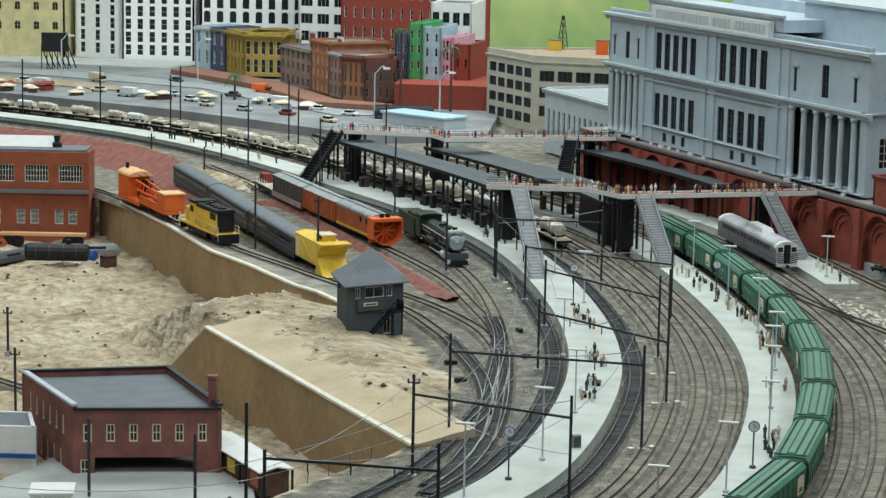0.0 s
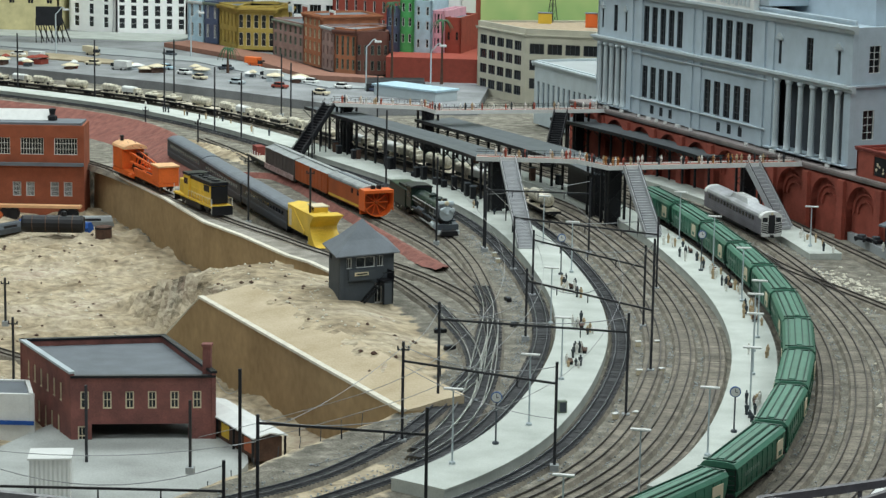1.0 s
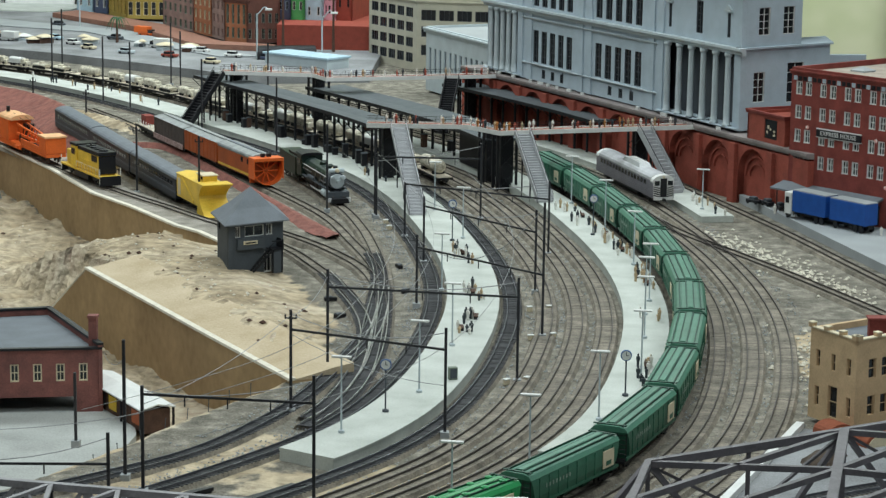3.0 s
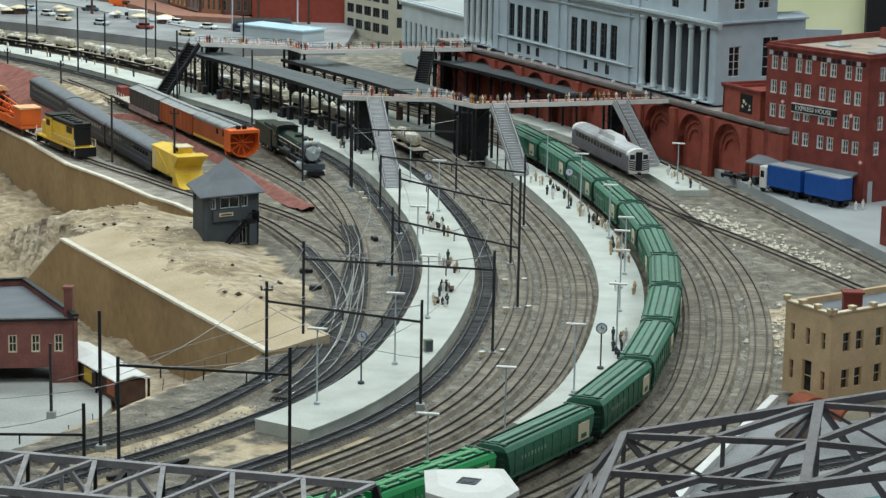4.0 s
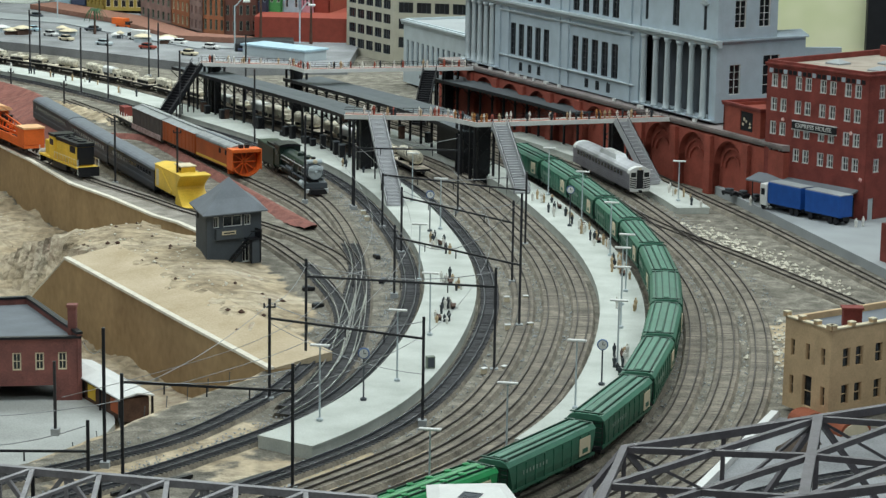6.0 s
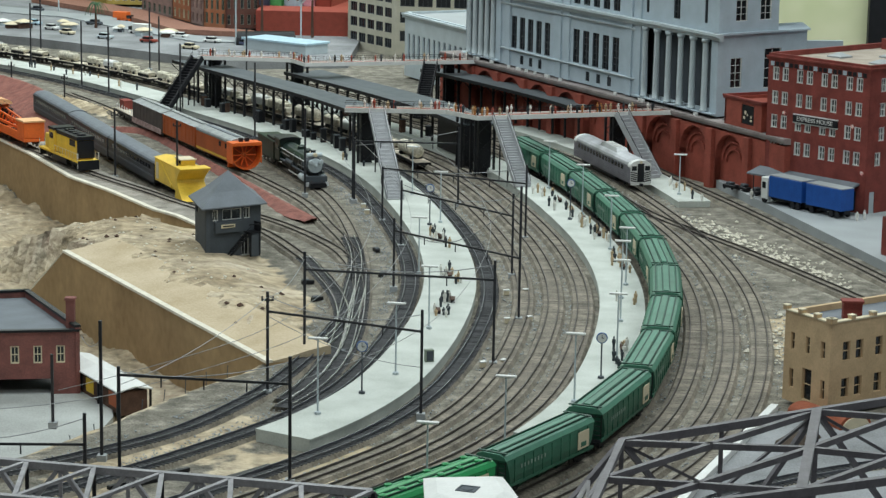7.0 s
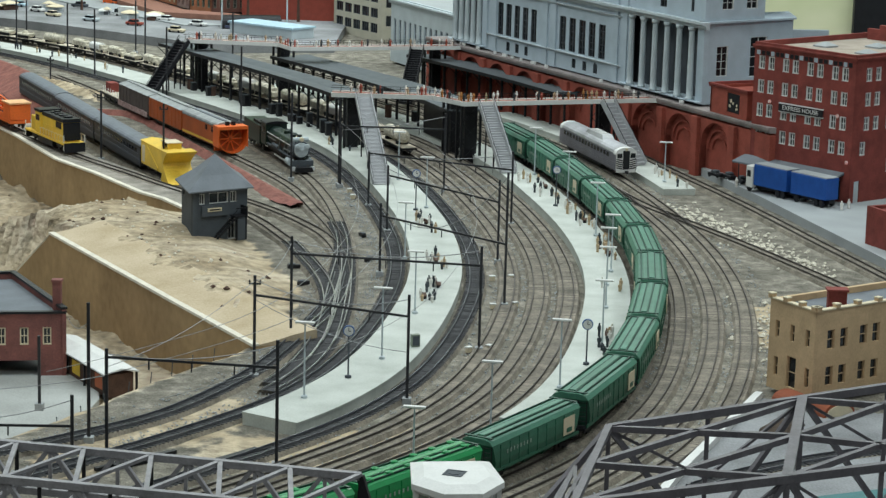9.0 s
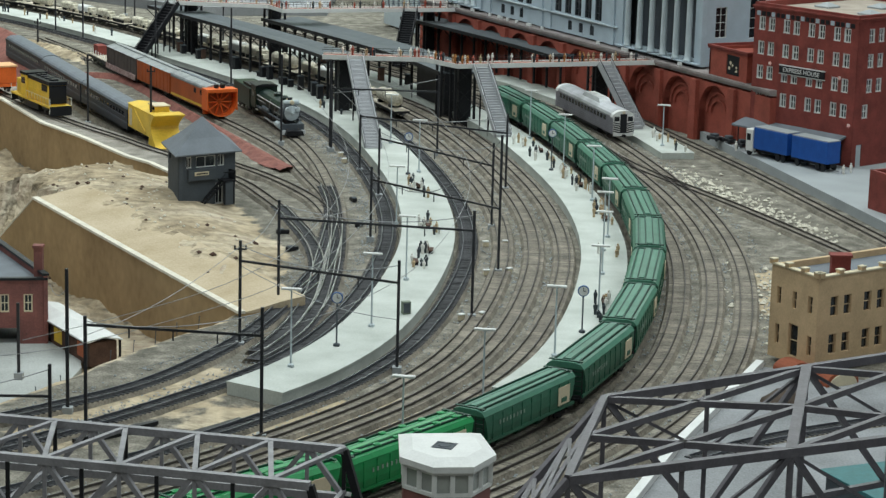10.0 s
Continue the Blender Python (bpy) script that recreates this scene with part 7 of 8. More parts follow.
def on_path(pts, n, spread, z, picks, lo=0.0, hi=1.0):
    line = [Vector(p) for p in pts]
    fine = resample(line, 0.004)
    for _ in range(n):
        i = int((lo + (hi - lo) * random.random()) * (len(fine) - 2))
        t = (fine[i + 1] - fine[i]).normalized()
        u = random.uniform(-spread, spread)
        figurine((fine[i].x + t.y * u, fine[i].y - t.x * u), z, TINTS[random.choice(picks)])


on_path(B2, 40, 0.013, 0.1241, (0, 0, 1, 2, 2, 3, 3, 4), 0.12, 0.70)
on_path(B2, 16, 0.013, 0.1241, (0, 3, 2, 4, 2), 0.70, 0.97)
on_path(B1, 42, 0.013, 0.1241, (0, 3, 2, 4, 0, 2), 0.02, 0.98)
for s0, s1, d0, d1, n in ((1.95, 2.10, -0.050, -0.026, 11), (2.16, 2.30, -0.055, -0.02, 10), (2.48, 2.62, -0.06, -0.02, 11), (1.70, 1.86, 0.222, 0.248, 9), (2.02, 2.10, 0.215, 0.245, 4), (2.25, 2.42, 0.225, 0.252, 14),
                          (2.50, 2.75, 0.225, 0.252, 17), (2.80, 3.0, 0.205, 0.25, 15), (2.90, 3.05, 0.48, 0.53, 7), (3.05, 3.20, 0.50, 0.53, 5), (4.5, 5.3, -0.06, -0.02, 14), (3.3, 3.5, -0.06, -0.02, 6)):
    for _ in range(n):
        p, t = main_at(random.uniform(s0, s1), random.uniform(d0, d1))
        figurine((p.x, p.y), 0.0061 if d0 > 0.4 else 0.0101, TINTS[random.choice((0, 0, 2, 2, 3, 3, 0))], random.random() < 0.3)
for p in ((0.800, 3.545), (0.630, 3.755), (0.815, 3.56)):
    figurine(p, 0.0101, TINTS[2])


def bench(p, ang, z=0.0101):
    o = thing("platform_bench", "low dark bench with luggage on the platform", "bench", pose(p[0], p[1], z, 0, 0, ang), "platform benches")
    part("seat", boxes((-0.011, 0.011, -0.0035, 0.0035, 0.0042, 0.0055)), RUST, o)
    part("backrest", boxes((-0.011, 0.011, 0.003, 0.004, 0.006, 0.0105)), RUST, o)
    for x in (-0.009, 0.009):
        part("leg", boxes((x - 0.0008, x + 0.0008, -0.003, 0.003, 0, 0.0041)), BLACKSTEEL, o)


for s, d in ((1.98, -0.045), (2.06, -0.030), (2.24, -0.04), (2.55, -0.035), (2.32, 0.243), (2.58, 0.243), (2.72, 0.243), (2.9, 0.24), (1.80, 0.238)):
    p, t = main_at(s, d)
    bench((p.x, p.y), math.degrees(math.atan2(t.y, t.x)) + random.uniform(-20, 20))


def planter(p, z):
    o = thing("platform_cabinet", "small grey-green cabinet on the platform", "cabinet", pose(p[0], p[1], z, 0, 0, 20))
    part("body", boxes((-0.006, 0.006, -0.004, 0.004, 0, 0.017)), PALEGREEN, o, bevel=0.0006)
    part("door", boxes((-0.0045, 0.0045, -0.0045, -0.0041, 0.002, 0.015)), DKGREY, o)


PALEGREEN = mat("weathered_green", (0.22, 0.26, 0.21), 0.7)
p = main_at(1.68, -0.012)[0]
planter((p.x, p.y), 0.0101)


# switch machines and sleepers lying by the tracks
def switch_box(p, ang):
    o = thing("switch_machine", "small black switch machine beside the rails", "switch machine", pose(p[0], p[1], -0.006, 0, 0, ang), "switch machines")
    part("case", boxes((-0.010, 0.010, -0.004, 0.004, 0, 0.006)), BLACKSTEEL, o, bevel=0.0006)
    part("lid", boxes((-0.0085, 0.002, -0.0035, 0.0035, 0.0061, 0.0075)), DKGREY, o)


for x, y, a in ((-0.145, 2.98, 20), (-0.075, 3.10, 60), (-0.03, 3.05, 70), (-0.12, 2.86, 45), (-0.055, 2.52, 70), (-0.06, 2.74, 80), (-0.052, 3.25, 110), (0.0, 3.48, 100), (-0.09, 2.62, 60), (0.02, 3.62, 100)):
    switch_box((x, y), a)
for x, y, a in ((-0.125, 1.93, 50), (-0.235, 1.90, 48)):
    o = thing("sleeper_stack", "stack of black sleepers lying beside the track", "sleepers", pose(x, y, -0.009, 0, 0, a), "sleeper stacks")
    for k in range(6):
        b = new("sleeper", shared(("sleeper", 1), lambda: boxes((-0.045, 0.045, -0.0026, 0.0026, 0, 0.0045)), BLACKSTEEL))
        b.parent, b.location = o, (random.uniform(-0.015, 0.015), -0.008 + 0.0056 * (k % 4), 0.0046 * (k // 4))
        b.rotation_euler = (0, 0, random.uniform(-0.06, 0.06))


def signal(p):
    o = thing("signal_post", "pale signal box on the ballast by a mast", "signal", pose(p[0], p[1], -0.006, 0, 0, random.uniform(0, 90)), "trackside boxes")
    part("base", boxes((-0.004, 0.004, -0.003, 0.003, 0, 0.007)), CREAM, o, bevel=0.0005)
    part("lid", boxes((-0.0046, 0.0046, -0.0036, 0.0036, 0.0071, 0.0085)), WHITE, o)


for p in ((0.172, 2.735), (0.205, 2.75), (0.17, 2.93), (0.20, 2.94), (-0.09, 3.60), (-0.1, 3.66), (0.14, 2.465), (0.168, 2.48)):
    signal(p)


# stones scattered over sand and beside the sidings
def stones(name, label, cat, spots, material, lo, hi):
    bm = bmesh.new()
    for x, y, z in spots:
        r = random.uniform(lo, hi)
        a = [random.uniform(0.7, 1.3) for _ in range(6)]
        c = Vector((x, y, z + r * 0.3))
        v = [bm.verts.new(c + Vector(d) * r * k) for d, k in zip(((1, 0, 0), (-1, 0, 0), (0, 1, 0), (0, -1, 0), (0, 0, 0.7), (0, 0, -0.7)), a)]
        for f in ((0, 2, 4), (2, 1, 4), (1, 3, 4), (3, 0, 4), (2, 0, 5), (1, 2, 5), (3, 1, 5), (0, 3, 5)):
            bm.faces.new([v[i] for i in f])
    tagged(new(name, mesh_of(name, bm, material)), label, cat, kind="stuff")


random.seed(31)
dark, pale = [], []
for _ in range(1500):
    x, y = random.uniform(-1.7, -0.1), random.uniform(2.5, 4.75)
    if in_poly(x, y, PIT) and y > 2.9 and line_dist(x, y, UPPER) > 0.05:
        (dark if random.random() < 0.25 else pale).append((x, y, ground_z(x, y)))
for _ in range(420):
    x, y = random.uniform(-0.6, -0.1), random.uniform(2.5, 3.5)
    if inner(x, y, MOUND) > 0.03:
        (dark if random.random() < 0.18 else pale).append((x, y, ground_z(x, y)))
stones("dark_scrub", "small dark scrub and stones on the sand", "scrub", dark, RUST, 0.0018, 0.0052)
stones("pale_stones", "small pale stones on the sand", "stones", pale, CAP, 0.0010, 0.0034)
rub = []
for _ in range(420):
    f = random.random()
    x, y = 0.50 + 0.20 * f + random.gauss(0, 0.022), 3.62 - 0.55 * f + random.gauss(0, 0.03)
    rub.append((x, y, -0.0062))
for _ in range(160):
    x, y = random.gauss(0.56, 0.03), random.gauss(2.62, 0.10)
    rub.append((x, y, -0.0062))
stones("pale_rubble", "pale rubble strewn beside the sidings", "rubble", rub, CAP, 0.0015, 0.005)
grit = []
for _ in range(5200):
    s, d = random.uniform(0.7, 3.2), random.choice((-0.14, -0.133, -0.075 - 0.055, 0.048, 0.097, 0.143, 0.31, 0.357, 0.405, 0.46, -0.22)) + random.gauss(0, 0.008)
    p = main_at(s, d)[0]
    grit.append((p.x, p.y, -0.0058))
stones("ballast_grit", "loose grey ballast stones between the tracks", "ballast", grit, PAVING, 0.0008, 0.002)


# junk in the pit
def scrap_boiler():
    o = thing("scrap_boiler", "dark rusty scrap locomotive boiler lying on the sand", "scrap", pose(-1.14, 4.47, -0.125, 0, 0, 5))
    part("shell", lathe(bmesh.new(), [(0.018, -0.075), (0.020, -0.07), (0.020, 0.06), (0.017, 0.065)], 14, pose(0, 0, 0.012, 0, 90)), BLACKSTEEL, o)
    for x in (-0.05, -0.02, 0.01, 0.04):
        part("band", lathe(bmesh.new(), [(0.0208, -0.001), (0.0208, 0.001)], 14, pose(x, 0, 0.012, 0, 90)), RUST, o)
    part("dome", lathe(bmesh.new(), [(0.007, 0.030), (0.006, 0.040), (0.003, 0.042)], 10, pose(0.02, 0, 0)), BLACKSTEEL, o)


scrap_boiler()
o = thing("scrap_tank", "upright rusty brown tank beside the tan wall", "tank", pose(-1.03, 4.47, -0.150))
part("shell", lathe(bmesh.new(), [(0.019, 0), (0.019, 0.034), (0.015, 0.036)], 14), RUST, o)
part("rim", lathe(bmesh.new(), [(0.0196, 0.03), (0.0196, 0.033)], 14), BLACKSTEEL, o)
for x, y, a, pnt, lab in ((-1.21, 4.60, 20, BLUE, "blue scrapped car body in the sand yard"), (-1.13, 4.58, -10, BLUE, "faded blue scrapped car body in the sand yard"), (-1.345, 4.66, 80, RUSTORANGE, "orange scrapped cab in the sand yard"), (-1.10, 4.66, 15, PAVING, "grey scrapped wagon body in the sand yard"), (-1.27, 4.53, 60, DKGREY, "dark scrapped machinery in the sand yard")):
    o = thing("scrapped_vehicle", lab, "scrap", pose(x, y, -0.148, 0, 0, a), "scrap in the sand yard")
    part("hull", profile_body([(-0.014, 0), (-0.016, 0.012), (-0.010, 0.022), (0.010, 0.022), (0.016, 0.012), (0.014, 0)], -0.045, 0.045, -0.006), pnt, o)
    part("window_gap", boxes((-0.02, 0.02, -0.0152, -0.0122, 0.0135, 0.019)), BLACKSTEEL, o)
o = thing("flat_trailer", "long pale orange flat trailer by the works", "trailer", pose(-1.24, 4.715, -0.148, 0, 0, 4))
part("deck", boxes((-0.10, 0.10, -0.012, 0.012, 0.03, 0.036)), CREAMORANGE, o)
for x in (-0.08, -0.06, 0.06, 0.08):
    part("wheel", lathe(bmesh.new(), [(0.014, -0.01), (0.015, 0.01)], 12, pose(x, 0, 0.0148, 90)), BLACKSTEEL, o)
# loading shed beside the brick building
o = thing("loading_shed", "long loading shed with a white roof over dark wagons", "shed", pose(-0.408, 2.615, -0.100, 0, 0, -57.6))
part("roof", profile_body([(-0.027, 0.034), (0, 0.040), (0.027, 0.034), (0.027, 0.036), (0, 0.042), (-0.027, 0.036)], -0.115, 0.115), WHITE, o, "white pitched roof")
part("body", boxes((-0.11, 0.11, -0.020, 0.020, 0.0, 0.033)), RUST, o)
for k in range(5):
    part("side_panel", boxes((-0.10 + 0.042 * k, -0.072 + 0.042 * k, -0.0208, -0.0202, 0.008, 0.028)), (RUSTORANGE, DKGREY, YELLOW, RUST, RUSTORANGE)[k], o)
for x in (-0.11, -0.04, 0.04, 0.11):
    for y in (-0.025, 0.025):
        part("post", boxes((x - 0.0014, x + 0.0014, y - 0.0014, y + 0.0014, 0, 0.034)), BLACKSTEEL, o)
# picket posts along the bank
for k in range(9):
    p = Vector((-0.36, 2.09)).lerp(Vector((-0.175, 2.40)), k / 8)
    o = thing("fence_post", "thin leaning wire fence post on the sand bank", "fence post", pose(p.x - 0.03, p.y + 0.015, ground_z(p.x - 0.03, p.y + 0.015) - 0.002, random.uniform(-6, 6), random.uniform(-6, 6)), "fence posts on the bank")
    part("post", rod(bmesh.new(), (0, 0, 0), (0, 0, 0.022), 0.0006, 5), DKGREY, o)
    part("insulator", rod(bmesh.new(), (0, 0, 0.0221), (0, 0, 0.0235), 0.0009, 5), DKGREY, o)
o = thing("timber_plank", "pale timber plank lying on the bank by the tan wall", "plank", pose(-0.24, 2.53, ground_z(-0.24, 2.53) + 0.002, 0, 0, 12))
part("board", boxes((-0.05, 0.05, -0.004, 0.004, 0, 0.003)), CREAM, o)
for x, y in ((0.60, 3.86), (0.625, 3.84), (0.645, 3.80)):
    o = thing("dark_cart", "small dark vehicle parked by the arcade wall", "vehicle", pose(x, y, 0.0101, 0, 0, random.uniform(100, 140)), "dark vehicles by the wall")
    part("body", boxes((-0.016, 0.016, -0.007, 0.007, 0.003, 0.009)), BLACKSTEEL, o, bevel=0.001)
    part("cabin", boxes((-0.006, 0.008, -0.006, 0.006, 0.0091, 0.014)), DKGREY, o, bevel=0.001)
    for dx in (-0.010, 0.010):
        for dy in (-0.0065, 0.0065):
            part("wheel", lathe(bmesh.new(), [(0.003, -0.001), (0.003, 0.001)], 8, pose(dx, dy, 0.003, 90)), BLACKSTEEL, o)

# ---- foreground bridges ----


def truss_side(o, a, b, z0, z1, n, w, name="chord"):
    a, b = Vector(a), Vector(b)

    def at(f, z):
        p = a.lerp(b, f)
        return (p.x, p.y, z)

    for z, nm in ((z1, "top_chord"), (z0, "bottom_chord")):
        bm = bmesh.new()
        bar(bm, at(0, z), at(1, z), w, w)
        part(nm, bm, LATTICEGREY, o)
    for k in range(n):
        bm = bmesh.new()
        if k % 2:
            bar(bm, at(k / n, z1), at((k + 1) / n, z0), w * 0.7, w * 0.6)
        else:
            bar(bm, at(k / n, z0), at((k + 1) / n, z1), w * 0.7, w * 0.6)
        part("diagonal", bm, LATTICEGREY, o)
    for k in range(0, n + 1):
        bm = bmesh.new()
        bar(bm, at(k / n, z0), at(k / n, z1), w * 0.5, w * 0.5)
        part("vertical", bm, LATTICEGREY if k % 2 else BLACKSTEEL, o)


tb = thing("lattice_bridge", "long grey steel lattice bridge on black piers", "bridge")
LA, LB = Vector((-0.60, 1.342)), Vector((0.062, 1.210))
off = Vector((-0.020, -0.094))
truss_side(tb, LA, LB, 0.160, 0.2, 22, 0.0062)
truss_side(tb, LA + off, LB + off, 0.160, 0.2, 22, 0.0062)
for k in range(12):
    p, q = LA.lerp(LB, k / 11), LA.lerp(LB, k / 11) + off
    bm = bmesh.new()
    bar(bm, (p.x, p.y, 0.164), (q.x, q.y, 0.164), 0.004, 0.005)
    part("floor_beam", bm, LATTICEGREY, tb)
for k in range(11):
    f, g, h = k / 11, (k + 0.5) / 11, (k + 1) / 11
    for a, b in ((LA.lerp(LB, f), LA.lerp(LB, g) + off), (LA.lerp(LB, g) + off, LA.lerp(LB, h))):
        bm = bmesh.new()
        bar(bm, (a.x, a.y, 0.2015), (b.x, b.y, 0.2015), 0.0042, 0.0028)
        part("top_lateral", bm, LATTICEGREY, tb)
for p in (LB, LB + off, LA, LA + off):
    part("pier", boxes((p.x - 0.006, p.x + 0.006, p.y - 0.006, p.y + 0.006, -0.012, 0.163)), BLACKSTEEL, tb)
for p in (LB, LB + off):
    bm = bmesh.new()
    bar(bm, (p.x, p.y, 0.2), (p.x + 0.024, p.y - 0.004, 0.120), 0.006, 0.006)
    bar(bm, (p.x + 0.024, p.y - 0.004, 0.120), (p.x, p.y, 0.06), 0.006, 0.006)
    part("end_post", bm, BLACKSTEEL, tb)

rb = thing("through_truss_bridge", "large grey steel through-truss bridge over the street", "bridge")
N1, N3, M1, M3 = Vector((0.277, 1.380)), Vector((0.239, 1.150)), Vector((0.467, 1.502)), Vector((0.422, 1.242))
Q1, Q3 = M1 + (M1 - N1) * 0.95, M3 + (M3 - N3) * 0.95
ZT, ZB = 0.2, 0.075


def strut(a, b, za, zb, w, h, nm):
    bm = bmesh.new()
    bar(bm, (a.x, a.y, za), (b.x, b.y, zb), w, h)
    return part(nm, bm, TRUSSGREY, rb)


for a, b in ((N1, M1), (M1, Q1), (N3, M3), (M3, Q3)):
    strut(a, b, ZT, ZT, 0.0066, 0.0075, "top_chord")
    strut(a, b, ZB, ZB, 0.0055, 0.0055, "bottom_chord")
for a, b, w in ((N1, N3, 0.0062), (M1, M3, 0.0092), (Q1, Q3, 0.0092)):
    strut(a, b, ZT + 0.001, ZT + 0.001, w, 0.006, "portal_strut")
N2, M2, Q2 = (N1 + N3) / 2, (M1 + M3) / 2, (Q1 + Q3) / 2
for a, b in ((N1, M2), (N2, M1), (N2, M3), (N3, M2), (M1, Q2), (M2, Q1), (M2, Q3), (M3, Q2)):
    strut(a, b, ZT, ZT, 0.0052, 0.0055, "top_brace")
for a, b in ((N1, M1), (M1, Q1), (N3, M3), (M3, Q3)):
    strut(a, (a + b) / 2, ZT, ZB, 0.0048, 0.0052, "diagonal")
    strut(b, (a + b) / 2, ZT, ZB, 0.0048, 0.0052, "diagonal")
    m = (a + b) / 2
    strut(m, m, ZB, ZT - 0.003, 0.004, 0.004, "hanger")
for a, b in ((N1, N1 - (M1 - N1) * 0.62), (N3, N3 - (M3 - N3) * 0.62)):
    strut(a, b, ZT, ZB, 0.0055, 0.006, "end_post")
    strut(b, a, ZB, ZB, 0.0055, 0.0055, "bottom_chord")
    strut(a, a, ZB, ZT - 0.003, 0.004, 0.004, "hanger")
    part("pier", boxes((b.x - 0.009, b.x + 0.009, b.y - 0.009, b.y + 0.009, -0.012, ZB - 0.003)), PAVING, rb)
for p in (M1, M3, Q1, Q3):
    strut(p, p, ZB, ZT - 0.003, 0.005, 0.005, "hanger")
    strut(p, p, -0.012, ZB - 0.003, 0.009, 0.009, "column")

# lattice between the two sloping end posts
E1, E3 = N1 - (M1 - N1) * 0.62, N3 - (M3 - N3) * 0.62
for k in range(4):
    f, g = k / 4, (k + 1) / 4
    p, q = N1.lerp(E1, f), N3.lerp(E3, g)
    u, v = N3.lerp(E3, f), N1.lerp(E1, g)
    strut(p, q, ZT + (ZB - ZT) * f, ZT + (ZB - ZT) * g, 0.0032, 0.0032, "portal_lattice")
    strut(u, v, ZT + (ZB - ZT) * f, ZT + (ZB - ZT) * g, 0.0032, 0.0032, "portal_lattice")
    strut(v, q, ZT + (ZB - ZT) * g, ZT + (ZB - ZT) * g, 0.0032, 0.0032, "portal_tie")
for a, b in ((N1, M1), (M1, Q1), (N3, M3), (M3, Q3)):
    m = (a + b) / 2
    strut(a, m, ZT - 0.001, (ZT + ZB) / 2, 0.0028, 0.0028, "sub_diagonal")
    strut(b, m, ZT - 0.001, (ZT + ZB) / 2, 0.0028, 0.0028, "sub_diagonal")

# small street beside the truss bridge
road = prism(bmesh.new(), [(0.30, 1.62), (0.385, 1.90), (0.515, 2.26), (0.66, 2.20), (1.2, 2.45), (1.2, 0.9), (0.30, 0.9)], -0.012, -0.002)
tagged(new("road", mesh_of("road", road, ROAD)), "pale grey street below the truss bridge", "road", kind="structure")
o = new("kerb_line", mesh_of("kerb_line", sweep(bmesh.new(), [Vector((0.30, 1.62)), Vector((0.385, 1.90)), Vector((0.515, 2.26))], [(-0.004, -0.010), (0.006, -0.010), (0.006, 0.006), (-0.004, 0.006)]), WHITE))
tagged(o, "white painted kerb along the street", "kerb", kind="structure")
track(own_line([(0.405, 1.860), (0.448, 1.907), (0.53, 1.970), (0.62, 2.022), (0.80, 2.11), (1.1, 2.25)]), "short siding in pale street paving below the truss bridge", DARKRAIL, 0.0004)
SOIL = mat("dark_soil", (0.075, 0.055, 0.042), 0.95, 0, 0.4, 60, 0.5)
o = thing("soil_heap", "low heap of dark soil on the grey street", "soil heap", pose(0.528, 2.112, -0.0019, 0, 0, 55))
bm = lathe(bmesh.new(), [(0.034, 0), (0.030, 0.004), (0.020, 0.009), (0.008, 0.012), (0.001, 0.0125)], 20)
for v in bm.verts:
    v.co.x *= 1.25 + 0.12 * math.sin(9 * v.co.y / 0.03)
    v.co.y *= 0.62 + 0.1 * math.sin(7 * v.co.x / 0.03)
part("heap", bm, SOIL, o)
tr_ = thing("teal_roofed_shed", "low dark shed with a teal roof beside the street", "shed", pose(0.62, 1.72, -0.002, 0, 0, 25))
part("body", boxes((-0.08, 0.08, -0.05, 0.05, 0, 0.03)), DKGREY, tr_)
part("roof", boxes((-0.085, 0.085, -0.055, 0.055, 0.0301, 0.034)), mat("teal_paint", (0.03, 0.16, 0.17), 0.6), tr_)

# control cabin with a white roof
cbn = thing("control_cabin", "hexagonal maroon cabin with wide windows and a white roof", "cabin", pose(0.138, 1.545, -0.004, 0, 0, 8))
HEX = [(-0.046, -0.022), (-0.018, -0.056), (0.020, -0.056), (0.046, -0.018), (0.040, 0.050), (-0.040, 0.050)]


def hexp(k, z0, z1, dz=1.0):
    return prism(bmesh.new(), [(x * k, y * k) for x, y in HEX], z0, z1)


part("body", hexp(0.90, -0.008, 0.072), MAROON, cbn)
part("sill", hexp(0.93, 0.0721, 0.0755), WHITE, cbn)
part("lintel", hexp(0.93, 0.0935, 0.0970), WHITE, cbn)
part("glazing", hexp(0.87, 0.0746, 0.097), CABGLASS, cbn, "wide tinted window band")
for k in range(6):
    a, b = Vector(HEX[k]) * 0.89, Vector(HEX[(k + 1) % 6]) * 0.89
    for f in (0.0, 0.5):
        p = a.lerp(b, f)
        part("mullion", boxes((p.x - 0.0022, p.x + 0.0022, p.y - 0.0022, p.y + 0.0022, 0.0746, 0.097)), WHITE, cbn)
bm = bmesh.new()
lo = [bm.verts.new((x, y, 0.0971)) for x, y in HEX]
mi = [bm.verts.new((x, y, 0.103)) for x, y in HEX]
hi = [bm.verts.new((x * 0.72, y * 0.72, 0.108)) for x, y in HEX]
for a, b in ((lo, mi), (mi, hi)):
    for i in range(6):
        bm.faces.new((a[i], a[(i + 1) % 6], b[(i + 1) % 6], b[i]))
bm.faces.new(hi)
bm.faces.new(lo[::-1])
roofp = part("roof", bm, WHITE, cbn, "white faceted roof")
part("roof_emblem", lathe(bmesh.new(), [(0.014, 0.1081), (0.014, 0.1088), (0.011, 0.1088), (0.011, 0.1083)], 4, pose(-0.002, -0.005, 0, 0, 0, 20)), DKGREY, roofp)
part("roof_emblem", lathe(bmesh.new(), [(0.006, 0.1081), (0.006, 0.1088)], 6, pose(-0.002, -0.005, 0)), DKGREY, roofp)

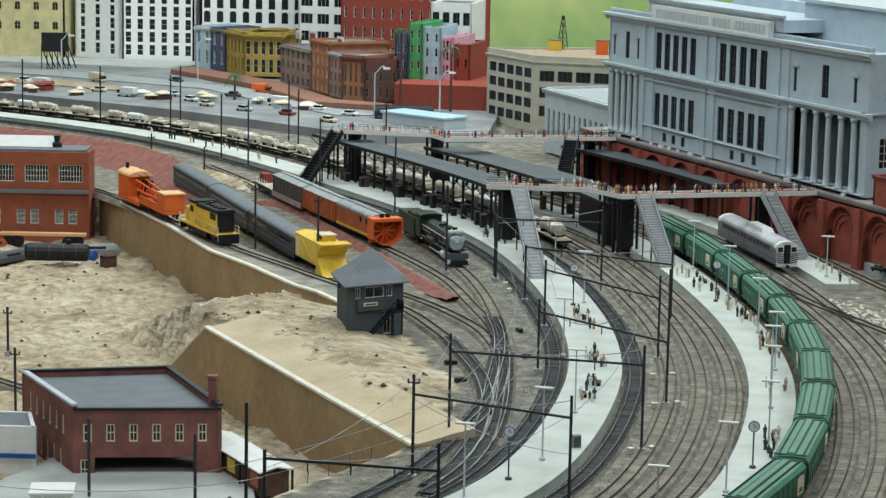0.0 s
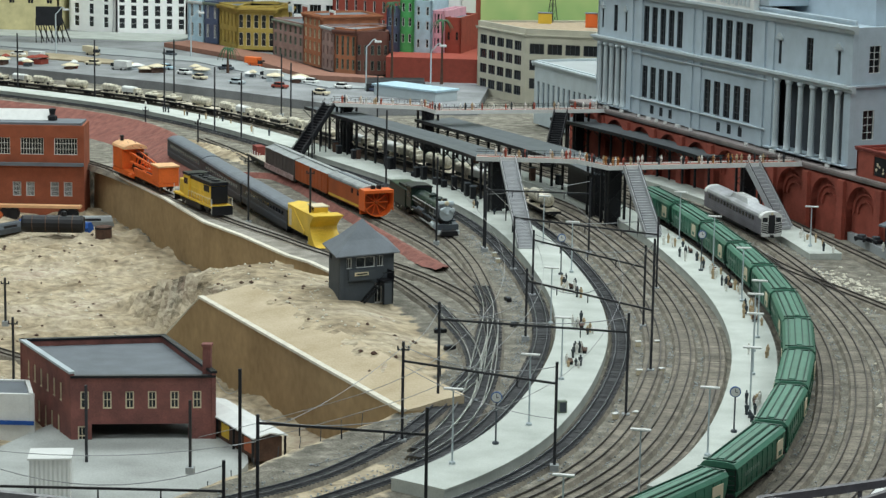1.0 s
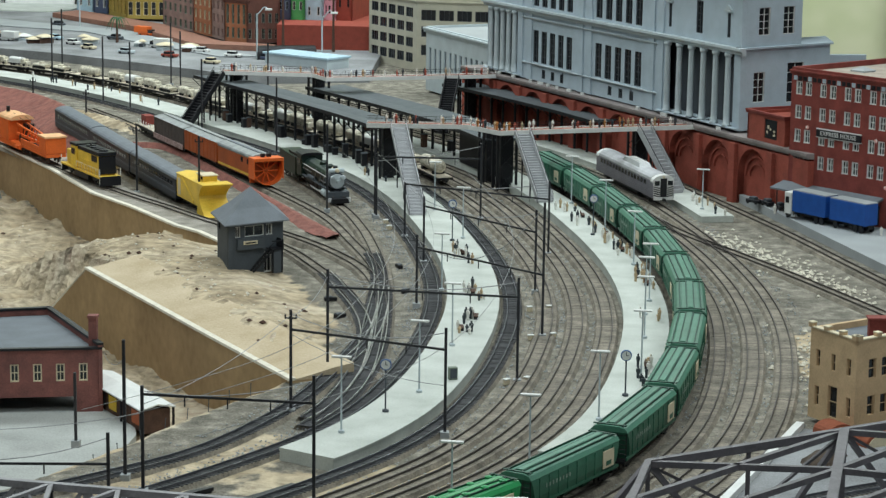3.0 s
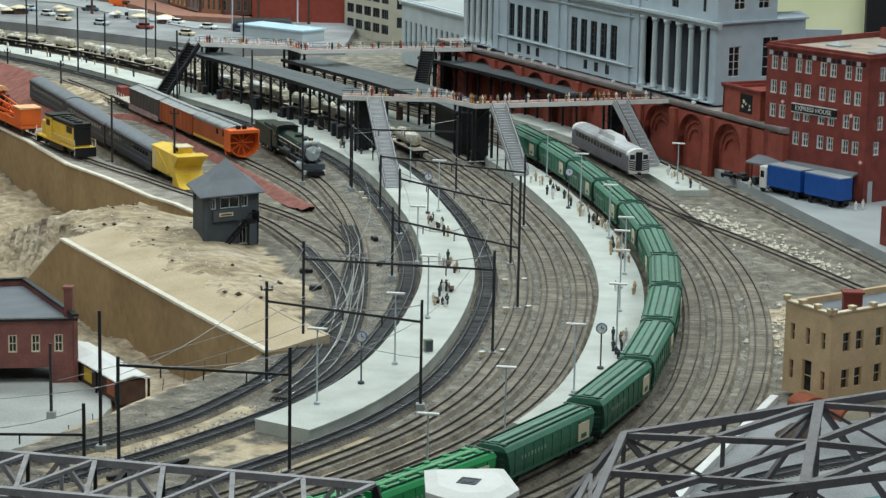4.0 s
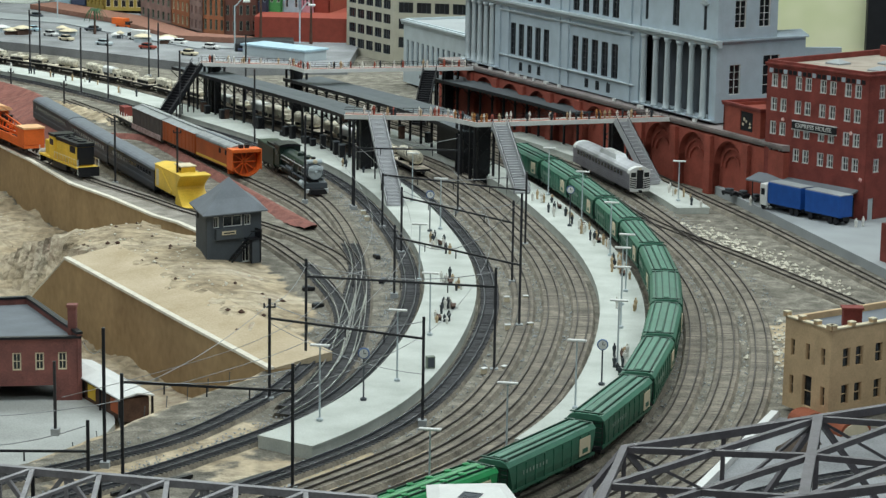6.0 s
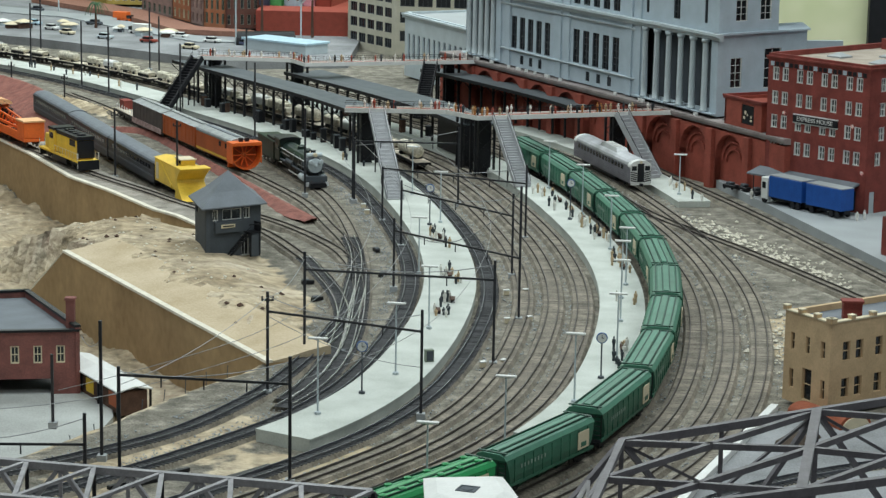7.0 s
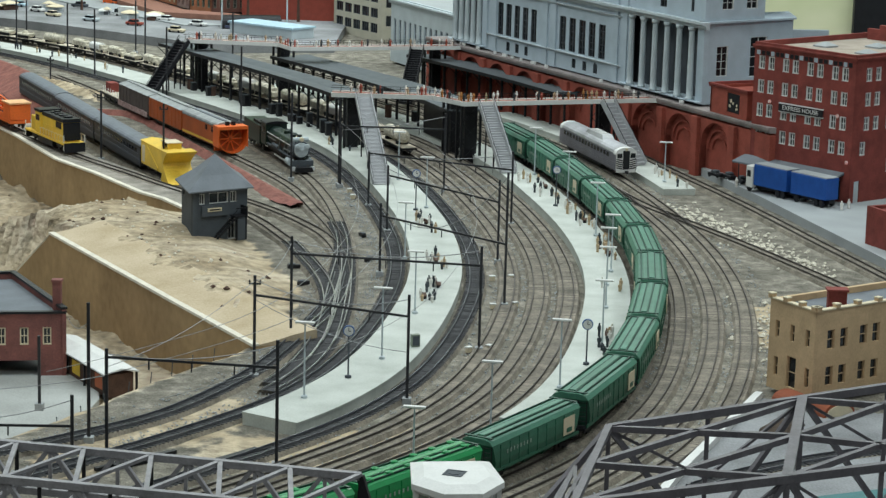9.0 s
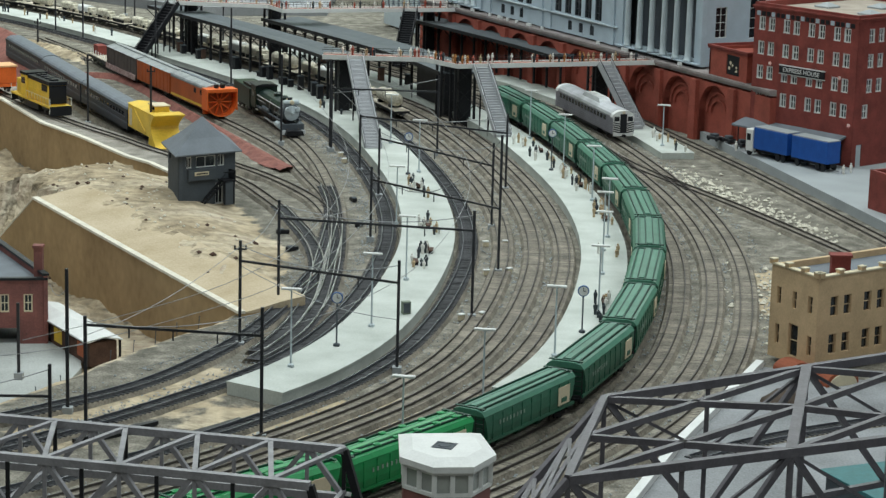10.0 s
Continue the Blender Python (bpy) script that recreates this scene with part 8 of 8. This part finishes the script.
# ---- the town ----
stz = prism(bmesh.new(), [(-3.5, 6.95), (-2.4, 6.78), (-1.7, 6.45), (-1.25, 6.20), (-0.95, 5.98), (-0.62, 5.72), (-0.28, 5.80), (-0.28, 7.9), (-3.5, 7.9)], -0.012, 0.018)
tagged(new("road_town", mesh_of("road_town", stz, ROAD)), "grey town streets and parking lots", "road", kind="structure")
sdw = prism(bmesh.new(), [(-1.38, 7.36), (-1.02, 6.92), (-0.78, 6.45), (-0.60, 6.36), (-0.60, 6.30), (-0.84, 6.36), (-1.12, 6.86), (-1.45, 7.25)], 0.019, 0.034)
tagged(new("pavement_town", mesh_of("pavement_town", sdw, mat("brick_paving", (0.30, 0.15, 0.11), 0.85))), "red brick pavement in front of the town row", "pavement", kind="structure")
VERGE = mat("dry_verge", (0.40, 0.33, 0.24), 0.95, 0, 0.4, 20, 0.4, (0.26, 0.22, 0.14))
for nm, lab, cat, pts, top, mt in (
        ("street_pale", "pale concrete street through the town", "road", [(-2.4, 7.30), (-1.75, 7.02), (-1.25, 6.78), (-0.98, 6.42), (-0.74, 6.14), (-0.62, 6.16), (-0.86, 6.40), (-1.10, 6.80), (-1.60, 7.14), (-2.4, 7.40)], 0.0215, PAVING),
        ("verge_strip", "dry brown verge between the streets", "verge", [(-2.4, 6.98), (-1.75, 6.76), (-1.40, 6.60), (-1.44, 6.70), (-1.72, 6.90), (-2.4, 7.16)], 0.0225, VERGE),
        ("street_white", "whitish forecourt in front of the hotel", "pavement", [(-2.2, 7.52), (-1.5, 7.42), (-1.44, 7.50), (-1.40, 7.70), (-2.2, 7.72)], 0.0220, CONCRETE)):
    tagged(new(nm, mesh_of(nm, prism(bmesh.new(), pts, 0.0185, top), mt)), lab, cat, kind="structure")
HOTEL = mat("white_hotel", (0.84, 0.85, 0.84), 0.7, 0, 0.08)
OCHRE = mat("ochre_stone", (0.40, 0.29, 0.07), 0.8, 0, 0.3, 40)
PALEYEL = mat("pale_yellow_stone", (0.62, 0.55, 0.30), 0.8, 0, 0.25, 30)
DUSK = mat("dusky_brick", (0.30, 0.20, 0.18), 0.85, 0, 0.3, 40)
TERRA = mat("terracotta_brick", (0.36, 0.14, 0.07), 0.85, 0, 0.25, 40)
DARKBRICK = mat("dark_brick", (0.15, 0.065, 0.05), 0.85, 0, 0.3, 40)
LIME = mat("bright_green_render", (0.08, 0.38, 0.12), 0.7, 0, 0.2)
PINK = mat("pink_render", (0.72, 0.38, 0.46), 0.7, 0, 0.2)
SKYB = mat("sky_blue_render", (0.42, 0.58, 0.68), 0.7, 0, 0.2)
SLATE = mat("slate_blue_render", (0.08, 0.10, 0.17), 0.7, 0, 0.2)
REDRENDER = mat("red_render", (0.30, 0.06, 0.04), 0.8, 0, 0.2)


def town(name, label, a, b, depth, z0, h, wall, roof, n, rows, w, wh, frame, arch=False, cornice=None, nx=2, nz=2, sidewin=False):
    a, b = Vector(a), Vector(b)
    t = (b - a).normalized()
    nrm = Vector((-t.y, t.x)) * depth
    L = (b - a).length
    dx = L / n
    ops = [(dx * (i + 0.5) - w / 2, r, w, wh) for r in rows for i in range(n)]
    side = {0: ops}
    if sidewin:
        m = max(2, int(depth / dx))
        side[1] = [(depth / m * (i + 0.5) - w / 2, r, w, wh) for r in rows for i in range(m)]
        side[3] = side[1]
    return building(name, label, [tuple(a), tuple(b), tuple(b + nrm), tuple(a + nrm)], z0, z0 + h, wall, roof, side, frame, nx, nz, arch=arch, cornice=cornice, group="town buildings")


town("grand_hotel", "large white hotel with tall arched windows", (-1.72, 7.72), (-1.46, 7.72), 0.3, 0.018, 0.46, HOTEL, PAVING, 6, [0.018, 0.064, 0.110, 0.156, 0.202, 0.262, 0.312, 0.362], 0.022, 0.038, HOTEL, False, (HOTEL, 0.24, 0.012, 0.008), 1, 2, True)
town("grand_hotel", "narrow white hotel wing with stacked windows", (-1.91, 7.80), (-1.73, 7.72), 0.3, 0.018, 0.46, HOTEL, PAVING, 3, [0.018, 0.064, 0.110, 0.156, 0.202, 0.262, 0.312, 0.362], 0.022, 0.038, HOTEL, False, (HOTEL, 0.24, 0.012, 0.008), 1, 2)
town("grand_hotel", "set-back white hotel wing with round-arched windows", (-1.44, 7.74), (-1.02, 7.74), 0.3, 0.018, 0.46, HOTEL, PAVING, 9, [0.03, 0.085, 0.14, 0.19, 0.26, 0.32], 0.026, 0.042, HOTEL, True, None, 1, 1)
town("yellow_hall", "pale yellow stone hall with few windows", (-2.55, 7.72), (-1.93, 7.72), 0.3, 0.018, 0.36, PALEYEL, CREAM, 9, [0.10, 0.17, 0.24], 0.022, 0.03, PALEYEL, True, None, 2, 2)
town("terraced_house", "narrow blue and white terraced house", (-1.40, 7.42), (-1.335, 7.37), 0.16, 0.026, 0.145, SKYB, ROOFGREY, 2, [0.02, 0.085], 0.015, 0.045, WHITE, False, (WHITE, 0.13, 0.01, 0.006))
town("terraced_house", "narrow slate blue terraced house", (-1.333, 7.368), (-1.275, 7.322), 0.16, 0.026, 0.145, SLATE, ROOFGREY, 2, [0.02, 0.085], 0.014, 0.045, WHITE, False, (PALEGREEN, 0.13, 0.01, 0.006))
town("ochre_bank", "ochre stone bank with tall paired windows", (-1.27, 7.31), (-1.185, 7.17), 0.2, 0.026, 0.145, OCHRE, ROOFGREY, 5, [0.012, 0.072], 0.014, 0.045, OCHRE, True, (OCHRE, 0.125, 0.014, 0.010), 1, 2)
town("ochre_bank", "ochre stone bank front with carved windows", (-1.185, 7.17), (-1.055, 7.16), 0.2, 0.026, 0.145, OCHRE, ROOFGREY, 5, [0.012, 0.072], 0.016, 0.045, CREAM, True, (OCHRE, 0.125, 0.014, 0.010), 1, 2)
town("brick_shop", "dusky brick shop with green shopfront", (-1.035, 6.99), (-0.905, 6.77), 0.2, 0.026, 0.125, DUSK, ROOFGREY, 6, [0.006, 0.052, 0.088], 0.018, 0.026, PALEGREEN, False, (PALEGREEN, 0.112, 0.008, 0.006))
town("brick_shop", "tall terracotta brick house with pale bands", (-0.903, 6.767), (-0.828, 6.63), 0.2, 0.026, 0.165, TERRA, ROOFGREY, 4, [0.008, 0.05, 0.09, 0.128], 0.016, 0.028, CREAM, False, (TERRA, 0.15, 0.012, 0.008))
town("brick_shop", "narrow dark brick house", (-0.826, 6.627), (-0.775, 6.53), 0.2, 0.026, 0.138, DUSK, ROOFGREY, 3, [0.008, 0.05, 0.09], 0.014, 0.026, DUSK, False, (PALESTONE, 0.125, 0.01, 0.006))
town("corner_shop", "dark brick corner shop with a green ground floor", (-0.772, 6.522), (-0.70, 6.472), 0.16, 0.026, 0.138, TERRA, ROOFGREY, 4, [0.012, 0.055, 0.082], 0.010, 0.032, PALEGREEN, False, (DARKBRICK, 0.118, 0.014, 0.008))
town("corner_shop", "dark brick side of the corner shop", (-0.70, 6.472), (-0.60, 6.49), 0.12, 0.026, 0.132, DARKBRICK, ROOFGREY, 5, [0.012, 0.060], 0.010, 0.030, PALEGREEN, False, None)
for x, y, z, s in ((-0.92, 6.93, 0.152, 0.03), (-0.80, 6.68, 0.165, 0.022), (-0.99, 7.08, 0.152, 0.02)):
    o = thing("roof_sign", "white framed roof sign with a red panel", "sign", pose(x, y, z, 0, 0, -60), "roof signs")
    part("panel", boxes((-s, s, -0.002, 0.002, 0.01, 0.01 + s * 1.3)), WHITE, o)
    part("face", boxes((-s * 0.7, s * 0.7, -0.003, -0.0021, 0.015, 0.005 + s * 1.2)), REDRENDER if s > 0.021 else SKYB, o)
    for dx in (-s * 0.8, s * 0.8):
        part("leg", boxes((dx - 0.0015, dx + 0.0015, 0, 0.003, -0.03, 0.01)), BLACKSTEEL, o)
town("office_block", "white and dark office block with wide window bands", (-1.06, 7.55), (-0.88, 7.50), 0.2, 0.018, 0.40, HOTEL, PAVING, 3, [0.10, 0.16, 0.22, 0.29], 0.045, 0.035, PALESTONE, False, None, 3, 1)
town("red_block", "tall dark red brick block with slim white windows", (-0.86, 7.15), (-0.50, 6.98), 0.3, 0.018, 0.44, REDRENDER, ROOFGREY, 11, [0.09, 0.15, 0.215, 0.28, 0.34], 0.010, 0.036, WHITE, False, None, 1, 2)
rw = prism(bmesh.new(), [(-0.60, 6.40), (-0.29, 6.38), (-0.29, 6.9), (-0.60, 6.9)], 0.0, 0.09)
tagged(new("wall_red_terrace", mesh_of("wall_red_terrace", rw, REDRENDER)), "red retaining wall under the coloured houses", "wall", kind="structure")
for nm, lab, x0, x1, h, wl, fr, n, rows in (("coloured_house", "dark slate blue narrow house", -0.616, -0.576, 0.135, SLATE, SKYB, 2, [0.03, 0.08]), ("coloured_house", "bright green house with small white windows", -0.575, -0.533, 0.17, LIME, WHITE, 2, [0.03, 0.08, 0.125]),
                                           ("coloured_house", "pale blue and white house with bay windows", -0.532, -0.475, 0.16, SKYB, WHITE, 2, [0.015, 0.07, 0.115]), ("coloured_house", "pink house with small windows", -0.474, -0.438, 0.13, PINK, PINK, 3, [0.02, 0.06, 0.095]),
                                           ("coloured_house", "plain orange-red rendered house", -0.437, -0.385, 0.11, REDRENDER, REDRENDER, 2, [0.04])):
    town(nm, lab, (x0, 6.56), (x1, 6.55), 0.2, 0.0901, h, wl, ROOFGREY, n, rows, 0.009, 0.026, fr, False, None, 1, 2)
town("market_hall", "white glazed hall with a grey roof behind the coloured houses", (-0.53, 6.80), (-0.40, 6.78), 0.2, 0.0901, 0.22, HOTEL, ROOFGREY, 4, [0.15], 0.022, 0.04, DKGREY, True)
GARAGE = mat("garage_concrete", (0.47, 0.45, 0.37), 0.85, 0, 0.15, 30)
gr = building("parking_garage", "cream concrete parking garage with dark openings and a bare roof", [(-0.319, 6.342), (-0.164, 6.091), (0.16, 6.02), (0.10, 6.45)], -0.01, 0.212, GARAGE, mat("bare_roof", (0.36, 0.28, 0.20), 0.9), {
    0: grid(5, 0.016, 0.053, 0.042, [0.026, 0.070, 0.114, 0.156], 0.027), 1: grid(6, 0.012, 0.053, 0.043, [0.050, 0.103, 0.150], 0.030)}, DKGREY, 3, 1, cornice=(GARAGE, 0.198, 0.008, 0.006))
for x, y, sx, sy, h, mt in ((-0.12, 6.35, 0.04, 0.02, 0.03, YELLOW), (0.02, 6.25, 0.035, 0.02, 0.04, ORANGE), (0.05, 6.25, 0.02, 0.03, 0.035, RUST)):
    o = thing("roof_hut", "small painted hut on the garage roof", "hut", pose(x, y, 0.2062), group="huts on the garage roof")
    part("body", boxes((-sx / 2, sx / 2, -sy / 2, sy / 2, 0, h)), mt, o)
    part("roof", boxes((-sx / 2 - 0.002, sx / 2 + 0.002, -sy / 2 - 0.002, sy / 2 + 0.002, h + 0.0002, h + 0.003)), ROOFGREY, o)
o = thing("radio_mast", "thin lattice mast on the garage roof", "mast", pose(-0.10, 6.40, 0.2062))
bm = bmesh.new()
for k in range(4):
    a = math.pi / 2 * k
    rod(bm, (0.016 * math.cos(a), 0.016 * math.sin(a), 0), (0.003 * math.cos(a), 0.003 * math.sin(a), 0.10), 0.0012, 5)
for k in range(5):
    r0, r1 = 0.016 - 0.0026 * k, 0.0134 - 0.0026 * k
    for j in range(4):
        a, b = math.pi / 2 * j, math.pi / 2 * (j + 1)
        rod(bm, (r0 * math.cos(a), r0 * math.sin(a), 0.02 * k), (r1 * math.cos(b), r1 * math.sin(b), 0.02 * k + 0.02), 0.0008, 4)
part("lattice", bm, BLACKSTEEL, o)


def palm(x, y, z, h):
    o = thing("palm_tree", "tall palm with a drooping dark green crown", "palm tree", pose(x, y, z), "palm trees")
    part("trunk", lathe(bmesh.new(), [(0.005, 0), (0.0035, h * 0.3), (0.003, h * 0.8), (0.004, h)], 8), RUST, o)
    bm = bmesh.new()
    for k in range(16):
        a, dr = 2 * math.pi * k / 16 + random.uniform(-0.2, 0.2), random.uniform(0.5, 1.3)
        L = random.uniform(0.028, 0.04)
        prev = None
        for i in range(7):
            f = i / 6
            c = Vector((math.cos(a) * L * f, math.sin(a) * L * f, h + 0.012 * math.sin(f * 3) - 0.026 * dr * f * f))
            wv = Vector((-math.sin(a), math.cos(a), 0)) * 0.0045 * (1 - f * 0.85) * (1 if i else 0.3)
            cur = (bm.verts.new(c + wv + Vector((0, 0, -0.002))), bm.verts.new(c), bm.verts.new(c - wv + Vector((0, 0, -0.002))))
            if prev:
                bm.faces.new((prev[0], prev[1], cur[1], cur[0]))
                bm.faces.new((prev[1], prev[2], cur[2], cur[1]))
            prev = cur
    part("crown", bm, LEAF, o)


palm(-0.575, 6.34, 0.018, 0.235)
palm(-0.425, 6.34, 0.018, 0.185)
palm(-1.10, 6.50, 0.018, 0.07)


def street_lamp(x, y, h):
    o = thing("street_lamp", "tall curved grey street lamp", "street lamp", pose(x, y, 0.018), "street lamps")
    bm = bmesh.new()
    rod(bm, (0, 0, 0), (0, 0, h), 0.0022, 7)
    pts = [Vector((0.03 * math.sin(t), 0, h + 0.014 * math.sin(t * 2) ** 2 + 0.010 * t)) for t in [0.25 * i for i in range(6)]]
    for p, q in zip(pts, pts[1:]):
        rod(bm, p, q, 0.0018, 6)
    part("pole", bm, PALESTONE, o)
    part("lamp_head", boxes((0.024, 0.044, -0.004, 0.004, h + 0.012, h + 0.018)), WHITE, o, bevel=0.001)


for x, y in ((-0.625, 6.10), (-0.43, 6.02), (-1.30, 6.95), (-1.75, 6.95)):
    street_lamp(x, y, 0.13)


def car(x, y, a, paint, van=False):
    o = thing("parked_van" if van else "parked_car", "pale parked box van on the grey lot" if van else "small parked car on the grey lot", "van" if van else "car", pose(x, y, 0.0182, 0, 0, a), "parked vehicles")
    part("body", boxes((-0.026, 0.026, -0.0105, 0.0105, 0.003, 0.0105)), paint, o, bevel=0.0015)
    if van:
        part("box_body", boxes((-0.040, 0.012, -0.0125, 0.0125, 0.0106, 0.030)), paint, o, bevel=0.0008)
        part("cab", boxes((0.0125, 0.026, -0.010, 0.010, 0.0106, 0.021)), GLASS, o)
    else:
        part("cabin", profile_body([(-0.0095, 0.0106), (-0.0075, 0.0165), (0.0075, 0.0165), (0.0095, 0.0106)], -0.016, 0.010, 0.0), GLASS, o)
        part("roof", boxes((-0.014, 0.008, -0.0075, 0.0075, 0.0166, 0.0175)), paint, o)
    for dx in (-0.016, 0.016):
        for dy in (-0.0095, 0.0095):
            part("wheel", lathe(bmesh.new(), [(0.0038, -0.0013), (0.0038, 0.0013)], 8, pose(dx, dy, 0.0038, 90)), BLACKSTEEL, o)


random.seed(17)
for x, y, pn, vn in ((-1.043, 6.70, ORANGE, True), (-0.81, 6.26, WHITE, False), (-1.74, 6.70, WHITE, True), (-1.44, 6.50, WHITE, True), (-1.375, 6.97, DKGREY, False), (-1.12, 6.58, DKGREY, False), (-0.60, 6.10, SLATE, False), (-0.70, 6.15, WHITE, False),
                     (-1.30, 6.55, SKYB, False), (-1.22, 6.42, WHITE, False), (-0.95, 6.36, WHITE, True), (-0.88, 6.12, REDRENDER, False), (-1.55, 6.62, CREAM, False), (-1.02, 6.20, PALESTONE, False), (-1.85, 6.85, WHITE, False), (-1.62, 6.92, CREAM, True), (-0.74, 5.98, CREAM, False), (-1.15, 6.30, CREAM, False)):
    car(x, y, random.uniform(-40, -20) + (180 if random.random() < 0.5 else 0), pn, vn)
for k in range(22):
    x = random.uniform(-1.95, -0.8)
    y = 6.22 + 0.42 * ((-x - 0.7) / 1.25) + random.uniform(-0.03, 0.08)
    o = thing("market_stall", "small pale canopied stall on the grey lot", "stall", pose(x, y, 0.0182, 0, 0, random.uniform(0, 90)), "stalls on the lot")
    w, h = random.uniform(0.010, 0.024), random.uniform(0.010, 0.022)
    part("counter", boxes((-w, w, -w * 0.6, w * 0.6, 0, h * 0.7)), random.choice((DKGREY, RUST, PALESTONE, REDRENDER)), o)
    part("awning", lathe(bmesh.new(), [(w * 1.3, h), (w * 1.25, h + 0.002), (w * 0.3, h + 0.008)], 6, pose(0, 0, 0, 0, 0, 45)), random.choice((WHITE, WHITE, CREAM, CREAM, REDRENDER)), o)
    part("pole", rod(bmesh.new(), (0, 0, h * 0.7), (0, 0, h), 0.0012, 5), BLACKSTEEL, o)
o = thing("billboard", "black billboard on timber stilts", "billboard", pose(-1.86, 7.30, 0.018, 0, 0, 12))
part("panel", boxes((-0.045, 0.045, -0.004, 0.004, 0.06, 0.125)), BLACKSTEEL, o)
for k in range(6):
    bm = bmesh.new()
    bar(bm, (-0.045 + 0.018 * k, 0.002, 0.085), (-0.045 + 0.018 * k, 0.002, 0), 0.003, 0.003)
    bar(bm, (-0.045 + 0.018 * k, 0.004, 0.08), (-0.020 + 0.018 * k, 0.05, 0), 0.003, 0.003)
    part("stilt", bm, BLACKSTEEL, o)
o = thing("round_roofed_shed", "black shed with a rounded roof", "shed", pose(-0.545, 6.14, 0.018, 0, 0, 10))
part("body", profile_body(half_round(0.03, 0.0, 0.012, 0.026), -0.085, 0.085), BLACKSTEEL, o)
part("end_wall", boxes((0.0852, 0.0865, -0.024, 0.024, 0, 0.028)), DKGREY, o)
o = thing("flat_roofed_hall", "low hall with a pale grey flat roof", "hall", pose(-0.47, 5.98, 0.018, 0, 0, -38))
part("body", boxes((-0.12, 0.12, -0.045, 0.045, 0, 0.028)), PALESTONE, o)
part("roof", boxes((-0.125, 0.125, -0.05, 0.05, 0.0281, 0.033)), SKYB, o)

# ---- the hall around the layout ----
BACK = mat("painted_backdrop", (0.50, 0.53, 0.22), 0.9, 0, 0.3, 1.6, 0.0, (0.13, 0.32, 0.11), 6)
o = new("backdrop", mesh_of("backdrop", boxes((-4.3, 1.47, 8.05, 8.08, -0.3, 1.6)), BACK))
tagged(o, "painted backdrop of yellow fields and green hills", "backdrop", kind="structure")
o = new("backdrop_right", mesh_of("backdrop_right", boxes((0.70, 1.30, 5.30, 5.33, -0.2, 1.6)), mat("painted_field", (0.86, 0.85, 0.62), 0.9, 0, 0.2, 3.0, 0.0, (0.66, 0.72, 0.40), 6)))
tagged(o, "painted backdrop panel of yellow fields behind the warehouse", "backdrop", kind="structure")
o = new("backdrop_dark", mesh_of("backdrop_dark", boxes((1.06, 1.9, 5.26, 5.29, -0.2, 1.6)), BLACKSTEEL))
tagged(o, "black drape beside the painted backdrop", "drape", kind="structure")
# unseen walls, ceiling and floor, coloured dark to cut bounced light
o = new("room_walls", mesh_of("room_walls", boxes((-4.5, -4.4, -2, 9.5, -0.9, 2.5), (2.5, 2.6, -2, 9.5, -0.9, 2.5), (-4.4, 2.5, -2.1, -2, -0.9, 2.5), (-4.4, 2.5, 9.4, 9.5, -0.9, 2.5)), HALLWALL))
tagged(o, "plain walls of the hall", "wall", kind="structure")
o = new("ceiling", mesh_of("ceiling", boxes((-4.5, 2.6, -2.1, 9.5, 2.5, 2.55)), CEILING))
tagged(o, "plain dark ceiling of the hall", "ceiling", kind="structure")
o = new("floor", mesh_of("floor", boxes((-4.5, 2.6, -2.1, 9.5, -0.95, -0.9)), HALLWALL))
tagged(o, "plain dark floor of the hall", "floor", kind="structure")

# ---- sleepers of the near tracks, one by one ----
TIES = {k: mesh_of("sleeper", boxes((-0.0014, 0.0014, -0.015, 0.015, -0.0024, -0.0008)), DARKTIE if k else TIE) for k in (False, True)}
for t, x, y, zz, a, sooty in SINGLE_SLEEPERS:
    q = new("sleeper", TIES[sooty])
    q.parent, q.matrix_world = t, pose(x, y, zz, 0, 0, a)
